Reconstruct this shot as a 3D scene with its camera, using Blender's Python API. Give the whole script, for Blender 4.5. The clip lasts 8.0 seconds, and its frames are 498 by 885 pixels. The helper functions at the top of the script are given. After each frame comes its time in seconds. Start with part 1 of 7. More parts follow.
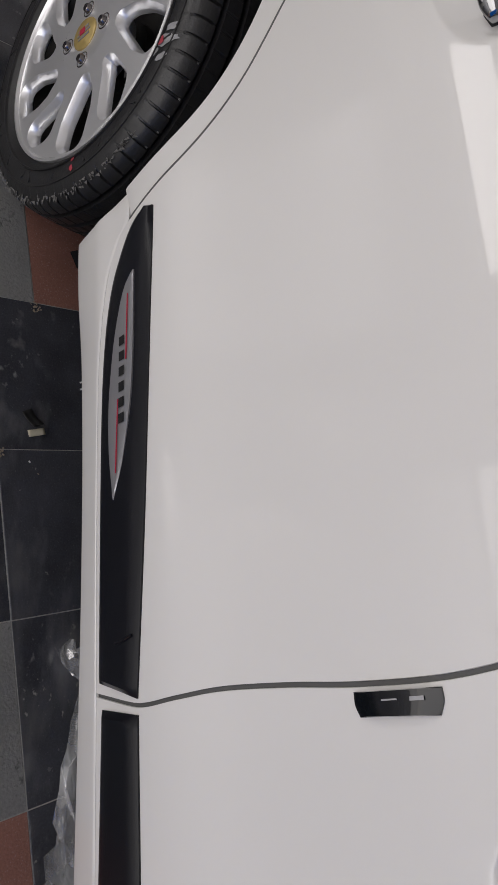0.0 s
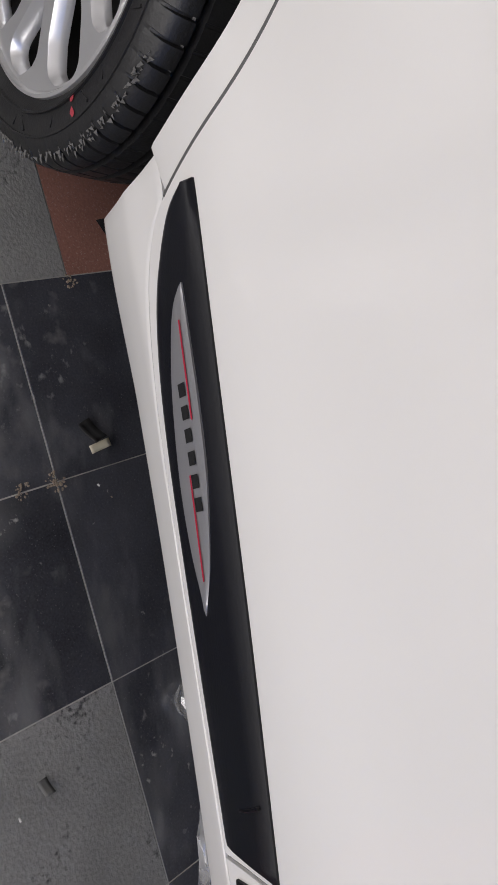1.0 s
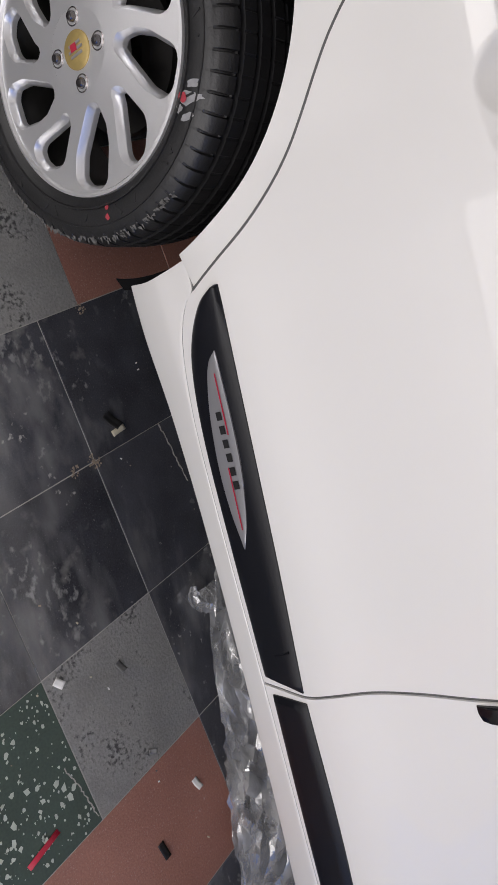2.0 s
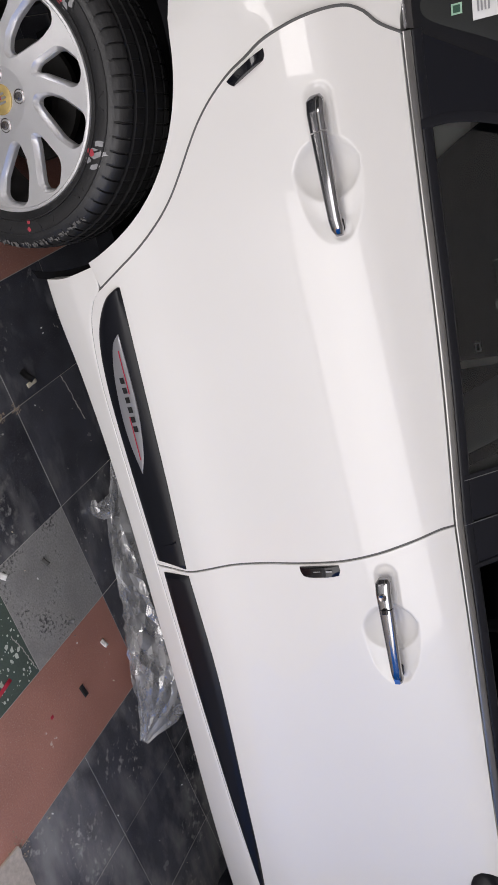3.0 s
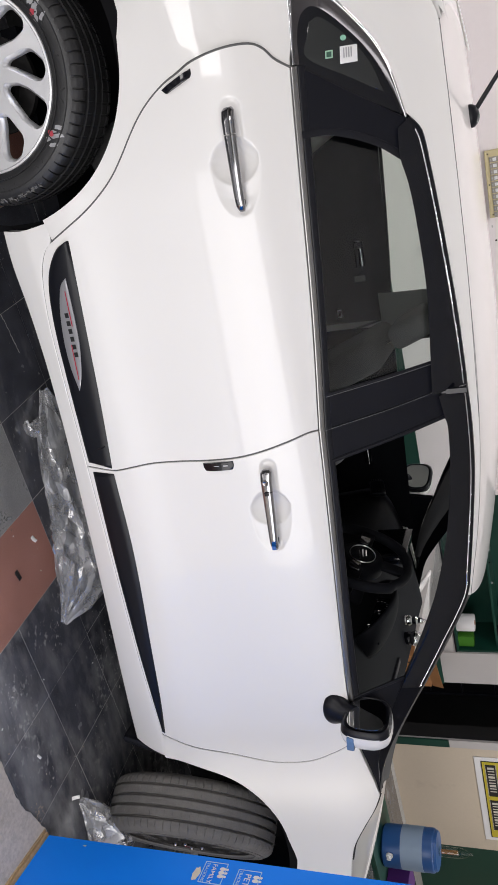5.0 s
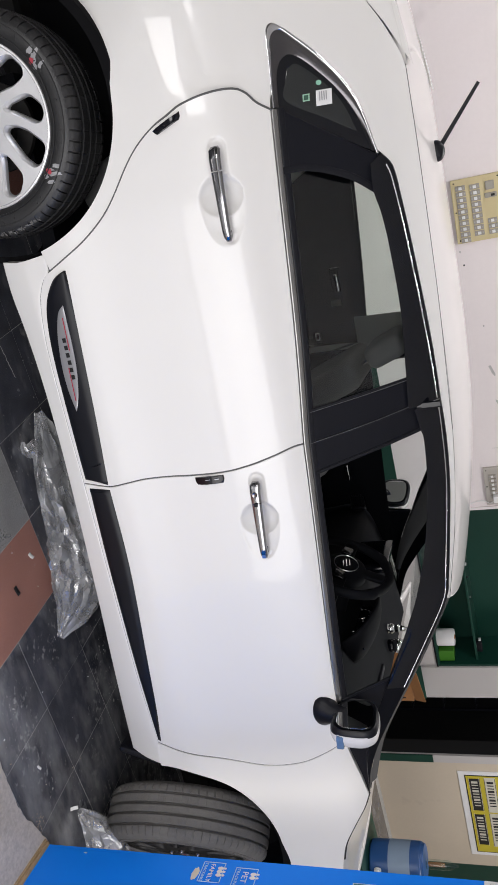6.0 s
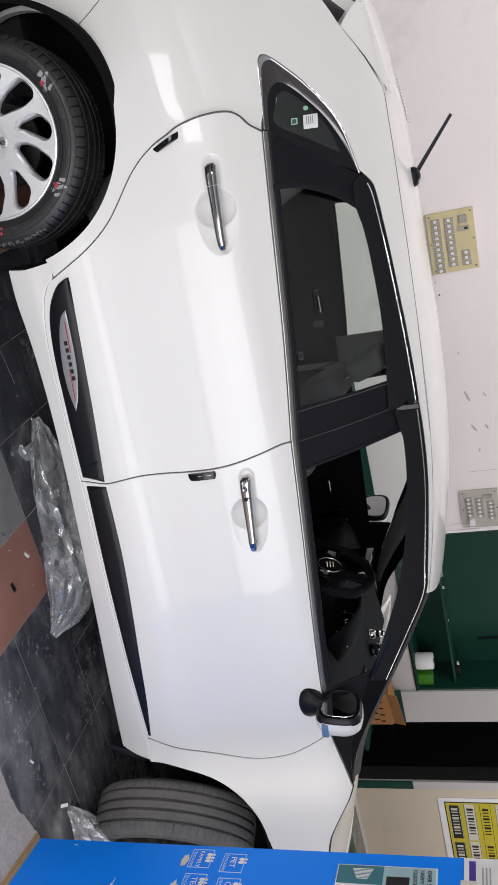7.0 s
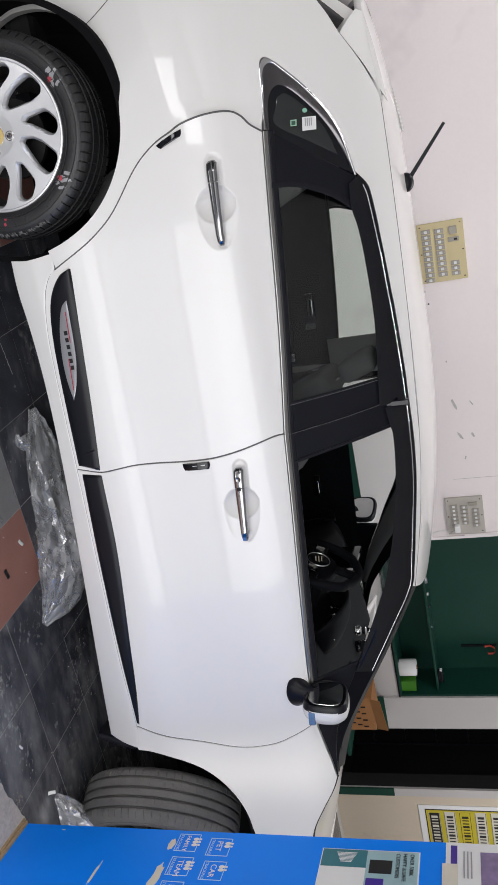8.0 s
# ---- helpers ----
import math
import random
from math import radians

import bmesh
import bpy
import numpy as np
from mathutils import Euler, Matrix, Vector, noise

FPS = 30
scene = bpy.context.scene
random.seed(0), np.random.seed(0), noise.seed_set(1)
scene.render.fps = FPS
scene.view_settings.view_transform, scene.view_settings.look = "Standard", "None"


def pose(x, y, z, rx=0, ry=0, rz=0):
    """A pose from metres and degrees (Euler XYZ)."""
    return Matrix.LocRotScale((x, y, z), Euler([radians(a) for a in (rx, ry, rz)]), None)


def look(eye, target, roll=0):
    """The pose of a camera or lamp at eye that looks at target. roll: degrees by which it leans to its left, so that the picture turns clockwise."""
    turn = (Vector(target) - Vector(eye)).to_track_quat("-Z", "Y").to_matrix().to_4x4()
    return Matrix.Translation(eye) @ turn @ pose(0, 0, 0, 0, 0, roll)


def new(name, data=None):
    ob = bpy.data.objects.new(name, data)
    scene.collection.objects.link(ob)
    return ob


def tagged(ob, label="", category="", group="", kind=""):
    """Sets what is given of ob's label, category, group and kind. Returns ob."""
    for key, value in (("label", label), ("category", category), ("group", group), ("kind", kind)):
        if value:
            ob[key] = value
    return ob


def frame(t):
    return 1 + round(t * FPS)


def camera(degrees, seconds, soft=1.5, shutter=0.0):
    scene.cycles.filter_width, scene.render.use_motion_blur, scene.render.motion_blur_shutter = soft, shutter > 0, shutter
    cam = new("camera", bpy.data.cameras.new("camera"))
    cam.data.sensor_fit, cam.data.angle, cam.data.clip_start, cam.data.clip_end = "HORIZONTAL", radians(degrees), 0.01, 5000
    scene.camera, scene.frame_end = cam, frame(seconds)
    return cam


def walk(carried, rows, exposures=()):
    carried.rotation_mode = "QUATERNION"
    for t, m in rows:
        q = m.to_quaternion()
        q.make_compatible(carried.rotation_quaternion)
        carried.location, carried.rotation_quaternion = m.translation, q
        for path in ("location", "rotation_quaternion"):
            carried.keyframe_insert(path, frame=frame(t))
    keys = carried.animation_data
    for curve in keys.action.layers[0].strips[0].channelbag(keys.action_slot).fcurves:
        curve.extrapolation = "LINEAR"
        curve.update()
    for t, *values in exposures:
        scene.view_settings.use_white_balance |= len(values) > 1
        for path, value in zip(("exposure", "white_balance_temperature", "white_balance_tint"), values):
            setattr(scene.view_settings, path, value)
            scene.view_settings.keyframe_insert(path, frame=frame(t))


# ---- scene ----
cam = camera(35.3, 8.0)
PATH = [
    (0, (1.106, -0.639, 1.148), (0.437, 0.787, -0.084), 70.5),
    (0.5, (0.911, -0.496, 1.055), (0.335, 0.822, -0.335), 70.3),
    (1, (0.761, -0.473, 1.006), (0.53, 0.823, -0.5), 73.0),
    (1.2, (0.71, -0.519, 1.021), (0.616, 0.798, -0.482), 74.9),
    (2.3, (0.556, -1.083, 1.345), (0.768, 0.485, 0.123), 79.8),
    (2.5, (0.532, -1.172, 1.415), (0.817, 0.434, 0.258), 80.8),
    (3, (0.412, -1.36, 1.506), (0.876, 0.293, 0.481), 83.5),
    (3.5, (0.379, -1.499, 1.582), (0.931, 0.188, 0.66), 85.4),
    (4, (0.412, -1.686, 1.619), (0.994, 0.035, 0.783), 86.4),
    (4.5, (0.424, -1.853, 1.636), (1.008, -0.102, 0.865), 86.4),
    (5.8, (0.358, -1.987, 1.643), (0.918, -0.188, 0.973), 84.4),
    (6, (0.39, -2.05, 1.65), (0.922, -0.24, 0.986), 84.0),
    (6.5, (0.439, -2.16, 1.652), (0.922, -0.325, 1.02), 83.4),
    (7, (0.475, -2.226, 1.645), (0.917, -0.37, 1.045), 83.3),
    (7.5, (0.501, -2.27, 1.636), (0.924, -0.402, 1.059), 83.6),
    (8, (0.523, -2.304, 1.632), (0.94, -0.431, 1.069), 84.2),
]
walk(cam, [(t, look(eye, target, roll)) for t, eye, target, roll in PATH], [(0.0, -0.17, 6660, 13), (0.5, 0.12, 6660, 13), (1.0, 0.23, 6640, 13), (2.5, 0.25, 6600, 14), (3.0, 0.34, 6590, 14), (4.5, 0.48, 6530, 13), (6.0, 0.46, 6460, 12), (8.0, 0.40, 6350, 11)])

# ---- world and light ----
world = bpy.data.worlds.new("world")
scene.world = world
world.use_nodes = True
wn = world.node_tree.nodes
sky = wn.new("ShaderNodeTexSky")
sky.sky_type = "NISHITA"
sky.sun_disc = False
sky.sun_elevation, sky.sun_rotation = radians(37), radians(202)
wn["Background"].inputs[1].default_value = 0.06
haze = wn.new("ShaderNodeHueSaturation")        # a milky, hazy sky
haze.inputs["Saturation"].default_value = 0.40
world.node_tree.links.new(sky.outputs[0], haze.inputs["Color"])
world.node_tree.links.new(haze.outputs[0], wn["Background"].inputs[0])

ROOM = radians(9.0)                      # the room stands nine degrees off the car
RU = Vector((math.cos(ROOM), math.sin(ROOM), 0))
RV = Vector((-math.sin(ROOM), math.cos(ROOM), 0))
ROOM_M = Matrix.Rotation(ROOM, 4, "Z")
BACK = 3.16                              # back wall, in the room's own axes
FRONT = -3.7                             # shop front, open to the street
CEIL = 3.15


def room(u, v, z=0.0):
    p = RU * u + RV * v
    return Vector((p.x, p.y, z))


def lamp(name, kind, m, energy, colour, **more):
    data = bpy.data.lights.new(name, kind)
    data.energy, data.color = energy, colour
    if "size" in more:
        data.shape, data.size, data.size_y = "RECTANGLE", more["size"], more["size_y"]
    if "angle" in more:
        data.angle = more["angle"]
    ob = new(name, data)
    ob.matrix_world = m
    return ob


lamp("sun", "SUN", look((-5, -11, 12), (1, 4, 0)), 1.5, (1.0, 0.97, 0.93), angle=radians(12))
lamp("shopfront_daylight", "AREA", look(room(1.50, FRONT + 0.1, 1.26), room(1.50, 0, 1.26)), 80, (1.0, 0.985, 0.97), size=4.5, size_y=2.4)
lamp("doorway_daylight", "AREA", look(room(-3.25, FRONT + 0.1, 1.35), room(-3.25, 0, 1.35)), 41, (1.0, 0.985, 0.97), size=2.4, size_y=1.05)
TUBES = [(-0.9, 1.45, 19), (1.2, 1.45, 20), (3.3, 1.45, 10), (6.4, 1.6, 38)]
for tu, tv, power in TUBES:                     # unseen ceiling tubes, added to brighten the back wall and cabinet
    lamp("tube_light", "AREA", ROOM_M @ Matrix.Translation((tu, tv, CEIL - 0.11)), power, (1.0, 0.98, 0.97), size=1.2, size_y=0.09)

# ---- materials ----


def mat(name, base, rough=0.5, metal=0.0, coat=0.0, var=0.0, scale=8.0, fine=0.0, bump=0.0, bscale=60.0, spec=0.5, rvar=0.0, rand=0.0, coord="Object"):
    """A principled surface: base colour varied at two scales, with uneven gloss and fine relief."""
    m = bpy.data.materials.new(name)
    m.use_nodes = True
    nt, b = m.node_tree, m.node_tree.nodes["Principled BSDF"]
    nd, ln = nt.nodes, nt.links
    b.inputs["Base Color"].default_value = (*base, 1)
    b.inputs["Roughness"].default_value = rough
    b.inputs["Metallic"].default_value = metal
    b.inputs["Coat Weight"].default_value = coat
    b.inputs["Coat Roughness"].default_value = 0.06
    b.inputs["Specular IOR Level"].default_value = spec
    if var or fine or bump or rvar or rand:
        tc = nd.new("ShaderNodeTexCoord")
        big, small = nd.new("ShaderNodeTexNoise"), nd.new("ShaderNodeTexNoise")
        big.inputs["Scale"].default_value, big.inputs["Detail"].default_value = scale, 6
        small.inputs["Scale"].default_value, small.inputs["Detail"].default_value = bscale, 4
        ln.new(tc.outputs[coord], big.inputs["Vector"])
        ln.new(tc.outputs[coord], small.inputs["Vector"])
        val = nd.new("ShaderNodeMath")
        val.operation = "MULTIPLY_ADD"
        ln.new(big.outputs["Fac"], val.inputs[0])
        val.inputs[1].default_value, val.inputs[2].default_value = 2 * var, 1 - var
        v2 = nd.new("ShaderNodeMath")
        v2.operation = "MULTIPLY_ADD"
        ln.new(small.outputs["Fac"], v2.inputs[0])
        v2.inputs[1].default_value, v2.inputs[2].default_value = 2 * fine, -fine
        add = nd.new("ShaderNodeMath")
        ln.new(val.outputs[0], add.inputs[0])
        ln.new(v2.outputs[0], add.inputs[1])
        last = add
        if rand:
            info = nd.new("ShaderNodeObjectInfo")
            r = nd.new("ShaderNodeMath")
            r.operation = "MULTIPLY_ADD"
            ln.new(info.outputs["Random"], r.inputs[0])
            r.inputs[1].default_value, r.inputs[2].default_value = 2 * rand, -rand
            last = nd.new("ShaderNodeMath")
            ln.new(add.outputs[0], last.inputs[0])
            ln.new(r.outputs[0], last.inputs[1])
        mul = nd.new("ShaderNodeVectorMath")
        mul.operation = "SCALE"
        mul.inputs[0].default_value = base
        ln.new(last.outputs[0], mul.inputs["Scale"])
        ln.new(mul.outputs[0], b.inputs["Base Color"])
        if rvar:
            rr = nd.new("ShaderNodeMath")
            rr.operation = "MULTIPLY_ADD"
            ln.new(big.outputs["Fac"], rr.inputs[0])
            rr.inputs[1].default_value, rr.inputs[2].default_value = 2 * rvar, rough - rvar
            rr.use_clamp = True
            ln.new(rr.outputs[0], b.inputs["Roughness"])
        if bump:
            bp = nd.new("ShaderNodeBump")
            bp.inputs["Strength"].default_value, bp.inputs["Distance"].default_value = bump, 0.002
            ln.new(small.outputs["Fac"], bp.inputs["Height"])
            ln.new(bp.outputs[0], b.inputs["Normal"])
    return m


def specks(m, colour, scale, low, high, density_scale=2.5):
    """Scattered dust, chips or aggregate on top of a material made by mat()."""
    nt, b = m.node_tree, m.node_tree.nodes["Principled BSDF"]
    nd, ln = nt.nodes, nt.links
    tc = nd.new("ShaderNodeTexCoord")
    n1, n2 = nd.new("ShaderNodeTexNoise"), nd.new("ShaderNodeTexNoise")
    n1.inputs["Scale"].default_value, n1.inputs["Detail"].default_value = scale, 3
    n2.inputs["Scale"].default_value = density_scale
    ln.new(tc.outputs["Object"], n1.inputs["Vector"])
    ln.new(tc.outputs["Object"], n2.inputs["Vector"])
    mul = nd.new("ShaderNodeMath")
    mul.operation = "MULTIPLY"
    ln.new(n1.outputs["Fac"], mul.inputs[0])
    ln.new(n2.outputs["Fac"], mul.inputs[1])
    ramp = nd.new("ShaderNodeValToRGB")
    ramp.color_ramp.elements[0].position, ramp.color_ramp.elements[1].position = low, high
    ln.new(mul.outputs[0], ramp.inputs[0])
    mix = nd.new("ShaderNodeMix")
    mix.data_type = "RGBA"
    old = b.inputs["Base Color"].links
    if old:
        ln.new(old[0].from_socket, mix.inputs[6])
    else:
        mix.inputs[6].default_value = b.inputs["Base Color"].default_value
    mix.inputs[7].default_value = (*colour, 1)
    ln.new(ramp.outputs[0], mix.inputs[0])
    ln.new(mix.outputs[2], b.inputs["Base Color"])
    return m


def schlick(nt, f0):
    """How much a thin sheet mirrors: little face on, all at grazing, the same from both sides."""
    lw, pw, ma = (nt.nodes.new(k) for k in ("ShaderNodeLayerWeight", "ShaderNodeMath", "ShaderNodeMath"))
    lw.inputs["Blend"].default_value = 0.5
    pw.operation, ma.operation = "POWER", "MULTIPLY_ADD"
    pw.inputs[1].default_value = 5.0
    ma.inputs[1].default_value, ma.inputs[2].default_value = 1 - f0, f0
    nt.links.new(lw.outputs["Facing"], pw.inputs[0])
    nt.links.new(pw.outputs[0], ma.inputs[0])
    return ma


def glass(name, tint, clear, rough=0.0):
    """A thin pane: part of the light goes straight through, the rest is mirrored."""
    m = bpy.data.materials.new(name)
    m.use_nodes = True
    nt = m.node_tree
    nt.nodes.remove(nt.nodes["Principled BSDF"])
    out = nt.nodes["Material Output"]
    tr, gl, mx = (nt.nodes.new(k) for k in ("ShaderNodeBsdfTransparent", "ShaderNodeBsdfGlossy", "ShaderNodeMixShader"))
    fr = schlick(nt, 0.045)
    tr.inputs[0].default_value = (*[clear * c for c in tint], 1)
    gl.inputs[0].default_value = (1, 1, 1, 1)
    gl.inputs["Roughness"].default_value = rough
    nt.links.new(fr.outputs[0], mx.inputs[0])
    nt.links.new(tr.outputs[0], mx.inputs[1])
    nt.links.new(gl.outputs[0], mx.inputs[2])
    nt.links.new(mx.outputs[0], out.inputs[0])
    return m


def film_plastic(name):
    """Thin clear wrapping film: see-through, milky in the folds, with sharp glints."""
    m = bpy.data.materials.new(name)
    m.use_nodes = True
    nt = m.node_tree
    nd, ln = nt.nodes, nt.links
    b = nd["Principled BSDF"]
    b.inputs["Base Color"].default_value = (0.84, 0.85, 0.87, 1)
    b.inputs["Roughness"].default_value = 0.35
    tr, mx, nz, tc, mr, gl, m2 = (nd.new(k) for k in ("ShaderNodeBsdfTransparent", "ShaderNodeMixShader", "ShaderNodeTexNoise", "ShaderNodeTexCoord", "ShaderNodeMapRange", "ShaderNodeBsdfGlossy", "ShaderNodeMixShader"))
    fr = schlick(nt, 0.20)
    ln.new(tc.outputs["Object"], nz.inputs["Vector"])
    nz.inputs["Scale"].default_value, nz.inputs["Detail"].default_value = 14, 5
    mr.inputs["From Min"].default_value, mr.inputs["From Max"].default_value = 0.42, 0.72
    mr.inputs["To Min"].default_value, mr.inputs["To Max"].default_value = 0.26, 0.50
    ln.new(nz.outputs["Fac"], mr.inputs["Value"])
    ln.new(mr.outputs[0], mx.inputs[0])
    ln.new(tr.outputs[0], mx.inputs[1])
    ln.new(b.outputs[0], mx.inputs[2])
    gl.inputs["Roughness"].default_value = 0.05
    ln.new(fr.outputs[0], m2.inputs[0])
    ln.new(mx.outputs[0], m2.inputs[1])
    ln.new(gl.outputs[0], m2.inputs[2])
    cr, bp = nd.new("ShaderNodeTexNoise"), nd.new("ShaderNodeBump")      # fine crinkles
    cr.inputs["Scale"].default_value, cr.inputs["Detail"].default_value, cr.inputs["Distortion"].default_value = 5.5, 3, 1.0
    bp.inputs["Strength"].default_value, bp.inputs["Distance"].default_value = 0.5, 0.03
    lg, sub, ab = nd.new("ShaderNodeMapping"), nd.new("ShaderNodeMath"), nd.new("ShaderNodeMath")
    lg.inputs["Scale"].default_value, lg.inputs["Rotation"].default_value = (1.0, 2.8, 2.0), (0, 0, 0.35)
    sub.operation, ab.operation = "SUBTRACT", "ABSOLUTE"
    sub.inputs[1].default_value = 0.5
    ln.new(tc.outputs["Object"], lg.inputs["Vector"])
    ln.new(lg.outputs[0], cr.inputs["Vector"])
    ln.new(cr.outputs["Fac"], sub.inputs[0])
    ln.new(sub.outputs[0], ab.inputs[0])
    ln.new(ab.outputs[0], bp.inputs["Height"])
    ln.new(bp.outputs[0], gl.inputs["Normal"])
    ln.new(bp.outputs[0], b.inputs["Normal"])
    ln.new(m2.outputs[0], nd["Material Output"].inputs[0])
    return m


PAINT = mat("pearl_white_paint", (0.80, 0.785, 0.765), 0.40, coat=0.70, var=0.03, scale=1.7, fine=0.01, bscale=900, spec=0.6)
PAINT.node_tree.nodes["Principled BSDF"].inputs["Coat Roughness"].default_value = 0.03
LINER = mat("black_felt_liner", (0.007, 0.007, 0.008), 0.95, spec=0.1, var=0.2)
GAP = mat("dark_joint_rubber", (0.02, 0.02, 0.02), 0.8, var=0.2)
SEAL = mat("grey_joint_sealer", (0.10, 0.10, 0.10), 0.6, var=0.2)
BLACK = mat("satin_black_plastic", (0.0065, 0.0070, 0.0105), 0.34, spec=0.28, var=0.1, fine=0.08, bump=0.12, bscale=500)
MATT = mat("matt_black_film", (0.006, 0.0066, 0.0105), 0.36, spec=0.22, var=0.12, scale=5, fine=0.05, bscale=300)
GLOSSB = mat("smoked_gloss_plastic", (0.0030, 0.0036, 0.0065), 0.10, spec=0.40, coat=0.08, var=0.1)
PILLAR = mat("satin_black_pillar", (0.0055, 0.0058, 0.0085), 0.5, spec=0.12, var=0.1)
CHROME = mat("chrome", (0.72, 0.72, 0.73), 0.07, metal=1.0, var=0.03, scale=20)
HANDLE = mat("dark_polished_chrome", (0.33, 0.33, 0.34), 0.08, metal=1.0, var=0.03, scale=20)
BELTCHROME = mat("brushed_grey_chrome", (0.30, 0.295, 0.29), 0.28, metal=1.0, var=0.05, scale=20)
DKCHROME = mat("satin_dark_chrome", (0.30, 0.28, 0.28), 0.22, metal=1.0, var=0.05, scale=20)
SMOKECHROME = mat("smoked_chrome", (0.15, 0.145, 0.15), 0.20, metal=1.0, var=0.08, scale=20)
ALLOY = mat("silver_alloy_paint", (0.90, 0.90, 0.91), 0.31, metal=0.75, coat=0.3, var=0.03, fine=0.02, bscale=700)
TYRE = mat("tyre_rubber", (0.019, 0.019, 0.020), 0.40, var=0.25, scale=14, fine=0.2, bump=0.25, bscale=260, rvar=0.1)
TYRE_OLD = mat("worn_tyre_rubber", (0.135, 0.130, 0.125), 0.8, var=0.25, scale=14, fine=0.25, bump=0.3, bscale=260)
STEEL = mat("dark_metal_and_shaded_barrel", (0.045, 0.043, 0.042), 0.55, metal=0.8, var=0.3, scale=25)
CABIN = mat("black_cabin_plastic", (0.0072, 0.0078, 0.0105), 0.7, spec=0.13, var=0.15, fine=0.1, bscale=420)
FABRIC = mat("dark_grey_seat_fabric", (0.130, 0.130, 0.130), 0.9, var=0.15, fine=0.05, bscale=220)
HEADLINE = mat("grey_headlining", (0.26, 0.26, 0.255), 0.95, var=0.08, fine=0.1, bscale=500)
TINT = glass("tinted_green_glass", (0.93, 1.0, 0.955), 1.0)
CLEAR = glass("clear_glass", (0.95, 1.0, 0.985), 0.97)
MIRROR = mat("mirror_silvering", (0.85, 0.86, 0.87), 0.01, metal=1.0)
BADGE = mat("brushed_silver_badge", (0.42, 0.42, 0.44), 0.35, metal=0.6, var=0.05, fine=0.05, bscale=500)
INK = mat("black_print", (0.012, 0.012, 0.013), 0.5, var=0.1)
RED = mat("red_print", (0.45, 0.02, 0.05), 0.45, var=0.1)
WHITE = mat("white_print", (0.78, 0.79, 0.80), 0.5, var=0.05)
GOLD = mat("yellowed_gold_sticker", (0.45, 0.33, 0.12), 0.4, metal=0.3, var=0.35, scale=60)
FILM = film_plastic("clear_plastic_film")

GRANITE = specks(mat("black_granite", (0.068, 0.070, 0.082), 0.20, spec=0.9, var=0.6, scale=9, fine=0.35, bump=0.06, bscale=300, rvar=0.20, rand=0.18), (0.13, 0.13, 0.14), 420, 0.36, 0.44, 260)
specks(GRANITE, (0.15, 0.15, 0.155), 6, 0.32, 0.52, 2.1)
specks(GRANITE, (0.26, 0.255, 0.25), 24, 0.36, 0.52, 3.7)
specks(GRANITE, (0.45, 0.44, 0.42), 70, 0.41, 0.47, 5.0)


def scuffs(m, colour, turn, low, high, fine=34.0, long=3.5, where=1.6, x_gain=0.0):
    """Streaky dusty smears, drawn out along one direction and gathered in patches;
    the last argument thickens them towards +x: part scuffing, part the floor's shade at the car's rear painted in."""
    nt, b = m.node_tree, m.node_tree.nodes["Principled BSDF"]
    nd, ln = nt.nodes, nt.links
    tc, mp, n1, n2, mul, ramp, mix = (nd.new(k) for k in ("ShaderNodeTexCoord", "ShaderNodeMapping", "ShaderNodeTexNoise", "ShaderNodeTexNoise", "ShaderNodeMath", "ShaderNodeValToRGB", "ShaderNodeMix"))
    mp.inputs["Rotation"].default_value, mp.inputs["Scale"].default_value = (0, 0, turn), (long, fine, 1)
    ln.new(tc.outputs["Object"], mp.inputs["Vector"])
    ln.new(mp.outputs[0], n1.inputs["Vector"])
    ln.new(tc.outputs["Object"], n2.inputs["Vector"])
    n1.inputs["Scale"].default_value, n1.inputs["Detail"].default_value = 1.0, 5
    n2.inputs["Scale"].default_value, n2.inputs["Detail"].default_value = where, 4
    mul.operation = "MULTIPLY"
    ln.new(n1.outputs["Fac"], mul.inputs[0])
    ln.new(n2.outputs["Fac"], mul.inputs[1])
    ramp.color_ramp.elements[0].position, ramp.color_ramp.elements[1].position = low, high
    sep, rise, add = (nd.new(k) for k in ("ShaderNodeSeparateXYZ", "ShaderNodeMapRange", "ShaderNodeMath"))
    ln.new(tc.outputs["Object"], sep.inputs[0])
    ln.new(sep.outputs["X"], rise.inputs["Value"])
    rise.inputs["From Min"].default_value, rise.inputs["From Max"].default_value = 0.7, 1.9
    rise.inputs["To Min"].default_value, rise.inputs["To Max"].default_value = 0.0, x_gain
    ln.new(mul.outputs[0], add.inputs[0])
    ln.new(rise.outputs[0], add.inputs[1])
    ln.new(add.outputs[0], ramp.inputs[0])
    mix.data_type = "RGBA"
    ln.new(b.inputs["Base Color"].links[0].from_socket, mix.inputs[6])
    mix.inputs[7].default_value = (*colour, 1)
    ln.new(ramp.outputs[0], mix.inputs[0])
    ln.new(mix.outputs[2], b.inputs["Base Color"])
    return m


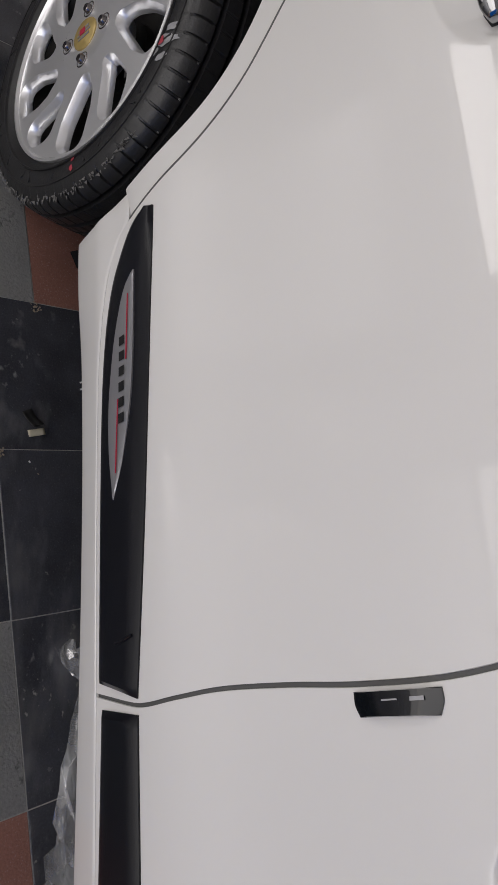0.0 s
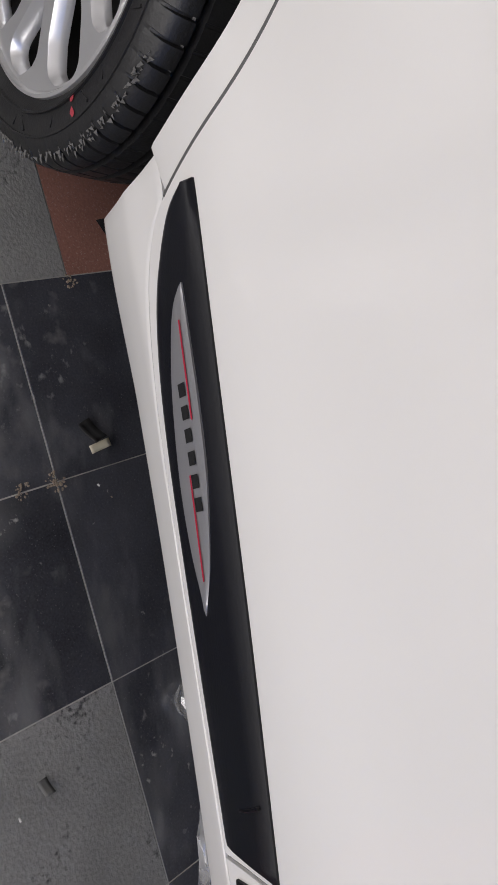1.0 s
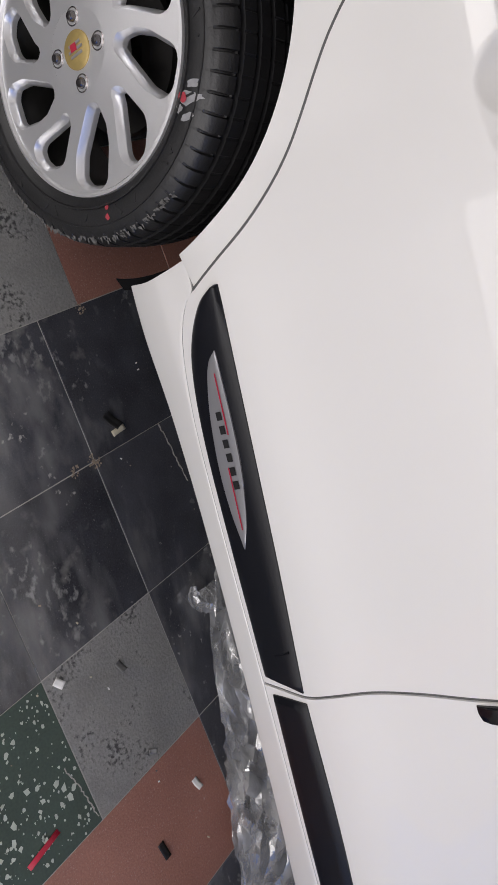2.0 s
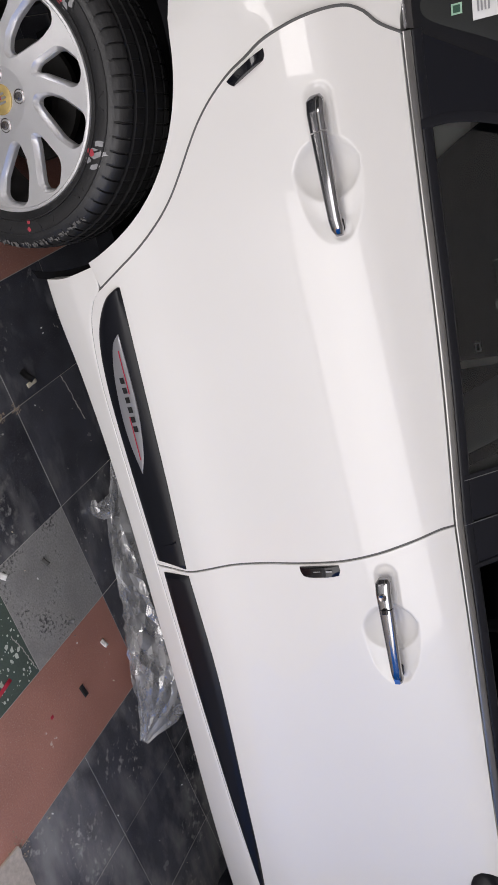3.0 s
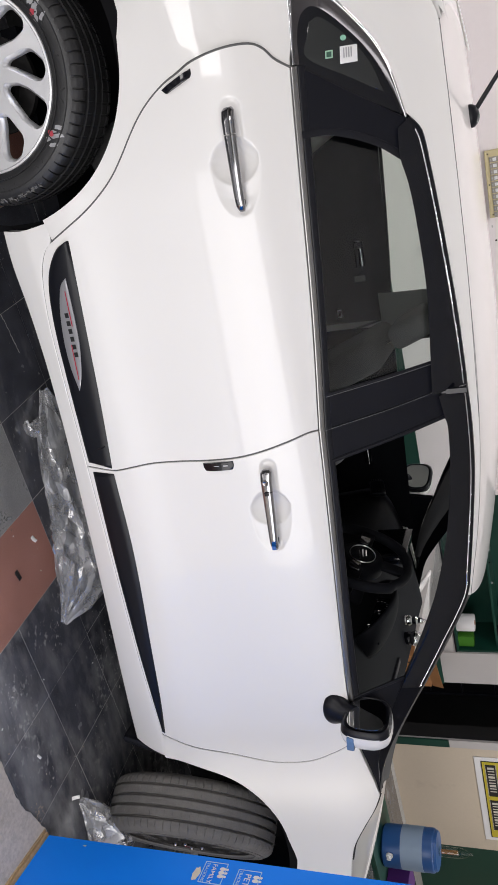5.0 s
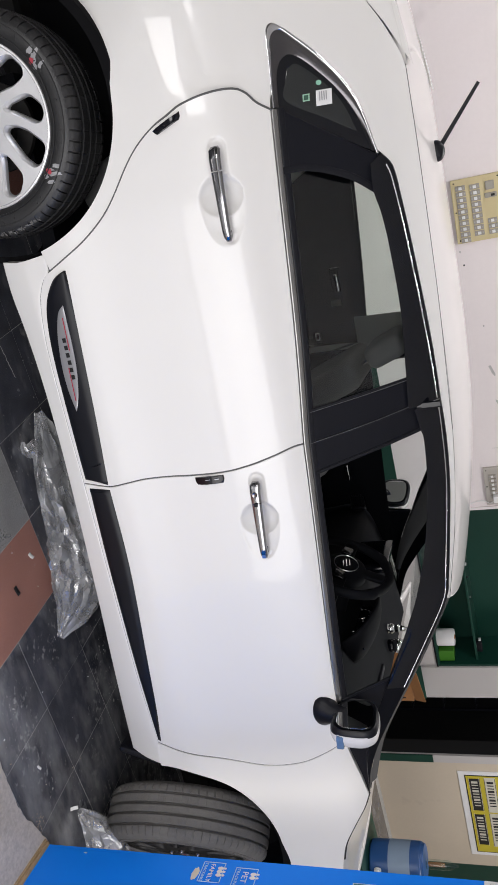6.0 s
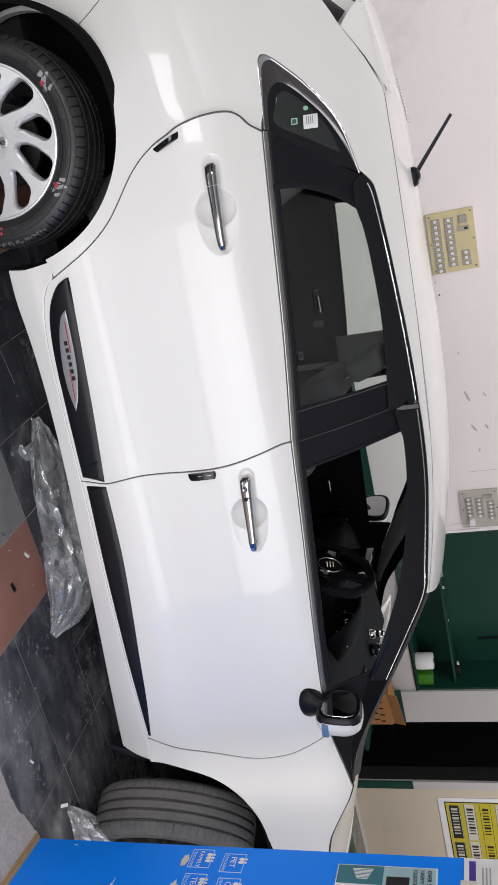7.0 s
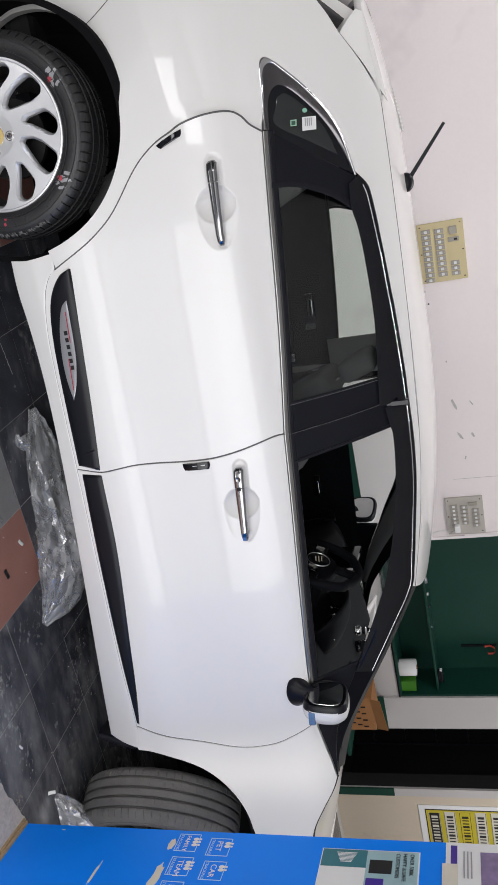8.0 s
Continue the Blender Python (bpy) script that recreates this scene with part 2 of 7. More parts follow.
scuffs(GRANITE, (0.25, 0.25, 0.255), 0.9, 0.28, 0.52, 15.0, 5.0, 1.6, 0.045)
scuffs(GRANITE, (0.26, 0.26, 0.265), -0.5, 0.30, 0.50, 13.0, 7.0, 2.7, 0.05)
scuffs(GRANITE, (0.30, 0.30, 0.30), 0.7, 0.36, 0.45, 60.0, 44.0, 3.4, 0.035)
GREYSTONE = specks(mat("grey_flamed_stone", (0.29, 0.288, 0.280), 0.60, var=0.45, scale=9, fine=0.35, bump=0.5, bscale=190), (0.07, 0.07, 0.072), 120, 0.30, 0.42, 9)
BROWNSTONE = specks(mat("brown_red_stone", (0.36, 0.170, 0.130), 0.5, var=0.3, scale=6, fine=0.35, bump=0.25, bscale=240, rand=0.08), (0.46, 0.30, 0.26), 380, 0.32, 0.41, 260)
specks(BROWNSTONE, (0.60, 0.50, 0.44), 60, 0.44, 0.48, 6.0)
TERRAZZO = mat("green_terrazzo_binder", (0.055, 0.085, 0.070), 0.35, var=0.3, scale=9, fine=0.3, bscale=200)
CHIP = mat("pale_stone_chip", (0.50, 0.55, 0.50), 0.5, var=0.3, scale=40, rand=0.35)


def in_place(m):
    """Let a material's patterns run on over all the pieces that share it."""
    nt = m.node_tree
    geo = nt.nodes.new("ShaderNodeNewGeometry")
    for ln in list(nt.links):
        if ln.from_node.type == "TEX_COORD":
            nt.links.new(geo.outputs["Position"], ln.to_socket)


for stone in (GRANITE, GREYSTONE, BROWNSTONE, TERRAZZO):
    in_place(stone)
GROUT = mat("pale_cement_joint", (0.42, 0.41, 0.39), 0.95, var=0.3, scale=20, fine=0.3, bscale=160)
CEMENT = specks(mat("worn_brown_cement", (0.47, 0.42, 0.365), 0.85, var=0.3, scale=8, fine=0.35, bump=0.4, bscale=90), (0.42, 0.38, 0.33), 40, 0.34, 0.42)
DUST = mat("tan_cement_dust", (0.30, 0.245, 0.19), 0.95, var=0.3, scale=60, fine=0.3, bump=0.6, bscale=300)
WALLW = specks(mat("white_emulsion_wall", (0.87, 0.805, 0.805), 0.75, var=0.03, scale=1.6, fine=0.02, bump=0.12, bscale=40), (0.76, 0.70, 0.70), 5, 0.33, 0.48, 1.2)
WALLC = specks(mat("cream_emulsion_wall", (0.60, 0.52, 0.41), 0.75, var=0.07, scale=1.8, fine=0.03, bump=0.1, bscale=40), (0.45, 0.38, 0.30), 4, 0.36, 0.5, 1.0)
WALLG = mat("bounce_cutting_grey_wall", (0.30, 0.30, 0.285), 0.8, var=0.08, scale=2.0, fine=0.03, bump=0.1, bscale=40)
GREEN = mat("dark_green_laminate", (0.003, 0.047, 0.031), 0.48, var=0.15, scale=3, fine=0.05, bscale=200, rvar=0.08)
GREYW = mat("grey_white_laminate", (0.52, 0.50, 0.49), 0.5, var=0.05, scale=3)
DARK = mat("painted_storeroom_dark", (0.014, 0.014, 0.015), 0.7, var=0.3, scale=4)
CEILING = mat("white_ceiling_paint", (0.60, 0.59, 0.58), 0.85, var=0.05, scale=2)
BLUE = mat("blue_printed_sheet", (0.004, 0.235, 0.98), 0.42, spec=0.25, var=0.05, scale=3, fine=0.02, bscale=300, rvar=0.05)
WOOD = mat("raw_plywood_edge", (0.36, 0.25, 0.14), 0.75, var=0.3, scale=24, fine=0.25, bscale=160, bump=0.3)
PAPER = mat("white_paper", (0.80, 0.80, 0.80), 0.6, var=0.03, scale=10)
IVORY = mat("ivory_switch_sheet", (0.62, 0.53, 0.30), 0.45, var=0.06, scale=6)
GREYP = mat("grey_switch_sheet", (0.48, 0.45, 0.41), 0.5, var=0.06, scale=8)
SWITCH = mat("aged_switch_plastic", (0.36, 0.335, 0.29), 0.4, var=0.1, scale=30)
CARTON = mat("brown_carton", (0.33, 0.150, 0.052), 0.8, var=0.15, scale=12, fine=0.1, bscale=200)
DRUM = mat("blue_drum_plastic", (0.02, 0.085, 0.26), 0.35, var=0.12, scale=9, fine=0.05, bscale=200)
DRUMLABEL = mat("pale_blue_label", (0.27, 0.36, 0.48), 0.5, var=0.06, scale=12)
PURPLE = mat("purple_carton", (0.09, 0.02, 0.16), 0.5, var=0.1)
LIME = mat("lime_green_box", (0.05, 0.20, 0.015), 0.45, var=0.12, scale=15)
ASPHALT = mat("street_asphalt", (0.10, 0.10, 0.10), 0.9, var=0.25, scale=2, fine=0.3, bscale=80)

# ---- mesh helpers ----


def mesh_ob(name, verts, faces, material, parent=None, label="", smooth=True, angle=38):
    me = bpy.data.meshes.new(name)
    me.from_pydata([tuple(map(float, v)) for v in verts], [], [tuple(map(int, f)) for f in faces])
    me.validate()
    for m in (material if isinstance(material, (list, tuple)) else [material]):
        me.materials.append(m)
    if smooth:
        me.polygons.foreach_set("use_smooth", [True] * len(me.polygons))
        me.set_sharp_from_angle(angle=radians(angle))
    ob = new(name, me)
    ob.parent = parent
    if label:
        ob["label"] = label
    return ob


def bm_ob(name, bm, material, parent=None, label="", smooth=False, angle=38):
    me = bpy.data.meshes.new(name)
    bm.to_mesh(me)
    bm.free()
    me.materials.append(material)
    if smooth:
        me.polygons.foreach_set("use_smooth", [True] * len(me.polygons))
        me.set_sharp_from_angle(angle=radians(angle))
    ob = new(name, me)
    ob.parent = parent
    if label:
        ob["label"] = label
    return ob


def thing(name, m, label, category, group="", kind=""):
    ob = new(name)
    ob.empty_display_size = 0.1
    ob.matrix_world = m
    return tagged(ob, label, category, group, kind)


def box_bm(size, at=(0, 0, 0), bevel=0.0, m=None, seg=2):
    bm = bmesh.new()
    bmesh.ops.create_cube(bm, size=1.0)
    bmesh.ops.scale(bm, vec=size, verts=bm.verts)
    if bevel:
        bmesh.ops.bevel(bm, geom=bm.edges[:], offset=bevel, segments=seg, affect="EDGES", profile=0.6)
    bmesh.ops.translate(bm, vec=at, verts=bm.verts)
    if m is not None:
        bmesh.ops.transform(bm, matrix=m, verts=bm.verts)
    return bm


def join_bm(*parts):
    out = bmesh.new()
    for p in parts:
        me = bpy.data.meshes.new("tmp")
        p.to_mesh(me)
        p.free()
        out.from_mesh(me)
        bpy.data.meshes.remove(me)
    return out


def lathe_data(profile, n=64, axis="Y"):
    """A surface of revolution; profile rows are (place along the axis, radius)."""
    verts, faces = [], []
    for k in range(n):
        a = 2 * math.pi * k / n
        for h, r in profile:
            c, s = r * math.cos(a), r * math.sin(a)
            verts.append((c, h, s) if axis == "Y" else (c, s, h))
    p = len(profile)
    for k in range(n):
        for i in range(p - 1):
            a, b = k * p + i, ((k + 1) % n) * p + i
            faces.append((a, a + 1, b + 1, b) if axis == "Y" else (a, b, b + 1, a + 1))
    return verts, faces


def lathe(name, profile, material, parent=None, label="", n=64, axis="Y", angle=38):
    v, f = lathe_data(profile, n, axis)
    return mesh_ob(name, v, f, material, parent, label, angle=angle)


def crv(pts, n):
    """A smooth curve through a few control points, resampled evenly to n points."""
    p = np.array(pts, float)
    if len(p) == 2:
        return p[0] + (p[1] - p[0]) * np.linspace(0, 1, n)[:, None]
    q = np.vstack([2 * p[0] - p[1], p, 2 * p[-1] - p[-2]])
    out = []
    for i in range(1, len(q) - 2):
        t = np.linspace(0, 1, 24, endpoint=False)[:, None]
        a, b, c, d = q[i - 1], q[i], q[i + 1], q[i + 2]
        out.append(0.5 * (2 * b + (c - a) * t + (2 * a - 5 * b + 4 * c - d) * t ** 2 + (3 * b - a - 3 * c + d) * t ** 3))
    out = np.vstack(out + [p[-1:]])
    s = np.concatenate([[0], np.cumsum(np.linalg.norm(np.diff(out, axis=0), axis=1))])
    w = np.linspace(0, s[-1], n)
    return np.stack([np.interp(w, s, out[:, k]) for k in range(out.shape[1])], 1)


def cubic(xs, ys):
    """A natural cubic spline, as a function."""
    xs, ys = np.array(xs, float), np.array(ys, float)
    n, h = len(xs), np.diff(xs)
    a, r = np.eye(n), np.zeros(n)
    for i in range(1, n - 1):
        a[i, i - 1:i + 2] = h[i - 1], 2 * (h[i - 1] + h[i]), h[i]
        r[i] = 6 * ((ys[i + 1] - ys[i]) / h[i] - (ys[i] - ys[i - 1]) / h[i - 1])
    m = np.linalg.solve(a, r)

    def f(x):
        x = np.clip(np.asarray(x, float), xs[0], xs[-1])
        i = np.clip(np.searchsorted(xs, x) - 1, 0, n - 2)
        d0, d1 = x - xs[i], xs[i + 1] - x
        return (m[i] * d1 ** 3 + m[i + 1] * d0 ** 3) / (6 * h[i]) + (ys[i] / h[i] - m[i] * h[i] / 6) * d1 + (ys[i + 1] / h[i] - m[i + 1] * h[i] / 6) * d0
    return f


def coons(bottom, top, left, right):
    """The patch between four curves: bottom and top run the same way, left and right run upwards."""
    nu, nv = len(bottom), len(left)
    u, v = np.linspace(0, 1, nu)[None, :, None], np.linspace(0, 1, nv)[:, None, None]
    c00, c10, c01, c11 = bottom[0], bottom[-1], top[0], top[-1]
    return ((1 - v) * bottom[None] + v * top[None] + (1 - u) * left[:, None] + u * right[:, None]
            - ((1 - u) * (1 - v) * c00 + u * (1 - v) * c10 + (1 - u) * v * c01 + u * v * c11))


def ruled(a, b, n):
    w = np.linspace(0, 1, n)[:, None, None]
    return a[None] * (1 - w) + b[None] * w


def grid_faces(nv, nu):
    i = np.arange(nv - 1)[:, None] * nu + np.arange(nu - 1)[None]
    return np.stack([i, i + 1, i + nu + 1, i + nu], -1).reshape(-1, 4)


def shrink(g, d):
    """Draw a patch's rim in by d, for the open joint to its neighbour."""
    g = g.copy()

    def pull(edge, inner):
        w = inner - edge
        return edge + w / np.maximum(np.linalg.norm(w, axis=-1, keepdims=True), 1e-6) * d
    k = min(3, g.shape[0] - 1, g.shape[1] - 1)
    g[0], g[-1] = pull(g[0], g[k]), pull(g[-1], g[-1 - k])
    g[:, 0], g[:, -1] = pull(g[:, 0], g[:, k]), pull(g[:, -1], g[:, -1 - k])
    return g

# ---- the car: surfaces ----
YC = 0.865                               # the car's middle plane
HUB_R, HUB_F, HUB_Z = -0.004, 2.509, 0.302
FLANK = cubic([0.10, 0.17, 0.21, 0.25, 0.29, 0.312, 0.33, 0.36, 0.41, 0.47, 0.545, 0.63, 0.735, 0.835, 0.905, 0.96, 1.00, 1.035, 1.075, 1.125, 1.225, 1.32, 1.41, 1.46, 1.52],
              [0.115, 0.057, 0.034, 0.0165, 0.0012, -0.006, -0.011, -0.0132, -0.0176, -0.0186, -0.0072, 0.0020, 0.008, 0.014, 0.023, 0.037, 0.054, 0.078, 0.104, 0.135, 0.196, 0.262, 0.335, 0.395, 0.49])


def side(x, z):
    """How far the car's flank lies from the plane y = 0 at that length and height."""
    x, z = np.asarray(x, float), np.asarray(z, float)
    y = FLANK(z)
    y = y + 0.16 * (np.maximum(0.45 - x, 0) / 0.95) ** 2
    y = y + 0.10 * (np.maximum(x - 1.7, 0) / 1.1) ** 2 + 0.9 * np.maximum(x - 2.9, 0) ** 2.2
    return y


def cup(x0, z0, slope):
    """The finger recess behind a door handle, as a change of the flank."""
    def f(x, z):
        u, w = x - x0, z - z0 + slope * (x - x0)
        wb = w + 0.007                                               # the dish sits a little below the bar
        seg = np.hypot(u - np.clip(u, 0.0, 0.232), w)
        lip = np.clip((0.027 - seg) / 0.012, 0, 1)
        k = np.clip((u - 0.075) / 0.185, 0, 1)                       # along the shallow dish
        half = 0.061 * np.sqrt(np.clip(k / 0.22, 0, 1)) * np.sqrt(np.clip(1 - k ** 2.8, 0, 1)) + 1e-6
        dish = 0.010 * np.clip(1 - (wb / half) ** 2, 0, 1) ** 0.8 * np.clip((1 - k) / 0.25, 0, 1)
        bowl = 0.030 * np.clip(1 - ((u - 0.124) / 0.056) ** 2 - (wb / 0.057) ** 2, 0, 1) ** 0.8
        return np.maximum(0.0055 * lip * lip * (3 - 2 * lip), dish) + 0.75 * bowl
    return f


def skin(name, g, material, parents, label="", off=0.0, thick=0.014, gap=0.0026, extra=None, both=True, roll=0.0012, weld=None):
    """A body panel from a patch in (x, z), laid on the flank, its rim turned inwards; parents: right, left."""
    whole = g
    g = shrink(g, gap) if gap else g
    if weld is not None:                 # no joint along this stretch of the last row
        g[-1, weld] = whole[-1, weld]
    nv, nu = g.shape[:2]
    x, z = g[..., 0], g[..., 1]
    y = side(x, z) + off
    if extra is not None:
        y = y + extra(x, z)
    if roll:
        r = np.zeros_like(y)
        r[0], r[-1], r[:, 0], r[:, -1] = roll, roll, roll, roll
        if weld is not None:
            r[-1, weld] = 0
        y = y + r
    v = np.stack([x, y, z], -1).reshape(-1, 3)
    f = grid_faces(nv, nu)
    idx = np.arange(nv * nu).reshape(nv, nu)
    loop = np.concatenate([idx[0, :-1], idx[:-1, -1], idx[-1, :0:-1], idx[:0:-1, 0]])
    area = 0.5 * np.sum(v[loop, 0] * np.roll(v[loop, 2], -1) - np.roll(v[loop, 0], -1) * v[loop, 2])
    rim = v[loop] + (0, thick, 0)
    n0, k = len(v), len(loop)
    j = np.arange(k)
    rf = np.stack([loop, n0 + j, n0 + (j + 1) % k, loop[(j + 1) % k]], -1)
    v, f = np.vstack([v, rim]), np.vstack([f, rf])
    if area < 0:
        f = f[:, ::-1]
    obs = [mesh_ob(name, v, f, material, parents[0], label)]
    if both:
        w = v.copy()
        w[:, 1] = 2 * YC - w[:, 1]
        obs.append(mesh_ob(name, w, f[:, ::-1], material, parents[1], label))
    return obs


def band(name, c, half, material, parents, off, label="", thick=0.006, both=True):
    """A strip of even width along a curve of the flank."""
    t = np.gradient(c, axis=0)
    nrm = np.stack([-t[:, 1], t[:, 0]], 1) / np.maximum(np.linalg.norm(t, axis=1, keepdims=True), 1e-6)
    g = np.stack([c + nrm * half * s for s in (-1, -0.8, -0.4, 0, 0.4, 0.8, 1)])
    bow = np.array([0.0015, 0.0006, 0.0001, 0, 0.0001, 0.0006, 0.0015])[:, None]
    return skin(name, g, material, parents, label, off=off, thick=thick, gap=0, roll=0, both=both, extra=lambda x, z: bow * np.ones_like(x))


def arch(x0, z0, a0, a1, n, rear=1):
    a = np.radians(np.linspace(a0, a1, n))
    r = 0.363 + 0.027 * np.sin(a).clip(0) + 0.030 * (-rear * np.cos(a)).clip(0)
    return np.stack([x0 + r * np.cos(a), z0 + r * np.sin(a)], 1)


# joints and outlines of the flank, as (length, height)
DOOR_R = [(0.414, 0.408), (0.386, 0.468), (0.355, 0.526), (0.317, 0.581), (0.281, 0.622), (0.241, 0.656), (0.196, 0.690), (0.160, 0.720), (0.127, 0.756), (0.098, 0.800), (0.080, 0.842),
          (0.062, 0.882), (0.049, 0.949), (0.049, 1.014), (0.065, 1.044), (0.093, 1.066), (0.118, 1.099)]
SILL_T = [(0.414, 0.408), (0.430, 0.383), (0.460, 0.363), (0.502, 0.348), (0.572, 0.336), (0.664, 0.329), (0.867, 0.329), (1.065, 0.332)]
SILL_TF = [(1.065, 0.332), (1.418, 0.334), (1.760, 0.338), (2.040, 0.346)]
GAP_B = [(1.065, 0.332), (1.079, 0.400), (1.082, 0.435), (1.077, 0.484), (1.072, 0.545), (1.074, 0.627), (1.079, 0.708), (1.079, 0.799), (1.069, 0.875), (1.052, 0.950), (1.038, 1.005), (1.037, 1.037)]
GAP_F = [(2.040, 0.346), (2.068, 0.423), (2.111, 0.583), (2.140, 0.720), (2.131, 0.835), (2.104, 0.912), (2.077, 0.970), (2.058, 0.995)]
BELT_R = [(0.118, 1.099), (0.384, 1.086), (0.720, 1.065), (1.037, 1.037)]
BELT_F = [(1.037, 1.037), (1.317, 1.024), (1.671, 1.006), (1.893, 0.996), (2.058, 0.995)]
QUARTER = [(-0.091, 1.131), (-0.083, 1.149), (-0.062, 1.172), (-0.006, 1.225), (0.066, 1.277), (0.128, 1.308), (0.189, 1.326), (0.278, 1.344)]
DRIP_R = [(0.278, 1.350), (0.307, 1.371), (0.349, 1.381), (0.497, 1.395), (0.714, 1.409), (0.903, 1.417), (1.014, 1.418)]
DRIP_F = [(1.014, 1.418), (1.114, 1.420), (1.227, 1.417), (1.346, 1.407), (1.580, 1.376), (1.673, 1.358)]
PILLAR_A = [(1.673, 1.358), (1.808, 1.282), (1.939, 1.202), (2.043, 1.137), (2.141, 1.081), (2.225, 1.048), (2.311, 1.031)]
HOOD = [(2.311, 1.031), (2.360, 1.010), (2.428, 0.968), (2.508, 0.925), (2.590, 0.901), (2.757, 0.862), (2.932, 0.790), (3.076, 0.710)]
TRI_LO = [(2.058, 0.995), (2.159, 1.010), (2.235, 1.022), (2.311, 1.031)]
GLASS_R_BACK = [(0.277, 1.106), (0.279, 1.155), (0.295, 1.209), (0.329, 1.274), (0.373, 1.325)]
GLASS_R_TOP = [(0.373, 1.318), (0.442, 1.330), (0.542, 1.338), (0.729, 1.343), (0.925, 1.332)]
GLASS_F_TOP = [(1.090, 1.351), (1.131, 1.356), (1.264, 1.348), (1.455, 1.319), (1.623, 1.273), (1.723, 1.232), (1.886, 1.157)]

# ---- the car: body ----
CAR = thing("car", Matrix.Translation((0, 0, 0)), "pearl white five-door hatchback parked on dark stone tiles, driver's window open", "car")
crown = cubic([-0.45, -0.2, 0.05, 0.27, 0.64, 1.0, 1.38, 1.63, 1.80, 1.95], [1.392, 1.425, 1.447, 1.459, 1.472, 1.476, 1.452, 1.416, 1.379, 1.33])
BOTH = (CAR, CAR)

n_u, n_v = 330, 270
rd = coons(crv(SILL_T[1:], n_u), crv(BELT_R, n_u), crv(([SILL_T[1]] + DOOR_R), n_v), crv(GAP_B, n_v))
rear_doors = skin("rear_door", rd, PAINT, BOTH, extra=cup(0.184, 0.956, 0.02), label="white rear door with chrome pull handle")
fd = coons(crv(SILL_TF, n_u), crv(BELT_F, n_u), crv(GAP_B, n_v), crv(GAP_F, n_v))
front_doors = skin("front_door", fd, PAINT, BOTH, extra=cup(1.116, 0.889, 0.06), label="white front door with chrome pull handle")

na, nb = 74, 90
inner = np.vstack([arch(HUB_R, HUB_Z, 14, 140, na)[:-1], arch(HUB_R, HUB_Z, 140, 192, nb)])
outer = np.vstack([crv(DOOR_R, na)[:-1], crv([(0.118, 1.099), (0.021, 1.107), (-0.047, 1.110), (-0.096, 1.119), (-0.322, 1.114), (-0.563, 1.080), (-0.674, 0.986), (-0.722, 0.807), (-0.741, 0.539), (-0.719, 0.328), (-0.631, 0.187), (-0.458, 0.176)], nb)])


def haunch(x, z):
    """The quarter panel: flat by the door's shut line, hollow below the shoulder crease that runs back over the arch."""
    crease = 0.848 + 0.26 * np.minimum(x, 0.0) + 0.25 * np.minimum(x, 0.0) ** 2
    below = np.maximum(crease - z, 0)
    hollow = 0.17 * (np.sqrt(below ** 2 + 0.0004) - 0.02) * np.clip((-0.01 - x) / 0.30, 0, 1)
    rise = np.clip((z - crease) / 0.11, 0, 1)
    fall = np.clip((z - 0.975) / 0.125, 0, 1)
    swell = 0.016 * rise * (1 - fall * fall * (3 - 2 * fall)) * np.clip((0.06 - x) / 0.06, 0, 1)
    return hollow + swell + 0.005 * np.clip((z - 0.90) / 0.03, 0, 1) * np.clip((x - 0.0) / 0.03, 0, 1) * np.clip((1.15 - z) / 0.04, 0, 1)


skin("rear_quarter_panel", ruled(inner, outer, 60), PAINT, BOTH, thick=0.03, gap=0.0040, extra=haunch, weld=slice(na + 1, na + 40))
for sgn in (1, -1):
    c = crv([(-0.286, 0.596), (-0.312, 0.640), (-0.345, 0.690), (-0.400, 0.762), (-0.470, 0.830), (-0.560, 0.880)], 50)
    tn = np.gradient(c, axis=0)
    nm = np.stack([-tn[:, 1], tn[:, 0]], 1) / np.linalg.norm(tn, axis=1, keepdims=True)
    v = []
    for w in (-0.0013, 0.0013):
        q = c + nm * w
        yy = side(q[:, 0], q[:, 1]) + haunch(q[:, 0], q[:, 1]) - 0.0006
        v.append(np.stack([q[:, 0], yy if sgn > 0 else 2 * YC - yy, q[:, 1]], 1))
    mesh_ob("bumper_joint", np.vstack(v), grid_faces(2, 50) if sgn > 0 else grid_faces(2, 50)[:, ::-1], GAP, CAR)
lower = np.vstack([crv([(-0.563, 1.075), (-0.322, 1.109), (-0.096, 1.116)], 20)[:-1], crv([(-0.096, 1.116)] + QUARTER, 50)[:-1], crv(DRIP_R + DRIP_F[1:], 90)])
upper = np.vstack([crv([(-0.496, 1.121), (-0.254, 1.285), (-0.151, 1.340)], 20)[:-1], crv([(-0.151, 1.340), (-0.061, 1.392), (0.023, 1.428), (0.066, 1.438)], 50)[:-1],
                   crv([(0.066, 1.438), (0.317, 1.444), (0.726, 1.446), (1.126, 1.438), (1.421, 1.411), (1.678, 1.366)], 90)])
skin("roof_side_rail", ruled(lower, upper, 16), PAINT, BOTH, gap=0.0006, roll=0.0, off=-0.0005, thick=0.004)

inner = arch(HUB_F, HUB_Z, 178, -8, 120, rear=-1)
inner[0] = (2.141, 0.325)
outer = np.vstack([crv(GAP_F, 44)[:-1], crv(TRI_LO, 14)[:-1], crv(HOOD, 40)[:-1], crv([HOOD[-1], (3.148, 0.594), (3.126, 0.403), (2.957, 0.255), (2.802, 0.255)], 26)])
inner = crv(inner, len(outer))
skin("front_fender", ruled(inner, outer, 50), PAINT, BOTH, thick=0.03)

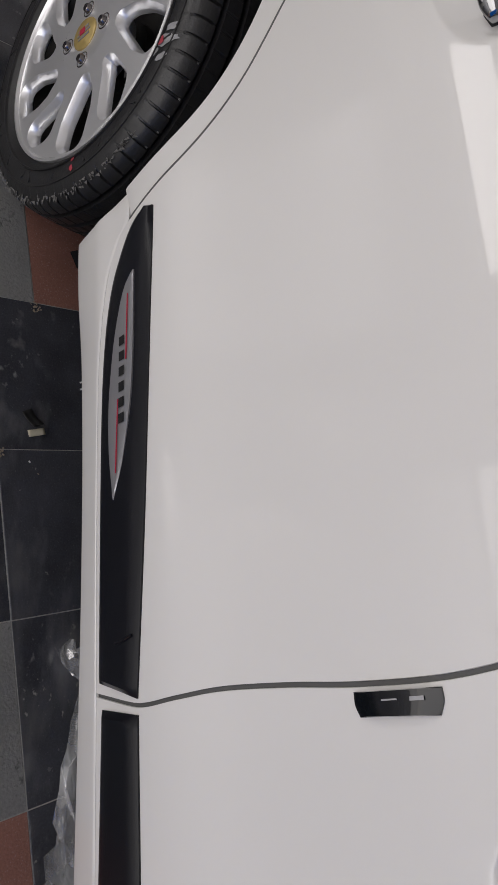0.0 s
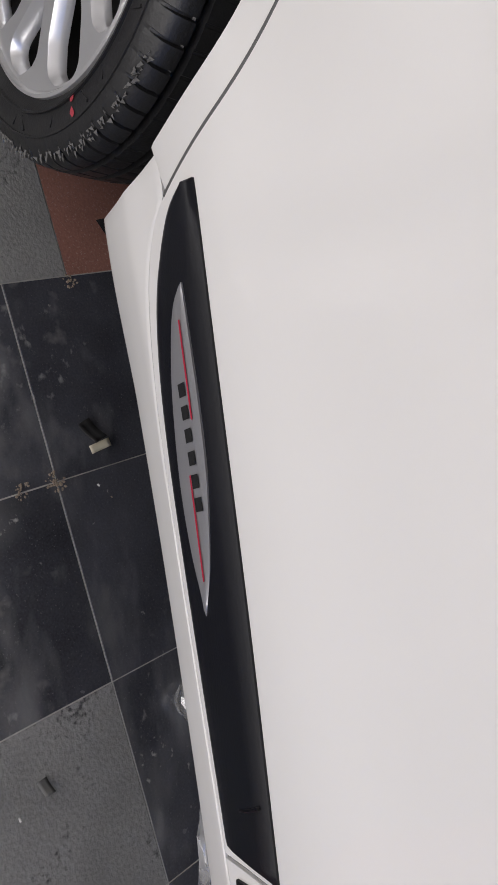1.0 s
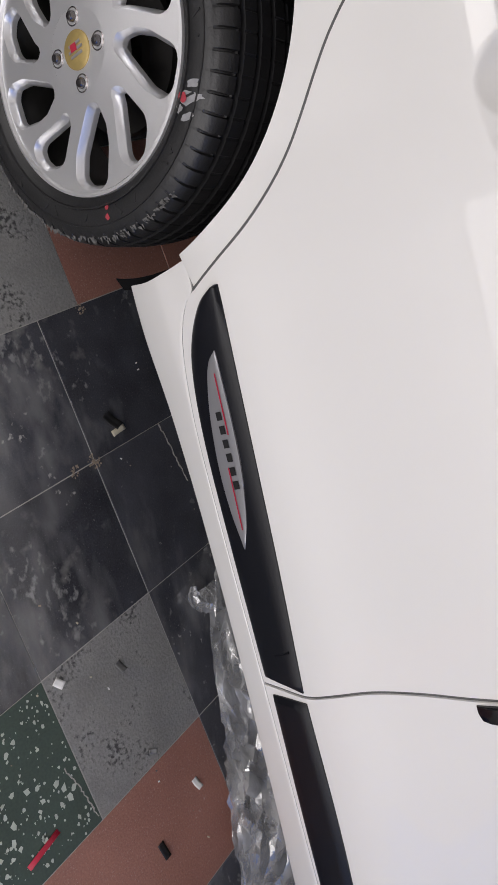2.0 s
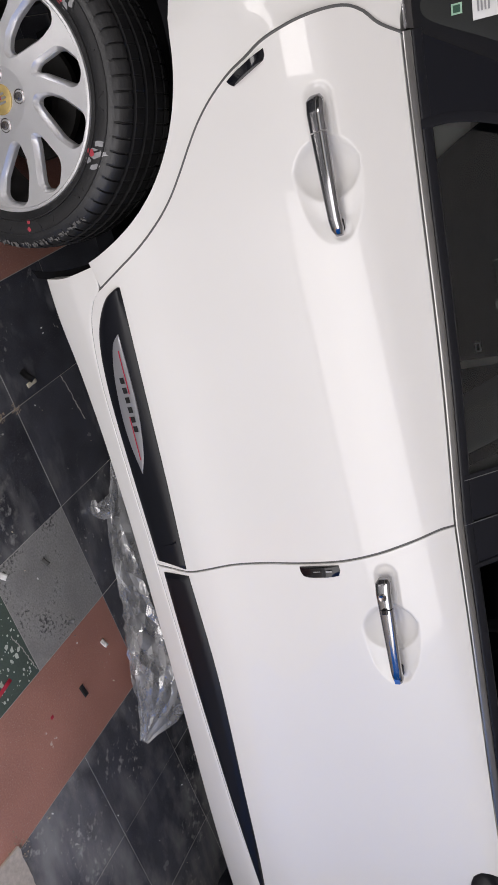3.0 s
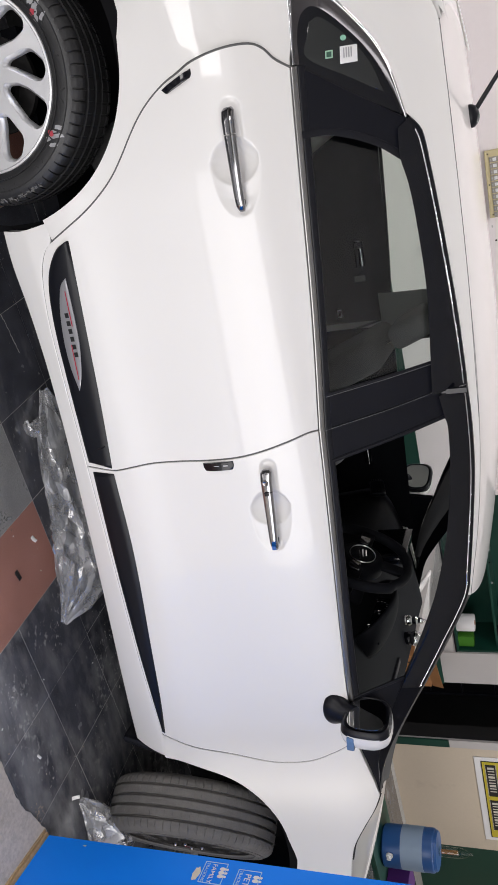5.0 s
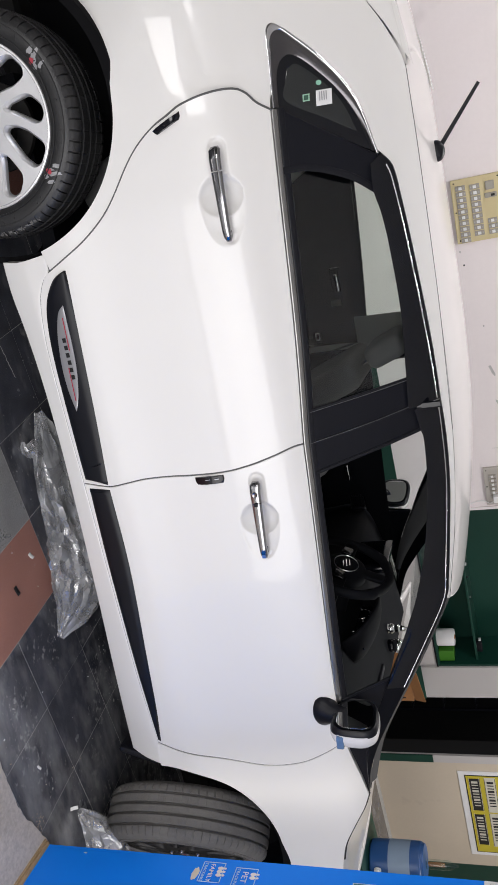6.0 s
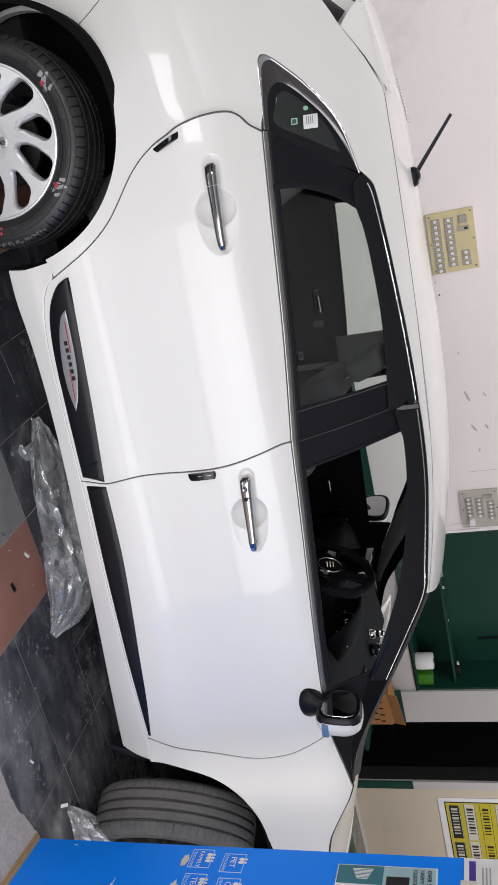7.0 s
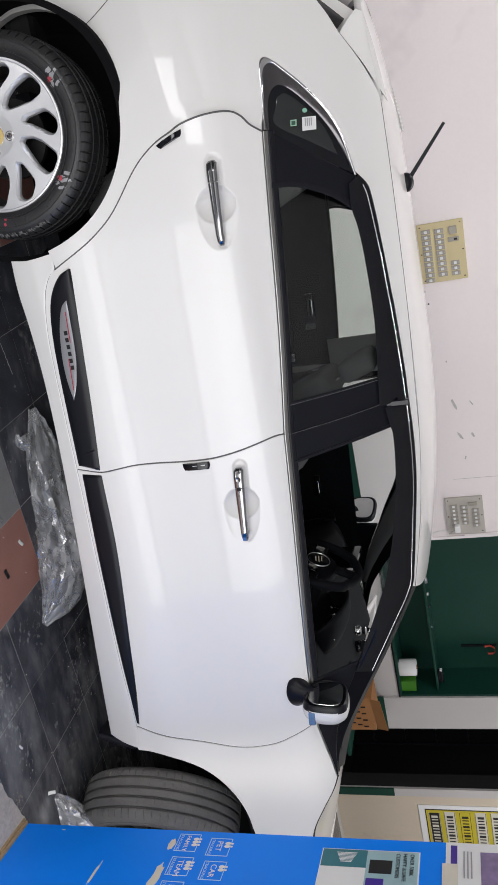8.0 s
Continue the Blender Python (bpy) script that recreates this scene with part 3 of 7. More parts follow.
left = crv([(0.362, 0.242), (0.371, 0.312), (0.364, 0.403)], 26)
sill = coons(crv([(0.362, 0.242), (0.46, 0.242), (0.56, 0.254), (0.66, 0.265), (0.78, 0.273), (0.966, 0.276), (1.2, 0.270), (1.415, 0.261), (1.806, 0.238), (2.111, 0.214)], 150),
             crv([(0.364, 0.403), (0.412, 0.406)] + SILL_T[1:] + SILL_TF[1:] + [(2.136, 0.329)], 150), left, crv([(2.111, 0.203), (2.128, 0.262), (2.136, 0.329)], 26))
skin("sill", sill, PAINT, BOTH, thick=0.06, gap=0.0008,
     extra=lambda x, z: -0.007 * np.clip((0.58 - x) / 0.2, 0, 1) * np.clip((0.34 - z) / 0.10, 0, 1))

band("sill_joint", crv(SILL_T[3:] + SILL_TF[1:], 120), 0.0030, mat("pale_joint_sealer", (0.42, 0.42, 0.41), 0.6, var=0.1), BOTH, 0.0015, thick=0.002)
for c in (DOOR_R, SILL_T[:4], GAP_B, GAP_F, HOOD[:5], [(0.364, 0.402), (0.414, 0.407)]):
    band("joint_seal", crv(c, 70), (0.0030 if c == DOOR_R else 0.0036) if c[0] == DOOR_R[0] else 0.0048 if c[0] != HOOD[0] else 0.0032, SEAL if c[0] != HOOD[0] else GAP, BOTH, -0.0005 if c == DOOR_R else 0.0022 if c[0] == DOOR_R[0] else (0.0035 if c[0] != HOOD[0] else 0.007), thick=0.002)

# roof, spoiler, tailgate, bonnet, screens and bumpers span the whole width
def across(name, xs_side, zs_side, xs_mid, zs_mid, material, label="", ns=37, power=2.0, bulge=0.0, solid=0.0, y_in=0.0, sym_flip=False):
    """A sheet from flank to flank between a side curve and a middle curve."""
    s = np.linspace(-1, 1, ns)
    w = 1 - np.abs(s) ** power
    xs = xs_side[:, None] * (1 - w) + xs_mid[:, None] * w
    zs = zs_side[:, None] * (1 - w) + zs_mid[:, None] * w
    y0 = side(xs_side, zs_side) + y_in
    ys = YC + (YC - y0)[:, None] * s[None]
    v = np.stack([xs, ys, zs], -1).reshape(-1, 3)
    f = grid_faces(len(xs_side), ns)
    if sym_flip:
        f = f[:, ::-1]
    ob = mesh_ob(name, v, f, material, CAR, label)
    if solid:
        md = ob.modifiers.new("thickness", "SOLIDIFY")
        md.thickness, md.offset = solid, -1
    return ob


xr = np.linspace(0.062, 1.677, 70)
zr = np.interp(xr, upper[:, 0], upper[:, 1])
xm = np.linspace(-0.02, 1.77, 70)
across("roof", xr, zr + 0.001, xm, crown(xm), PAINT, "white pressed steel roof", power=2.9, ns=61, y_in=0.004, sym_flip=True)
across("headlining", np.linspace(0.06, 1.64, 30), np.interp(np.linspace(0.06, 1.64, 30), upper[:, 0], upper[:, 1]) - 0.03, np.linspace(0.0, 1.74, 30), crown(np.linspace(0.0, 1.74, 30)) - 0.04, HEADLINE, y_in=0.05, power=2.9)
band("roof_ditch_strip", crv([(0.066, 1.438), (0.317, 1.444), (0.726, 1.446), (1.126, 1.438)], 60), 0.0011, SEAL, BOTH, -0.0008)
xs = np.linspace(0.054, -0.222, 14)
across("roof_spoiler", xs, np.linspace(1.440, 1.408, 14), np.linspace(-0.02, -0.36, 14), crown(np.linspace(-0.02, -0.36, 14)) - np.linspace(0, 0.012, 14), PAINT, "white roof spoiler", power=2.6, y_in=0.012, solid=0.022, ns=45)
def side_prism(name, prof, dy0, dy1, sgn, lift=0.0):
    """A block between two offsets from the flank, its outline given in length and height."""
    v, n = [], len(prof)
    for dy in (dy0, dy1):
        for x, z in prof:
            y = float(side(x, z)) + dy + (lift if z > 1.39 else 0.0)
            v.append((x, y if sgn > 0 else 2 * YC - y, z))
    f = [tuple(range(n)), tuple(range(2 * n - 1, n - 1, -1))] + [(i, n + i, n + (i + 1) % n, (i + 1) % n) for i in range(n)]
    mesh_ob(name, v, f if sgn > 0 else [q[::-1] for q in f], PAINT, CAR)


for sgn in (1, -1):
    prof = [(0.051, 1.452), (-0.030, 1.442), (-0.126, 1.428), (-0.216, 1.410), (-0.226, 1.392), (-0.189, 1.364), (-0.152, 1.340), (-0.061, 1.396)]
    side_prism("spoiler_end", prof, 0.006, 0.075, sgn, 0.006)
    side_prism("tailgate_frame", [(-0.08, 1.400), (-0.225, 1.395), (-0.470, 1.100), (-0.400, 1.090)], 0.080, 0.130, sgn)
t = np.linspace(0, 1, 16)
across("rear_screen", -0.16 - 0.26 * t, 1.325 - 0.23 * t, -0.33 - 0.27 * t, 1.40 - 0.30 * t, GLOSSB, "dark rear screen", y_in=0.03, sym_flip=True)
t = np.linspace(0, 1, 40)
across("tailgate", -0.45 - 0.20 * np.sin(t * 1.5), 1.085 - 0.52 * t, -0.60 - 0.16 * np.sin(t * 1.6), 1.10 - 0.52 * t, PAINT, "white tailgate", y_in=0.01, sym_flip=True, solid=0.02)
across("rear_bumper", -0.64 + 0.10 * t ** 2, 0.565 - 0.34 * t, -0.79 + 0.10 * t ** 2, 0.565 - 0.34 * t, PAINT, "white rear bumper", y_in=0.005, sym_flip=True, solid=0.02)
wx = crv([(1.686, 1.361), (1.818, 1.286), (1.950, 1.205), (2.052, 1.140), (2.158, 1.082), (2.305, 1.037)], 40)
across("windscreen", wx[:, 0], wx[:, 1] - 0.014, np.linspace(1.76, 2.39, 40), 1.372 - 0.365 * np.linspace(0, 1, 40) ** 0.95, CLEAR, "clear laminated windscreen", y_in=0.050, power=2.4, sym_flip=True)
for sgn in (1, -1):                      # black printed border of the windscreen
    v = []
    for d in (0.046, 0.072, 0.098, 0.124):
        yy = side(wx[:, 0], wx[:, 1] - 0.014) + d
        v.append(np.stack([wx[:, 0] + 0.5 * (d - 0.046), yy if sgn > 0 else 2 * YC - yy, wx[:, 1] - 0.010 + 0.10 * (d - 0.046)], 1))
    mesh_ob("screen_border", np.vstack(v), grid_faces(4, 40)[:, ::-1] if sgn > 0 else grid_faces(4, 40), PILLAR, CAR, "black windscreen border")
hx = crv(HOOD, 50)
hm = np.linspace(2.42, 3.30, 50)
hk = (hm - 2.42) / 0.88
across("bonnet", hx[:, 0], hx[:, 1] - 0.002, hm, 0.892 - 0.170 * hk + 0.06 * hk ** 2 - 0.05 * hk ** 4, PAINT, "white bonnet", y_in=0.006, power=5.0, sym_flip=True, ns=61, solid=0.015)
across("front_bumper", 3.18 + 0.07 * np.sin(t * 3.1), 0.715 - 0.50 * t, 3.31 + 0.07 * np.sin(t * 3.1), 0.74 - 0.52 * t, PAINT, "white front bumper", y_in=0.01, power=2.4, sym_flip=True, solid=0.02)
mesh_ob("radiator_grille", [(3.335, YC - 0.42, 0.60), (3.335, YC + 0.42, 0.60), (3.37, YC + 0.36, 0.44), (3.37, YC - 0.36, 0.44), (3.40, YC - 0.42, 0.60), (3.40, YC + 0.42, 0.60), (3.42, YC + 0.36, 0.44), (3.42, YC - 0.36, 0.44)],
        [(0, 1, 2, 3), (7, 6, 5, 4), (0, 4, 5, 1), (1, 5, 6, 2), (2, 6, 7, 3), (3, 7, 4, 0)], BLACK, CAR, "black grille")

# wheel housings and underside
for x0, s0 in ((HUB_R, 1), (HUB_F, -1)):
    for sgn in (1, -1):
        a = np.radians(np.linspace(-20, 200, 60))
        v, f = [], []
        rows = [(0.030, 0.358), (0.05, 0.380), (0.30, 0.383), (0.36, 0.34), (0.37, 0.02)]
        for ang in a:
            for dy, r in rows:
                k = r + (0.027 * max(math.sin(ang), 0) + 0.030 * max(-s0 * math.cos(ang), 0)) * (1 if r > 0.3 else 0)
                y = dy + float(side(x0, 0.5)) * 0.6
                v.append((x0 + k * math.cos(ang), y if sgn > 0 else 2 * YC - y, HUB_Z + k * math.sin(ang)))
        m = len(rows)
        for i in range(len(a) - 1):
            for j in range(m - 1):
                f.append((i * m + j, i * m + j + 1, (i + 1) * m + j + 1, (i + 1) * m + j))
        mesh_ob("wheel_housing", v, f, LINER, CAR)
bm = join_bm(box_bm((1.72, 1.50, 0.06), (1.25, YC, 0.245), 0.02), box_bm((0.5, 1.2, 0.10), (-0.42, YC, 0.30), 0.03), box_bm((1.15, 1.06, 0.12), (2.68, YC, 0.25), 0.03))
bm_ob("underbody", bm, GAP, CAR)
for sgn in (1, -1):
    y = 0.115 if sgn > 0 else 2 * YC - 0.115
    bm = box_bm((0.03, 0.13, 0.16), (2.165, y, 0.215), 0.012, m=None)
    bmesh.ops.rotate(bm, cent=(2.165, y, 0.29), matrix=Matrix.Rotation(radians(18), 3, "Y"), verts=bm.verts)
    bm_ob("mud_flap", bm, BLACK, CAR, "black rubber mud flap")

# ---- the car: side mouldings and badge ----
def moulding(name, lo, hi, parents, n=110, label="", proud=0.011):
    g = ruled(crv(lo, n), crv(hi, n), 9)
    w = np.array([0.35, 0.85, 1.0, 1.0, 0.97, 0.92, 0.84, 0.72, 0.25])[:, None] * np.ones((1, n))
    w[:, 0], w[:, -1] = 0.25, 0.25
    return skin(name, g, BLACK, parents, label, extra=lambda x, z: -proud * w, gap=0, thick=0.010, roll=0)


moulding("side_moulding", [(0.419, 0.457), (0.435, 0.421), (0.473, 0.388), (0.518, 0.367), (0.584, 0.354), (0.677, 0.347), (0.817, 0.345), (1.053, 0.345)],
         [(0.420, 0.462), (0.452, 0.461), (0.557, 0.455), (0.719, 0.446), (0.871, 0.437), (1.075, 0.421)], rear_doors, label="satin black side moulding with silver name badge")
moulding("side_moulding", [(1.084, 0.351), (1.361, 0.346), (1.678, 0.347), (1.907, 0.352), (2.026, 0.356)],
         [(1.093, 0.422), (1.367, 0.421), (1.679, 0.398), (1.881, 0.381), (2.031, 0.360)], front_doors, label="satin black side moulding tapering forwards")
trim_r = [o for o in bpy.data.objects if o.name.startswith("side_moulding") and o.parent in rear_doors]
for md, sgn in zip(trim_r, (1, -1)):
    pr = (md, md)
    g = ruled(crv([(1.009, 0.385), (1.007, 0.402), (1.002, 0.419)], 14), crv([(1.0125, 0.385), (1.0105, 0.402), (1.0055, 0.419)], 14), 3)
    if sgn > 0:
        skin("moulding_step", g.transpose(1, 0, 2), BLACK, pr, off=-0.0118, gap=0, both=False, thick=0.003)
lens_lo = [(0.514, 0.4185), (0.529, 0.400), (0.558, 0.386), (0.614, 0.371), (0.696, 0.361), (0.768, 0.362), (0.831, 0.371)]
lens_hi = [(0.514, 0.4195), (0.574, 0.418), (0.636, 0.416), (0.697, 0.411), (0.748, 0.401), (0.789, 0.390), (0.831, 0.372)]
badge = skin("name_badge", ruled(crv(lens_lo, 60), crv(lens_hi, 60), 7), BADGE, (rear_doors[0], rear_doors[0]), "brushed silver lens-shaped badge", off=-0.0135, gap=0, thick=0.004, both=False)[0]


def decal(name, quads, material, parent, off):
    """Thin printed marks on the flank; each is a patch of four (length, height) corners."""
    v, f = [], []
    for q in quads:
        g = ruled(crv(q[:2], 8), crv(q[2:], 8), 3)
        x, z = g[..., 0], g[..., 1]
        base = len(v)
        v += list(np.stack([x, side(x, z) + off, z], -1).reshape(-1, 3))
        f += [tuple(base + int(i) for i in q4) for q4 in grid_faces(3, 8)]
    return mesh_ob(name, v, f, material, parent)


def bar(x0, x1, z0, z1, h):
    return [(x0, z0 - h), (x1, z1 - h), (x0, z0 + h), (x1, z1 + h)]


decal("badge_stripe", [bar(0.5480, 0.6450, 0.4085, 0.4040, 0.0014)], RED, badge, -0.0146)
decal("badge_stripe", [bar(0.6960, 0.7980, 0.3850, 0.3800, 0.0014)], RED, badge, -0.0146)
for k in range(6):
    x0, zc = 0.607 + k * 0.0223, 0.3940 - k * 0.0003
    decal("badge_mark", [bar(x0, x0 + 0.0135, zc, zc, 0.0062)], INK, badge, -0.0146)

badge.location = (0, 0, 0.012)

# ---- the car: door handles and edge guards ----
def pull_handle(parent, x0, z0, drop, keyhole=False):
    """A chrome pull: a bowed bar, its cap split off behind, standing off the door at mid length."""
    L, ns, nr = 0.246, 40, 18
    pieces = {"door_handle": (0.262, 1.0), "handle_cap": (0.0, 0.252)}
    main = None
    for nm, (a, b) in pieces.items():
        v, f = [], []
        ts = np.linspace(a, b, ns)
        for t in ts:
            x, z = x0 + L * t, z0 - drop * t
            out = 0.007 + 0.017 * min(1.0, 7 * (t + 0.02), 7 * (1.02 - t)) ** 0.5
            end = min(1.0, 0.55 + 9 * (1.0 - t)) if nm == "door_handle" else min(1.0, 0.6 + 12 * t)
            hh = (0.0168 - 0.0058 * t) * end
            hd = 0.0095 * end
            y = float(side(x, z)) - out
            for k in range(nr):
                g = 2 * math.pi * k / nr
                c, s = math.cos(g), math.sin(g)
                c, s = math.copysign(abs(c) ** 0.7, c), math.copysign(abs(s) ** 0.7, s)
                v.append((x, y + hd * s, z + hh * c))
        for i in range(ns - 1):
            for k in range(nr):
                f.append((i * nr + k, i * nr + (k + 1) % nr, (i + 1) * nr + (k + 1) % nr, (i + 1) * nr + k))
        f += [tuple(range(nr))[::-1], tuple(range((ns - 1) * nr, ns * nr))]
        ob = mesh_ob(nm, v, f, HANDLE, parent, "polished chrome pull handle" if nm == "door_handle" else "chrome handle cap", angle=60)
        main = main or ob
    for xa, w in ((x0 + 0.02, 0.03), (x0 + L - 0.03, 0.022)):
        z = z0 - drop * (xa - x0) / L
        y = float(side(xa, z))
        bm_ob("handle_foot", box_bm((w, 0.03, 0.016), (xa + w / 2, y - 0.003, z - 0.004), 0.004), BLACK, parent)
    if keyhole:
        x, z = x0 + 0.034, z0 - 0.002
        y = float(side(x, z)) - 0.034
        v, f = lathe_data([(0.003, 0.0), (0.003, 0.0085), (-0.002, 0.0085), (-0.004, 0.007), (-0.003, 0.0055), (-0.003, 0.0)], 28)
        ob = mesh_ob("key_cylinder", v, f, DKCHROME, parent, "round key cylinder")
        ob.location = (x, y, z)
        ob = bm_ob("request_button", box_bm((0.011, 0.006, 0.012), (x0 + 0.066, y - 0.002, z0 - 0.003), 0.002), GLOSSB, parent)
    bm_ob("handle_film", box_bm((0.014, 0.004, 0.012), (x0 + L - 0.012, float(side(x0 + L - 0.02, z0 - drop)) - 0.0275, z0 - drop), 0.0015), mat("blue_protective_film", (0.03, 0.12, 0.42), 0.3), parent, "scrap of blue protective film") if keyhole else None


pull_handle(rear_doors[0], 0.184, 0.956, 0.004)
pull_handle(front_doors[0], 1.116, 0.889, 0.014, keyhole=True)


def guard(parent, lo, hi, label):
    g = ruled(crv(lo, 30), crv(hi, 30), 7)

    def ex(x, z):
        w = np.ones_like(x) * np.array([0.2, 0.8, 1, 1, 1, 0.8, 0.2])[:, None]
        w[:, 0], w[:, -1] = 0.2, 0.2
        return -0.011 * w
    ob = skin("edge_guard", g, GLOSSB, (parent, parent), label, extra=ex, gap=0, thick=0.012, both=False, roll=0)[0]
    return ob


gf = guard(front_doors[0], [(1.086, 0.704), (1.098, 0.7045), (1.109, 0.709)], [(1.087, 0.794), (1.099, 0.7945), (1.111, 0.790)], "glossy black door edge guard")
decal("guard_mark", [bar(1.0943, 1.0958, 0.7467, 0.7468, 0.008)], BADGE, gf, -0.0122)
decal("guard_mark", [bar(1.0935, 1.0972, 0.7746, 0.7745, 0.007)], BADGE, gf, -0.0122)
guard(rear_doors[0], [(0.111, 0.795), (0.118, 0.801), (0.123, 0.808)], [(0.078, 0.876), (0.090, 0.876), (0.098, 0.872)], "glossy black door edge guard")

# ---- the car: windows and pillars ----
def strip_pair(name, c, half, material, off, label="", parents=BOTH):
    return band(name, crv(c, 90), half, material, parents, off, label)


up = lambda pts, d: [(x, z + d) for x, z in pts]
strip_pair("belt_moulding", up(BELT_R, 0.0078), 0.0064, BELTCHROME, -0.004, "chrome belt line moulding", rear_doors)
strip_pair("belt_moulding", up(BELT_F[:4] + [(1.908, 0.996)], 0.0078), 0.0064, BELTCHROME, -0.004, "chrome belt line moulding", front_doors)
strip_pair("belt_rubber", up(BELT_R, 0.0225), 0.0075, BLACK, -0.001, "black weather strip", rear_doors)
strip_pair("belt_rubber", up(BELT_F[:4] + [(1.908, 0.996)], 0.0225), 0.0075, BLACK, -0.001, "black weather strip", front_doors)
q_edge = crv([(0.114, 1.103), (0.021, 1.107), (-0.047, 1.108), (-0.086, 1.113), (-0.097, 1.128)] + [(x - 0.001, z) for x, z in QUARTER[1:]], 110)
q_rim = crv([(0.114, 1.1075), (0.021, 1.1125), (-0.045, 1.117), (-0.073, 1.127)] + [(-0.076, 1.146), (-0.057, 1.167), (-0.001, 1.220), (0.069, 1.272), (0.130, 1.303), (0.191, 1.321), (0.278, 1.339)], 110)
q_trim = crv([(0.115, 1.117), (0.040, 1.122), (0.012, 1.130), (-0.004, 1.143), (-0.009, 1.160), (0.001, 1.180), (0.030, 1.210), (0.083, 1.253), (0.137, 1.285), (0.195, 1.309), (0.274, 1.333)], 110)
skin("quarter_moulding", ruled(q_rim, q_edge, 7), CHROME, BOTH, "bright chrome rim round the quarter window", off=-0.004, gap=0, thick=0.006, extra=lambda x, z: 0.0025 * np.abs(np.linspace(-1, 1, x.shape[0]))[:, None] ** 2 * np.ones_like(x))
skin("quarter_surround", ruled(q_trim, q_rim, 12), SMOKECHROME, BOTH, "smoked chrome surround of the quarter window", off=-0.001, gap=0, thick=0.006, extra=lambda x, z: (0.010 * np.linspace(1, 0, x.shape[0]) ** 1.6)[:, None] * np.ones_like(x))
# quarter window: black frame, with a pane set in
q_lo = crv([(-0.010, 1.135), (0.030, 1.121), (0.116, 1.113), (0.202, 1.230), (0.274, 1.336)], 60)
q_hi = crv([(-0.012, 1.140), (-0.014, 1.164), (0.022, 1.208), (0.078, 1.256), (0.133, 1.289), (0.192, 1.312), (0.272, 1.337)], 60)
qframe = skin("quarter_window", ruled(q_lo, q_hi, 12), GLOSSB, BOTH, "fixed dark quarter window", off=0.008, gap=0.0)
i_lo = crv([(0.022, 1.147), (0.052, 1.141), (0.102, 1.135), (0.160, 1.221), (0.209, 1.295)], 40)
i_hi = crv([(0.020, 1.151), (0.014, 1.172), (0.046, 1.209), (0.090, 1.246), (0.139, 1.274), (0.207, 1.297)], 40)
skin("quarter_pane", ruled(i_lo, i_hi, 10), mat("dark_quarter_glass", (0.010, 0.013, 0.013), 0.04, var=0.4, scale=14, coat=0.8), qframe, "dark glass with inspection stickers", off=0.0065, gap=0, thick=0.002)
decal("sticker", [bar(0.0890, 0.1290, 1.2300, 1.2268, 0.0195)], PAPER, qframe[0], 0.0050)
decal("sticker", [bar(0.0935, 0.1120, 1.1860, 1.1843, 0.0085)], mat("green_sticker", (0.35, 0.55, 0.42), 0.5, var=0.3, scale=120), qframe[0], 0.0050)
decal("sticker_mark", [bar(0.0966, 0.1089, 1.1858, 1.1845, 0.0056)], mat("dark_green_print", (0.03, 0.09, 0.06), 0.5, var=0.4, scale=300), qframe[0], 0.0042)
decal("sticker_mark", [bar(0.093, 0.116, 1.219 + 0.0055 * k, 1.2175 + 0.0055 * k, 0.0014) for k in range(4)], BADGE, qframe[0], 0.0044)
v, f = [(0.070, float(side(0.070, 1.220)) + 0.005, 1.220)], []
for k in range(20):
    a = 2 * math.pi * k / 20
    x, z = 0.070 + 0.0068 * math.cos(a), 1.220 + 0.0068 * math.sin(a)
    v.append((x, float(side(x, z)) + 0.005, z))
mesh_ob("sticker", v, [(0, 1 + k, 1 + (k + 1) % 20) for k in range(20)], mat("pale_green_dot", (0.25, 0.5, 0.38), 0.5), qframe[0])

c_lo = crv([(0.121, 1.121), (0.202, 1.232), (0.280, 1.342)], 40)
c_hi = crv(GLASS_R_BACK, 40)
skin("pillar_cover", ruled(c_lo, c_hi, 14), MATT, rear_doors, "matt black pillar cover", off=0.001, gap=0.0015)
band("glass_run", crv(GLASS_R_BACK, 50), 0.009, BLACK, rear_doors, -0.003, "black rubber glass run")
b_joint = crv([(1.041, 1.051), (1.026, 1.211), (1.006, 1.365)], 30)
skin("pillar_cover", ruled(crv([(0.947, 1.069), (0.937, 1.212), (0.925, 1.361)], 30), b_joint, 10).transpose(1, 0, 2), MATT, rear_doors, "matt black pillar cover", off=0.001, gap=0.002)
skin("pillar_cover", ruled(b_joint, crv([(1.136, 1.055), (1.114, 1.209), (1.090, 1.354)], 30), 10).transpose(1, 0, 2), MATT, front_doors, "matt black pillar cover", off=0.001, gap=0.002)
# pale grey lines painted for the highlight along the pillar covers' edges
EDGE = mat("painted_edge_glint", (0.16, 0.16, 0.165), 0.35, var=0.1)
band("edge_trim", b_joint + (0.0025, 0), 0.0008, EDGE, front_doors, -0.0012, thick=0.002)
band("edge_trim", crv([(0.950, 1.067), (0.940, 1.212), (0.928, 1.352)], 30), 0.0008, EDGE, rear_doors, -0.0045, thick=0.002)
band("joint_seal", b_joint, 0.012, GAP, BOTH, 0.012, thick=0.002)
band("glass_run", crv([(0.946, 1.067), (0.936, 1.212), (0.924, 1.359)], 30), 0.005, BLACK, rear_doors, -0.003, "black rubber glass run")
band("glass_run", crv([(1.136, 1.055), (1.114, 1.209), (1.091, 1.352)], 30), 0.005, BLACK, front_doors, -0.003, "black rubber glass run")
rear_glass = ruled(crv([(0.272, 1.104), (0.628, 1.080), (0.950, 1.058)], 60), crv(GLASS_R_TOP, 60), 24)
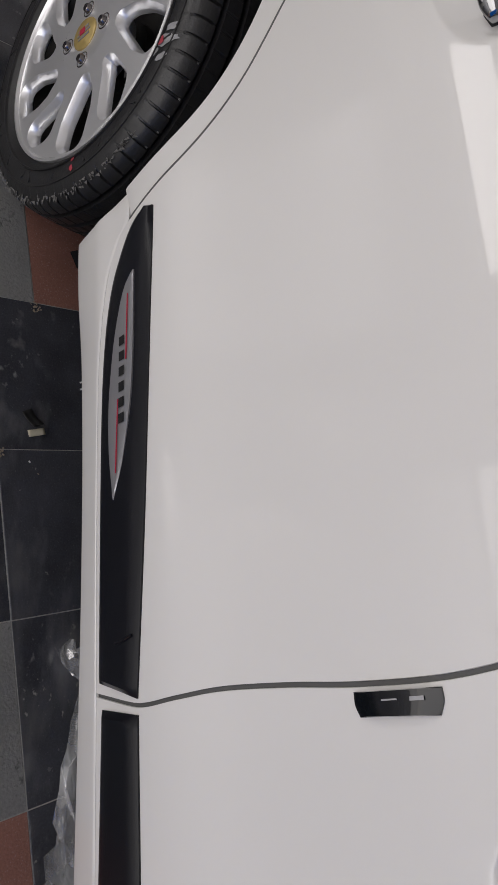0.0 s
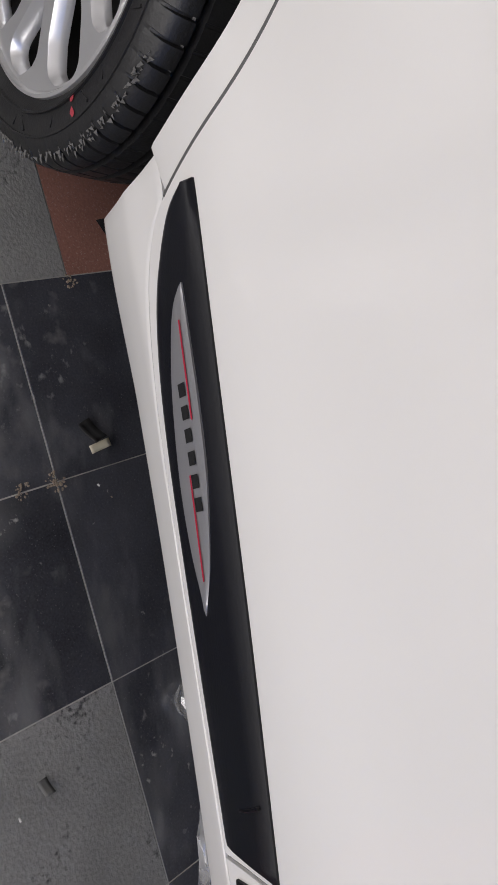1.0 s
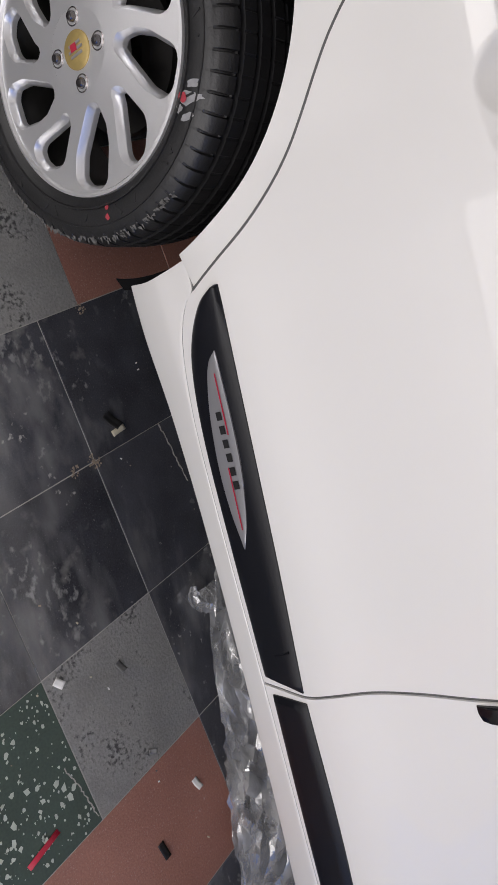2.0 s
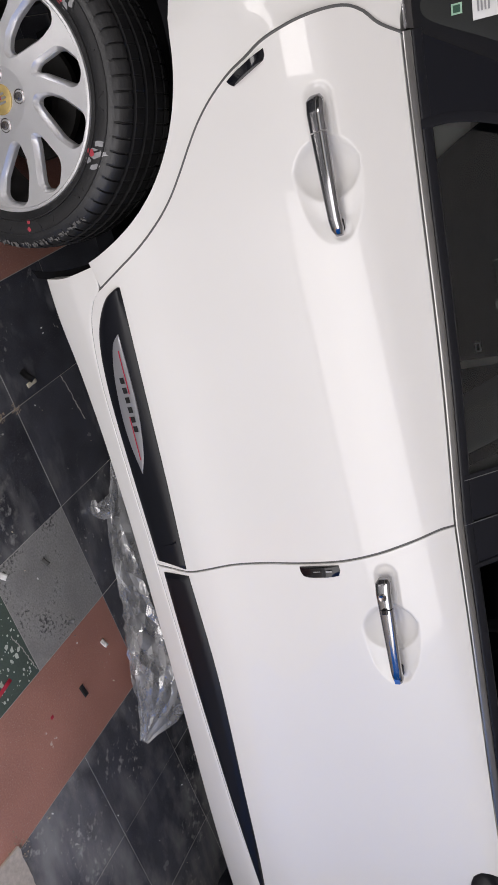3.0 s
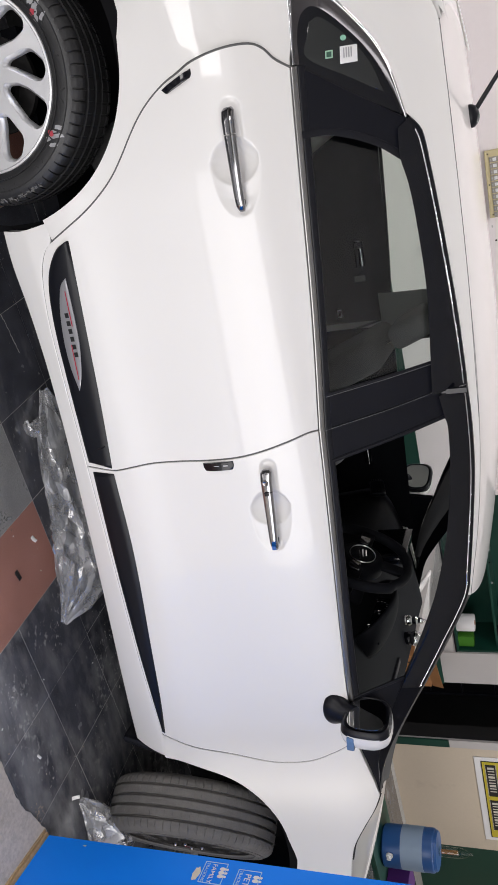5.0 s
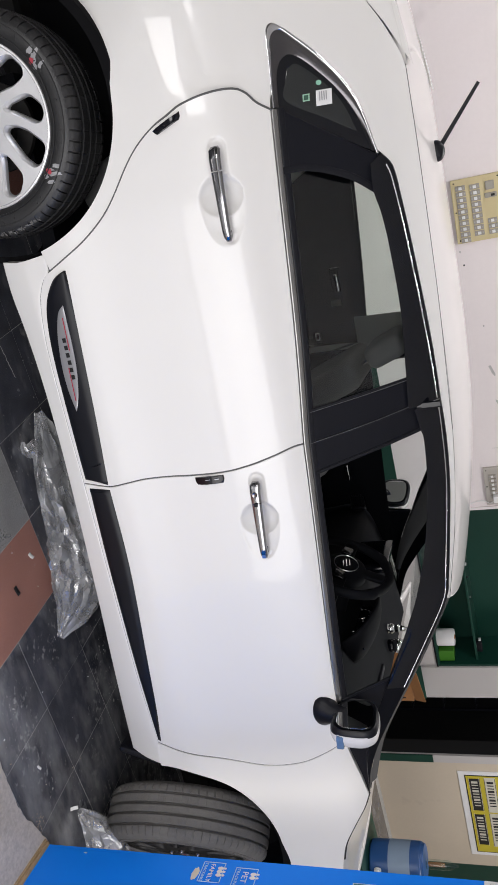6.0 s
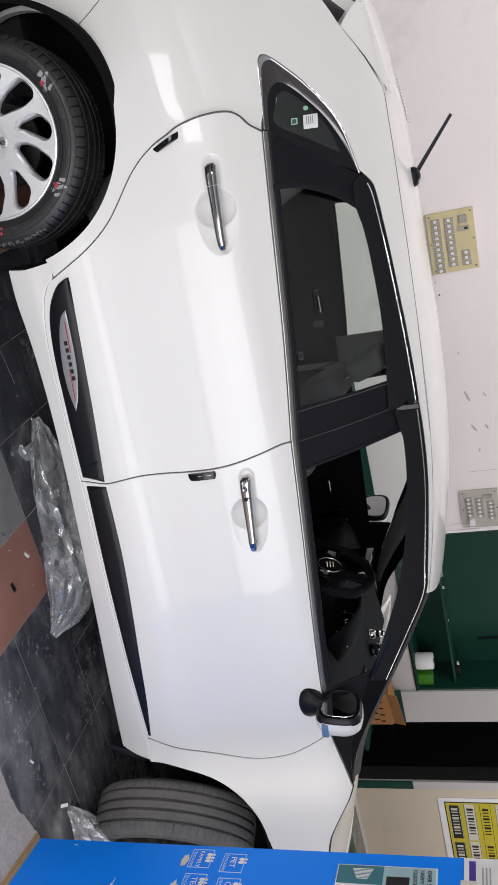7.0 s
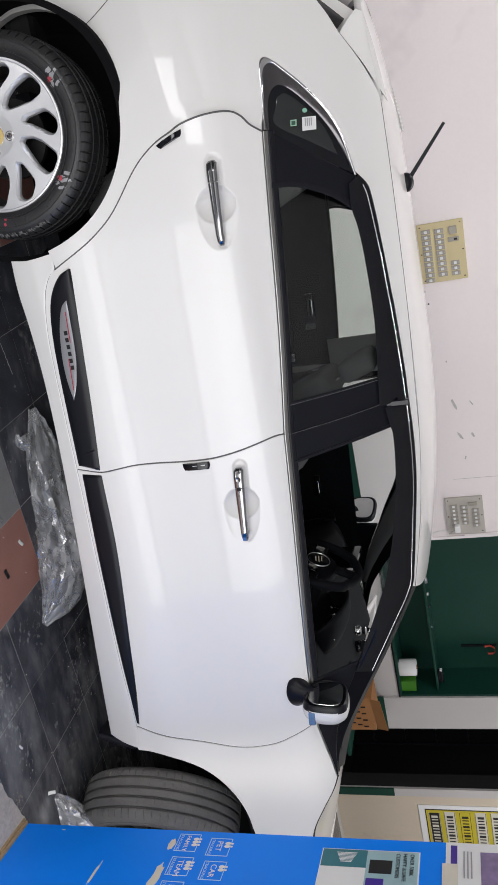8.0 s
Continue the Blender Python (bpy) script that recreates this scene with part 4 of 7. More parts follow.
for ob in skin("door_glass", rear_glass, TINT, rear_doors, "raised tinted side glass", off=0.010, gap=0, thick=0.0, roll=0):
    ob.visible_shadow = False
front_glass = ruled(crv([(1.134, 1.046), (1.533, 1.021), (1.908, 1.004)], 60), crv(GLASS_F_TOP, 60), 24)
fg = skin("door_glass", front_glass, CLEAR, front_doors, "raised clear side glass", off=0.010, gap=0, thick=0.0, roll=0)
bpy.data.objects.remove(fg[0])
fg[1].visible_shadow = False
# weather shields over both windows, with a chrome line
vis_lo = crv([(0.302, 1.320)] + GLASS_R_TOP[0:] + [(1.017, 1.326)], 80)
skin("weather_shield", ruled(vis_lo, crv(DRIP_R, 80), 8), GLOSSB, rear_doors, "smoked glossy weather shield", off=-0.010, gap=0.001, thick=0.012)
vis_lo = crv([(1.024, 1.342)] + GLASS_F_TOP[:-1] + [(1.821, 1.187), (1.919, 1.143)], 90)
vis_hi = crv(DRIP_F + [(1.808, 1.282), (1.939, 1.202)], 90)
skin("weather_shield", ruled(vis_lo, vis_hi, 8), GLOSSB, front_doors, "smoked glossy weather shield", off=-0.010, gap=0.001, thick=0.012)
strip_pair("shield_moulding", [(x + 0.004, z - 0.010) for x, z in DRIP_R[1:-1]] + [(1.008, 1.409)], 0.0016, CHROME, -0.0125, "thin chrome line", rear_doors)
strip_pair("shield_moulding", [(1.025, 1.410)] + [(x, z - 0.010) for x, z in DRIP_F[1:]] + [(1.800, 1.275), (1.931, 1.196)], 0.0016, CHROME, -0.0125, "thin chrome line", front_doors)
for sgn, d in zip((1, -1), front_doors):
    v = float(side(1.018, 1.378)) - 0.016
    bm_ob("shield_clip", box_bm((0.020, 0.010, 0.085), (1.018, v if sgn > 0 else 2 * YC - v, 1.380), 0.003, seg=1), GLOSSB, d)
a_lo = crv([(1.624, 1.294), (1.742, 1.233), (1.886, 1.159), (2.016, 1.096), (2.160, 1.048), (2.306, 1.029)], 60)
skin("front_pillar", ruled(a_lo, crv([(1.640, 1.360)] + PILLAR_A, 60), 8), PILLAR, BOTH, "black windscreen pillar", off=0.006, gap=0, thick=0.05)
t_lo = crv([(1.911, 1.005), (2.058, 0.999), (2.159, 1.013), (2.235, 1.024), (2.308, 1.031)], 40)
t_hi = crv([(1.888, 1.157), (1.967, 1.118), (2.064, 1.076), (2.160, 1.048), (2.309, 1.033)], 40)
skin("pillar_cover", ruled(t_lo, t_hi, 10), BLACK, front_doors, "black mirror mounting panel", off=0.000, gap=0.001)
band("glass_run", crv([(1.909, 1.005), (1.898, 1.081), (1.888, 1.155)], 20), 0.005, BLACK, front_doors, -0.003, "black rubber glass run")

# ---- the car: door mirrors ----
def door_mirror(sgn, parent):
    """A folding door mirror: conical foot, black frame, white cap, repeater lamp and glass."""
    def put(name, bm, material, label=""):
        if sgn < 0:
            bmesh.ops.scale(bm, vec=(1, -1, 1), verts=bm.verts)
            bmesh.ops.translate(bm, vec=(-0.07, 2 * YC + 0.045, 0.0), verts=bm.verts)
            bmesh.ops.reverse_faces(bm, faces=bm.faces[:])
        return bm_ob(name, bm, material, parent, label, smooth=True, angle=50)
    n, rings = 28, []
    bm = bmesh.new()
    path = [((1.932, 0.072, 0.948), 0.052, 0.034), ((1.931, 0.050, 0.951), 0.058, 0.042), ((1.930, 0.044, 0.957), 0.056, 0.041), ((1.931, 0.036, 0.970), 0.045, 0.034), ((1.935, 0.028, 0.988), 0.036, 0.030), ((1.938, 0.020, 1.02), 0.031, 0.028)]
    for (x, y, z), rx, ry in path:
        rings.append([bm.verts.new((x + rx * math.cos(2 * math.pi * k / n), y + ry * math.sin(2 * math.pi * k / n) * 0.7, z + ry * math.sin(2 * math.pi * k / n) * 0.75)) for k in range(n)])
    for a, b in zip(rings, rings[1:]):
        for k in range(n):
            bm.faces.new((a[k], a[(k + 1) % n], b[(k + 1) % n], b[k]))
    bm.faces.new(rings[0][::-1])
    bm.faces.new(rings[-1])
    put("mirror_foot", bm, BLACK, "matt black mirror foot")
    c = Vector((1.938, 0.010, 1.060))
    turn = Matrix.Translation(c) @ Matrix.Rotation(radians(3 if sgn > 0 else -34), 4, "Z") @ Matrix.Rotation(radians(6), 4, "Y")

    def shell(rows, power=3.2):
        out = bmesh.new()
        loops = []
        for dx, hy, hz, dz, dy in rows:
            loop = []
            for k in range(40):
                a = 2 * math.pi * k / 40
                ca, sa = math.cos(a), math.sin(a)
                y = hy * math.copysign(abs(ca) ** (2 / power), ca)
                z = hz * math.copysign(abs(sa) ** (2 / power), sa) * (1 - 0.12 * (y / hy))
                loop.append(out.verts.new((dx, y + dy, z + dz)))
            loops.append(loop)
        for a, b in zip(loops, loops[1:]):
            for k in range(40):
                out.faces.new((a[k], b[k], b[(k + 1) % 40], a[(k + 1) % 40]))
        out.faces.new(loops[0])
        out.faces.new(loops[-1][::-1])
        bmesh.ops.transform(out, matrix=turn, verts=out.verts)
        return out
    put("mirror_frame", shell([(-0.010, 0.068, 0.058, 0, 0), (-0.018, 0.075, 0.065, 0, 0), (-0.012, 0.081, 0.071, 0, 0), (0.004, 0.083, 0.073, 0, 0), (0.010, 0.075, 0.066, 0, 0)]), BLACK, "black mirror frame")
    put("mirror_glass", shell([(-0.0200, 0.066, 0.055, 0, 0), (-0.0165, 0.067, 0.056, 0, 0)]), MIRROR, "silvered mirror glass")
    put("mirror_cap", shell([(0.001, 0.0845, 0.0745, 0, 0), (0.018, 0.086, 0.076, 0, 0), (0.039, 0.082, 0.071, 0, 0.002), (0.056, 0.070, 0.058, 0, 0.004), (0.067, 0.050, 0.038, 0, 0.006), (0.071, 0.025, 0.018, 0, 0.006)], 2.8), PAINT, "white painted mirror cap")
    rep = box_bm((0.048, 0.022, 0.024), (0.027, -0.075, -0.038), 0.006)
    bmesh.ops.transform(rep, matrix=turn, verts=rep.verts)
    put("repeater_lamp", rep, mat("smoky_blue_lens", (0.12, 0.20, 0.34), 0.12, var=0.3, scale=90, coat=0.6), "bluish repeater lamp lens")


door_mirror(1, front_doors[0])
door_mirror(-1, front_doors[1])

# antenna
bm = bmesh.new()
bmesh.ops.create_uvsphere(bm, u_segments=24, v_segments=12, radius=1)
bmesh.ops.scale(bm, vec=(0.036, 0.026, 0.028), verts=bm.verts)
bmesh.ops.translate(bm, vec=(0.285, YC, 1.462), verts=bm.verts)
ant = bm_ob("antenna_base", bm, BLACK, CAR, "black rubber antenna foot", smooth=True)
bm = bmesh.new()
bmesh.ops.create_cone(bm, cap_ends=True, segments=14, radius1=0.0080, radius2=0.0058, depth=0.215)
bmesh.ops.translate(bm, vec=(0, 0, 0.1075), verts=bm.verts)
bmesh.ops.transform(bm, matrix=Matrix.Translation((0.265, YC, 1.482)) @ Matrix.Rotation(radians(-50), 4, "Y"), verts=bm.verts)
bm_ob("antenna_rod", bm, BLACK, ant, smooth=True)

# ---- the car: wheels ----
def tyre_data(notch=0.006, blocks=66, width=0.196):
    """A tyre of revolution with ring grooves and notched shoulders; the outer wall faces -y."""
    w = width / 2
    # rows: place across, radius, how deep a shoulder notch cuts here
    prof = [(-0.068, 0.217, 0), (-0.085, 0.2235, 0), (-0.094, 0.238, 0), (-0.099, 0.252, 0), (-0.0965, 0.272, 0), (-0.092, 0.284, 0), (-0.0905, 0.2855, 0.1), (-0.088, 0.291, 0.5), (-0.080, 0.2995, 1), (-0.070, 0.3035, 1), (-0.060, 0.3050, 1),
            (-0.0575, 0.3052, 0.6), (-0.0565, 0.2935, 0), (-0.0485, 0.2935, 0), (-0.0475, 0.3065, 0.2), (-0.022, 0.3078, 0.2), (-0.0210, 0.2940, 0), (-0.0120, 0.2940, 0), (-0.011, 0.3080, 0.1)]
    prof += [(-h, r, d) for h, r, d in prof[::-1]]
    th, cut = [], []
    for k in range(blocks):
        a = 2 * math.pi * k / blocks
        s = 2 * math.pi / blocks
        th += [a, a + 0.42 * s, a + 0.80 * s, a + 0.84 * s, a + 0.94 * s, a + 0.98 * s]
        cut += [0, 0, 0, 1, 1, 0]
    v, f, p = [], [], len(prof)
    for a, c in zip(th, cut):
        for h, r, d in prof:
            rr = r - c * d * notch
            v.append((rr * math.cos(a), h * w / 0.098, rr * math.sin(a)))
    n = len(th)
    for k in range(n):
        for i in range(p - 1):
            a, b = k * p + i, ((k + 1) % n) * p + i
            f.append((a, a + 1, b + 1, b))
    return v, f


# the two openings of a pair, as (radius, degrees); the pair comes round five times
OPEN_SLANT = [(0.104, 102.5), (0.116, 106), (0.172, 104), (0.184, 101), (0.202, 93), (0.203, 87), (0.195, 82.8), (0.182, 82.4), (0.118, 98.5)]
OPEN_WIDE = [(0.090, 69), (0.096, 75.5), (0.118, 76.5), (0.152, 72.5), (0.200, 65), (0.206, 61.5), (0.205, 51), (0.194, 47), (0.160, 47.8), (0.100, 63)]


def rim_face():
    """The alloy's face: ten openings in slanting pairs, each with a broad chamfer and deep walls."""
    v, f = [], []
    N, R0, R1 = 72, 0.064, 0.2160

    def y_at(r):
        return -0.005 + 0.009 * (r - 0.06) / 0.156
    for k in range(5):
        for poly, lo, hi in ((OPEN_SLANT, 79.6, 112.0), (OPEN_WIDE, 40.0, 79.6)):
            P = np.array(poly + poly[:1], float)
            P[:, 1] = np.radians(P[:, 1] + 72 * k)
            a0, a1 = math.radians(lo + 72 * k), math.radians(hi + 72 * k)
            # even steps round the outline, softened at its corners
            Q = np.stack([P[:, 0] * np.cos(P[:, 1]), P[:, 0] * np.sin(P[:, 1])], 1)
            d = np.r_[0, np.cumsum(np.linalg.norm(np.diff(Q, axis=0), axis=1))]
            u = np.linspace(0, d[-1], N, endpoint=False)
            C = np.stack([np.interp(u, d, Q[:, 0]), np.interp(u, d, Q[:, 1])], 1)
            for _ in range(2):
                C = 0.5 * C + 0.25 * (np.roll(C, 1, 0) + np.roll(C, -1, 0))
            t = np.roll(C, -1, 0) - np.roll(C, 1, 0)
            nrm = np.stack([t[:, 1], -t[:, 0]], 1) / np.linalg.norm(t, axis=1, keepdims=True)
            mid = C.mean(0)
            if np.sum(nrm * (C - mid)) < 0:
                nrm = -nrm
            # the sector's own border, met along rays from the opening's middle
            rm, am = np.hypot(*mid), math.atan2(mid[1], mid[0])
            am = am + 2 * math.pi * round(((a0 + a1) / 2 - am) / (2 * math.pi))
            ring0 = []
            for x, z in C + nrm * 0.0088:
                r, a = math.hypot(x, z), math.atan2(z, x)
                a = a + 2 * math.pi * round((am - a) / (2 * math.pi))
                dr, da = r - rm, a - am
                k1 = ((R1 - rm) / dr if dr > 0 else (R0 - rm) / dr) if abs(dr) > 1e-9 else 1e9
                k2 = ((a1 - am) / da if da > 0 else (a0 - am) / da) if abs(da) > 1e-9 else 1e9
                kk = max(min(k1, k2), 1.0)
                r, a = rm + dr * kk, am + da * kk
                ring0.append((r * math.cos(a), y_at(r), r * math.sin(a)))
            for rc, ac in ((R0, a0), (R0, a1), (R1, a0), (R1, a1)):
                q = (rc * math.cos(ac), y_at(rc), rc * math.sin(ac))
                near = min(range(N), key=lambda n: (ring0[n][0] - q[0]) ** 2 + (ring0[n][2] - q[2]) ** 2)
                ring0[near] = q
            rings = [ring0]
            for grow, dy in ((0.0088, 0.0), (0.0082, 0.0008), (0.0020, 0.0110), (0.0014, 0.0130), (0.0004, 0.022)):
                rings.append([(x, y_at(math.hypot(x, z)) + dy, z) for x, z in C + nrm * grow])
            base = len(v)
            for ring in rings:
                v += ring
            for j in range(5):
                for i in range(N):
                    a, b = base + j * N + i, base + j * N + (i + 1) % N
                    f.append((a, a + N, b + N, b))
    return v, f


def wheel(at, turn, sgn, rubber, label, spin=0.0, alloy=ALLOY, notch=0.006):
    """A road wheel: tyre, alloy, hub cap, four nuts, brake disc."""
    m = Matrix.Translation(at) @ Matrix.Rotation(turn, 4, "Z") @ (Matrix.Identity(4) if sgn > 0 else Matrix.Rotation(math.pi, 4, "Z")) @ Matrix.Rotation(spin, 4, "Y")
    v, f = tyre_data(notch)
    ty = mesh_ob("wheel", v, f, rubber, CAR, label, angle=30)
    ty.matrix_local = m
    v, f = rim_face()
    for r0 in (0.243, 0.2715):
        yw = -0.0985 if r0 < 0.26 else -0.0968
        lathe("sidewall_rib", [(yw + 0.003, r0 - 0.0022), (yw - 0.0012, r0 - 0.0012), (yw - 0.0012, r0 + 0.0012), (yw + 0.003, r0 + 0.0022)], rubber, ty, n=96)
    for k in range(26):
        a = 2 * math.pi * (k + 0.3 * (k % 3)) / 26
        bm = box_bm((0.014 if k % 2 else 0.020, 0.0022, 0.0035), (0.2575, -0.0982, 0), 0.0005, Matrix.Rotation(a, 4, "Y") @ Matrix.Translation((0.2575, -0.0982, 0)) @ Matrix.Rotation(0.6 if k % 2 else -0.6, 4, "Y") @ Matrix.Translation((-0.2575, 0.0982, 0)))
        bm_ob("sidewall_mark", bm, rubber, ty)
    al = mesh_ob("rim", v, f, alloy, ty, "ten-spoke alloy rim", angle=24)
    al.location = (0, -0.091, 0)
    lathe("rim_flange", [(-0.060, 0.2115), (-0.080, 0.213), (-0.0875, 0.2165), (-0.092, 0.220), (-0.091, 0.2245), (-0.083, 0.226), (-0.066, 0.219), (-0.055, 0.213)], alloy, ty, n=96)
    # dark colour on the barrel stands in for shade inside the openings
    lathe("rim_barrel", [(-0.060, 0.2125), (-0.03, 0.200), (0.06, 0.196), (0.08, 0.2), (0.09, 0.212)], STEEL, ty, n=72)
    lathe("rim_hub", [(-0.040, 0.066), (-0.0935, 0.0655), (-0.0957, 0.064), (-0.0955, 0.045), (-0.0955, 0.0)], alloy, ty, n=64)
    lathe("hub_cap", [(-0.080, 0.0305), (-0.0975, 0.0300), (-0.0995, 0.0275), (-0.1000, 0.0)], GOLD if alloy is ALLOY else alloy, ty, "round hub cap", n=48)
    bm = join_bm(*[box_bm((0.0042, 0.001, 0.034 - 0.006 * abs(k)), (0.0085 * k, -0.1004, 0.001)) for k in (-1, 0, 1)])
    bm_ob("cap_mark", bm, BADGE, ty)
    bm_ob("cap_mark", box_bm((0.012, 0.001, 0.014), (-0.004, -0.1011, -0.002), 0.0004), RED, ty)
    for k in range(4):
        a = math.radians(90 * k - 10)
        x, z = 0.05 * math.cos(a), 0.05 * math.sin(a)
        lathe("wheel_nut", [(-0.063, 0.0145), (-0.0830, 0.0145), (-0.0838, 0.0128), (-0.0800, 0.0118), (-0.0730, 0.0112), (-0.0730, 0.0088), (-0.0875, 0.0084), (-0.0905, 0.0062), (-0.0910, 0.0)], DKCHROME, ty, n=6 * 4).location = (x, -0.013, z)
    lathe("brake_disc", [(-0.005, 0.03), (-0.020, 0.05), (-0.020, 0.07), (-0.004, 0.072), (-0.004, 0.122), (0.012, 0.122), (0.012, 0.03)], STEEL, ty, n=48)
    return ty


rw = wheel((HUB_R - 0.003, 0.071, HUB_Z + 0.003), 0.0, 1, TYRE, "new black tyre on a silver alloy wheel")
wheel((HUB_F, 0.120, HUB_Z + 0.003), radians(37), 1, TYRE_OLD, "worn grey tyre on a dark wheel turned to the left", alloy=STEEL, notch=0.0035)
wheel((HUB_R, 2 * YC - 0.074, HUB_Z + 0.003), 0.0, -1, TYRE, "new black tyre on a silver alloy wheel")
wheel((HUB_F, 2 * YC - 0.120, HUB_Z + 0.003), radians(37), -1, TYRE_OLD, "worn grey tyre on an alloy wheel turned to the left")

# factory marks and ragged rubber on the new rear tyre, all on its outer wall
rng = random.Random(4)


def wall_patch(name, ang, r, w, h, material, rot=0.0, ragged=0.3, n=12):
    """A ragged sticker on the tyre's wall, centred at an angle and radius from the hub."""
    v, f = [], []
    for k in range(n):
        a = 2 * math.pi * k / n
        q = 1 - ragged * rng.random()
        dx, dz = w * math.cos(a) * q, h * math.sin(a) * q
        dx, dz = dx * math.cos(rot) - dz * math.sin(rot), dx * math.sin(rot) + dz * math.cos(rot)
        x, z = r * math.cos(ang) + dx, r * math.sin(ang) + dz
        rr = math.hypot(x, z)
        y = -np.interp(rr, [0.206, 0.212, 0.232, 0.252, 0.272, 0.284, 0.291, 0.2995], [0.068, 0.083, 0.094, 0.099, 0.0965, 0.092, 0.088, 0.080]) - 0.0012
        v.append((x, float(y), z))
    v.append((r * math.cos(ang), float(np.mean([q[1] for q in v])) - 0.0003, r * math.sin(ang)))
    f = [(k, n, (k + 1) % n) for k in range(n)]
    ob = mesh_ob(name, v, f, material, rw)
    return ob


LABELW = mat("torn_clear_label", (0.30, 0.30, 0.31), 0.3, var=0.3, scale=120)
LABELR = mat("red_label_ink", (0.42, 0.05, 0.07), 0.5, var=0.3, scale=150)
for ang in (50, 118):
    a = math.radians(ang)
    for dk, dr, w, h in ((0, 0, 0.022, 0.012), (-5, 0.010, 0.014, 0.008), (5, 0.008, 0.013, 0.009), (1.5, 0.017, 0.016, 0.007), (-4, -0.009, 0.010, 0.008)):
        wall_patch("tyre_label", a + math.radians(dk), 0.254 + dr, w, h, LABELW, a + 0.4, 0.5)
    wall_patch("tyre_label", a, 0.247, 0.011, 0.009, LABELR, a, 0.35).location.y = -0.0008
for ang, r in ((-5.8, 0.246), (-6.3, 0.262)):
    wall_patch("paint_dot", math.radians(ang), r, 0.0065, 0.0055, LABELR, 0, 0.3)
v, f = [], []
for k in range(150):
    a = math.radians(rng.uniform(-75, 26))
    r0 = rng.uniform(0.288, 0.296)
    L, wd = rng.uniform(0.003, 0.010), rng.uniform(0.0015, 0.004)
    y0 = -float(np.interp(r0, [0.284, 0.291, 0.2995], [0.092, 0.088, 0.080])) - 0.0008
    b = len(v)
    da = wd / r0
    v += [(r0 * math.cos(a - da), y0, r0 * math.sin(a - da)), (r0 * math.cos(a + da), y0, r0 * math.sin(a + da)), ((r0 + L) * math.cos(a + da * 1.5), y0 + 0.002 - 0.004 * rng.random(), (r0 + L) * math.sin(a + da * 1.5))]
    f.append((b, b + 1, b + 2))
ob = mesh_ob("rubber_fringe", v, f, mat("dusty_rubber_fringe", (0.13, 0.128, 0.125), 0.9, var=0.4, scale=80), rw, "dusty ragged rubber fringe", smooth=False)
tagged(ob, kind="stuff")

# ---- the car: cabin ----
def cushion(size, at, m, bevel):
    return box_bm(size, at, bevel, m, seg=4)


def seat(y, x=1.02, parent=CAR):
    base = bm_ob("seat", cushion((0.50, 0.48, 0.16), (x + 0.26, y, 0.44), None, 0.06), FABRIC, parent, "dark grey fabric front seat", smooth=True, angle=60)
    lean = Matrix.Translation((x + 0.02, y, 0.47)) @ Matrix.Rotation(radians(-22), 4, "Y")
    bm = cushion((0.13, 0.46, 0.60), (0, 0, 0.31), None, 0.055)
    bmesh.ops.transform(bm, matrix=lean, verts=bm.verts)
    bm_ob("backrest", bm, FABRIC, base, smooth=True, angle=60)
    bm = cushion((0.10, 0.27, 0.17), (-0.005, 0, 0.73), None, 0.045)
    bmesh.ops.transform(bm, matrix=lean, verts=bm.verts)
    bm_ob("headrest", bm, FABRIC, base, smooth=True, angle=60)
    for dy in (-0.06, 0.06):
        bm = bmesh.new()
        bmesh.ops.create_cone(bm, cap_ends=True, segments=12, radius1=0.007, radius2=0.007, depth=0.12)
        bmesh.ops.translate(bm, vec=(0, dy, 0.62), verts=bm.verts)
        bmesh.ops.transform(bm, matrix=lean, verts=bm.verts)
        bm_ob("headrest_post", bm, CHROME, base, smooth=True)


seat(0.48, 1.35)
seat(1.23, 1.255)
bench = bm_ob("rear_seat", cushion((0.48, 1.28, 0.16), (0.52, YC, 0.48), None, 0.06), FABRIC, CAR, "dark grey fabric rear bench", smooth=True, angle=60)
bm = cushion((0.14, 1.28, 0.58), (0.21, YC, 0.74), None, 0.055)
bmesh.ops.rotate(bm, cent=(0.28, YC, 0.5), matrix=Matrix.Rotation(radians(-20), 3, "Y"), verts=bm.verts)
bm_ob("backrest", bm, FABRIC, bench, smooth=True, angle=60)
for dy in (-0.42, 0.0, 0.42):
    bm_ob("headrest", cushion((0.09, 0.25, 0.14), (0.10, YC + dy, 1.085), None, 0.04), FABRIC, bench, smooth=True, angle=60)
bm_ob("cabin_floor", box_bm((2.4, 1.46, 0.05), (1.05, YC, 0.34), 0.0), CABIN, CAR)
bm_ob("parcel_shelf", box_bm((0.42, 1.25, 0.03), (-0.18, YC, 0.99), 0.01), CABIN, CAR)
bm_ob("bulkhead", box_bm((0.05, 1.40, 0.66), (2.27, YC, 0.67), 0.0), CABIN, CAR)
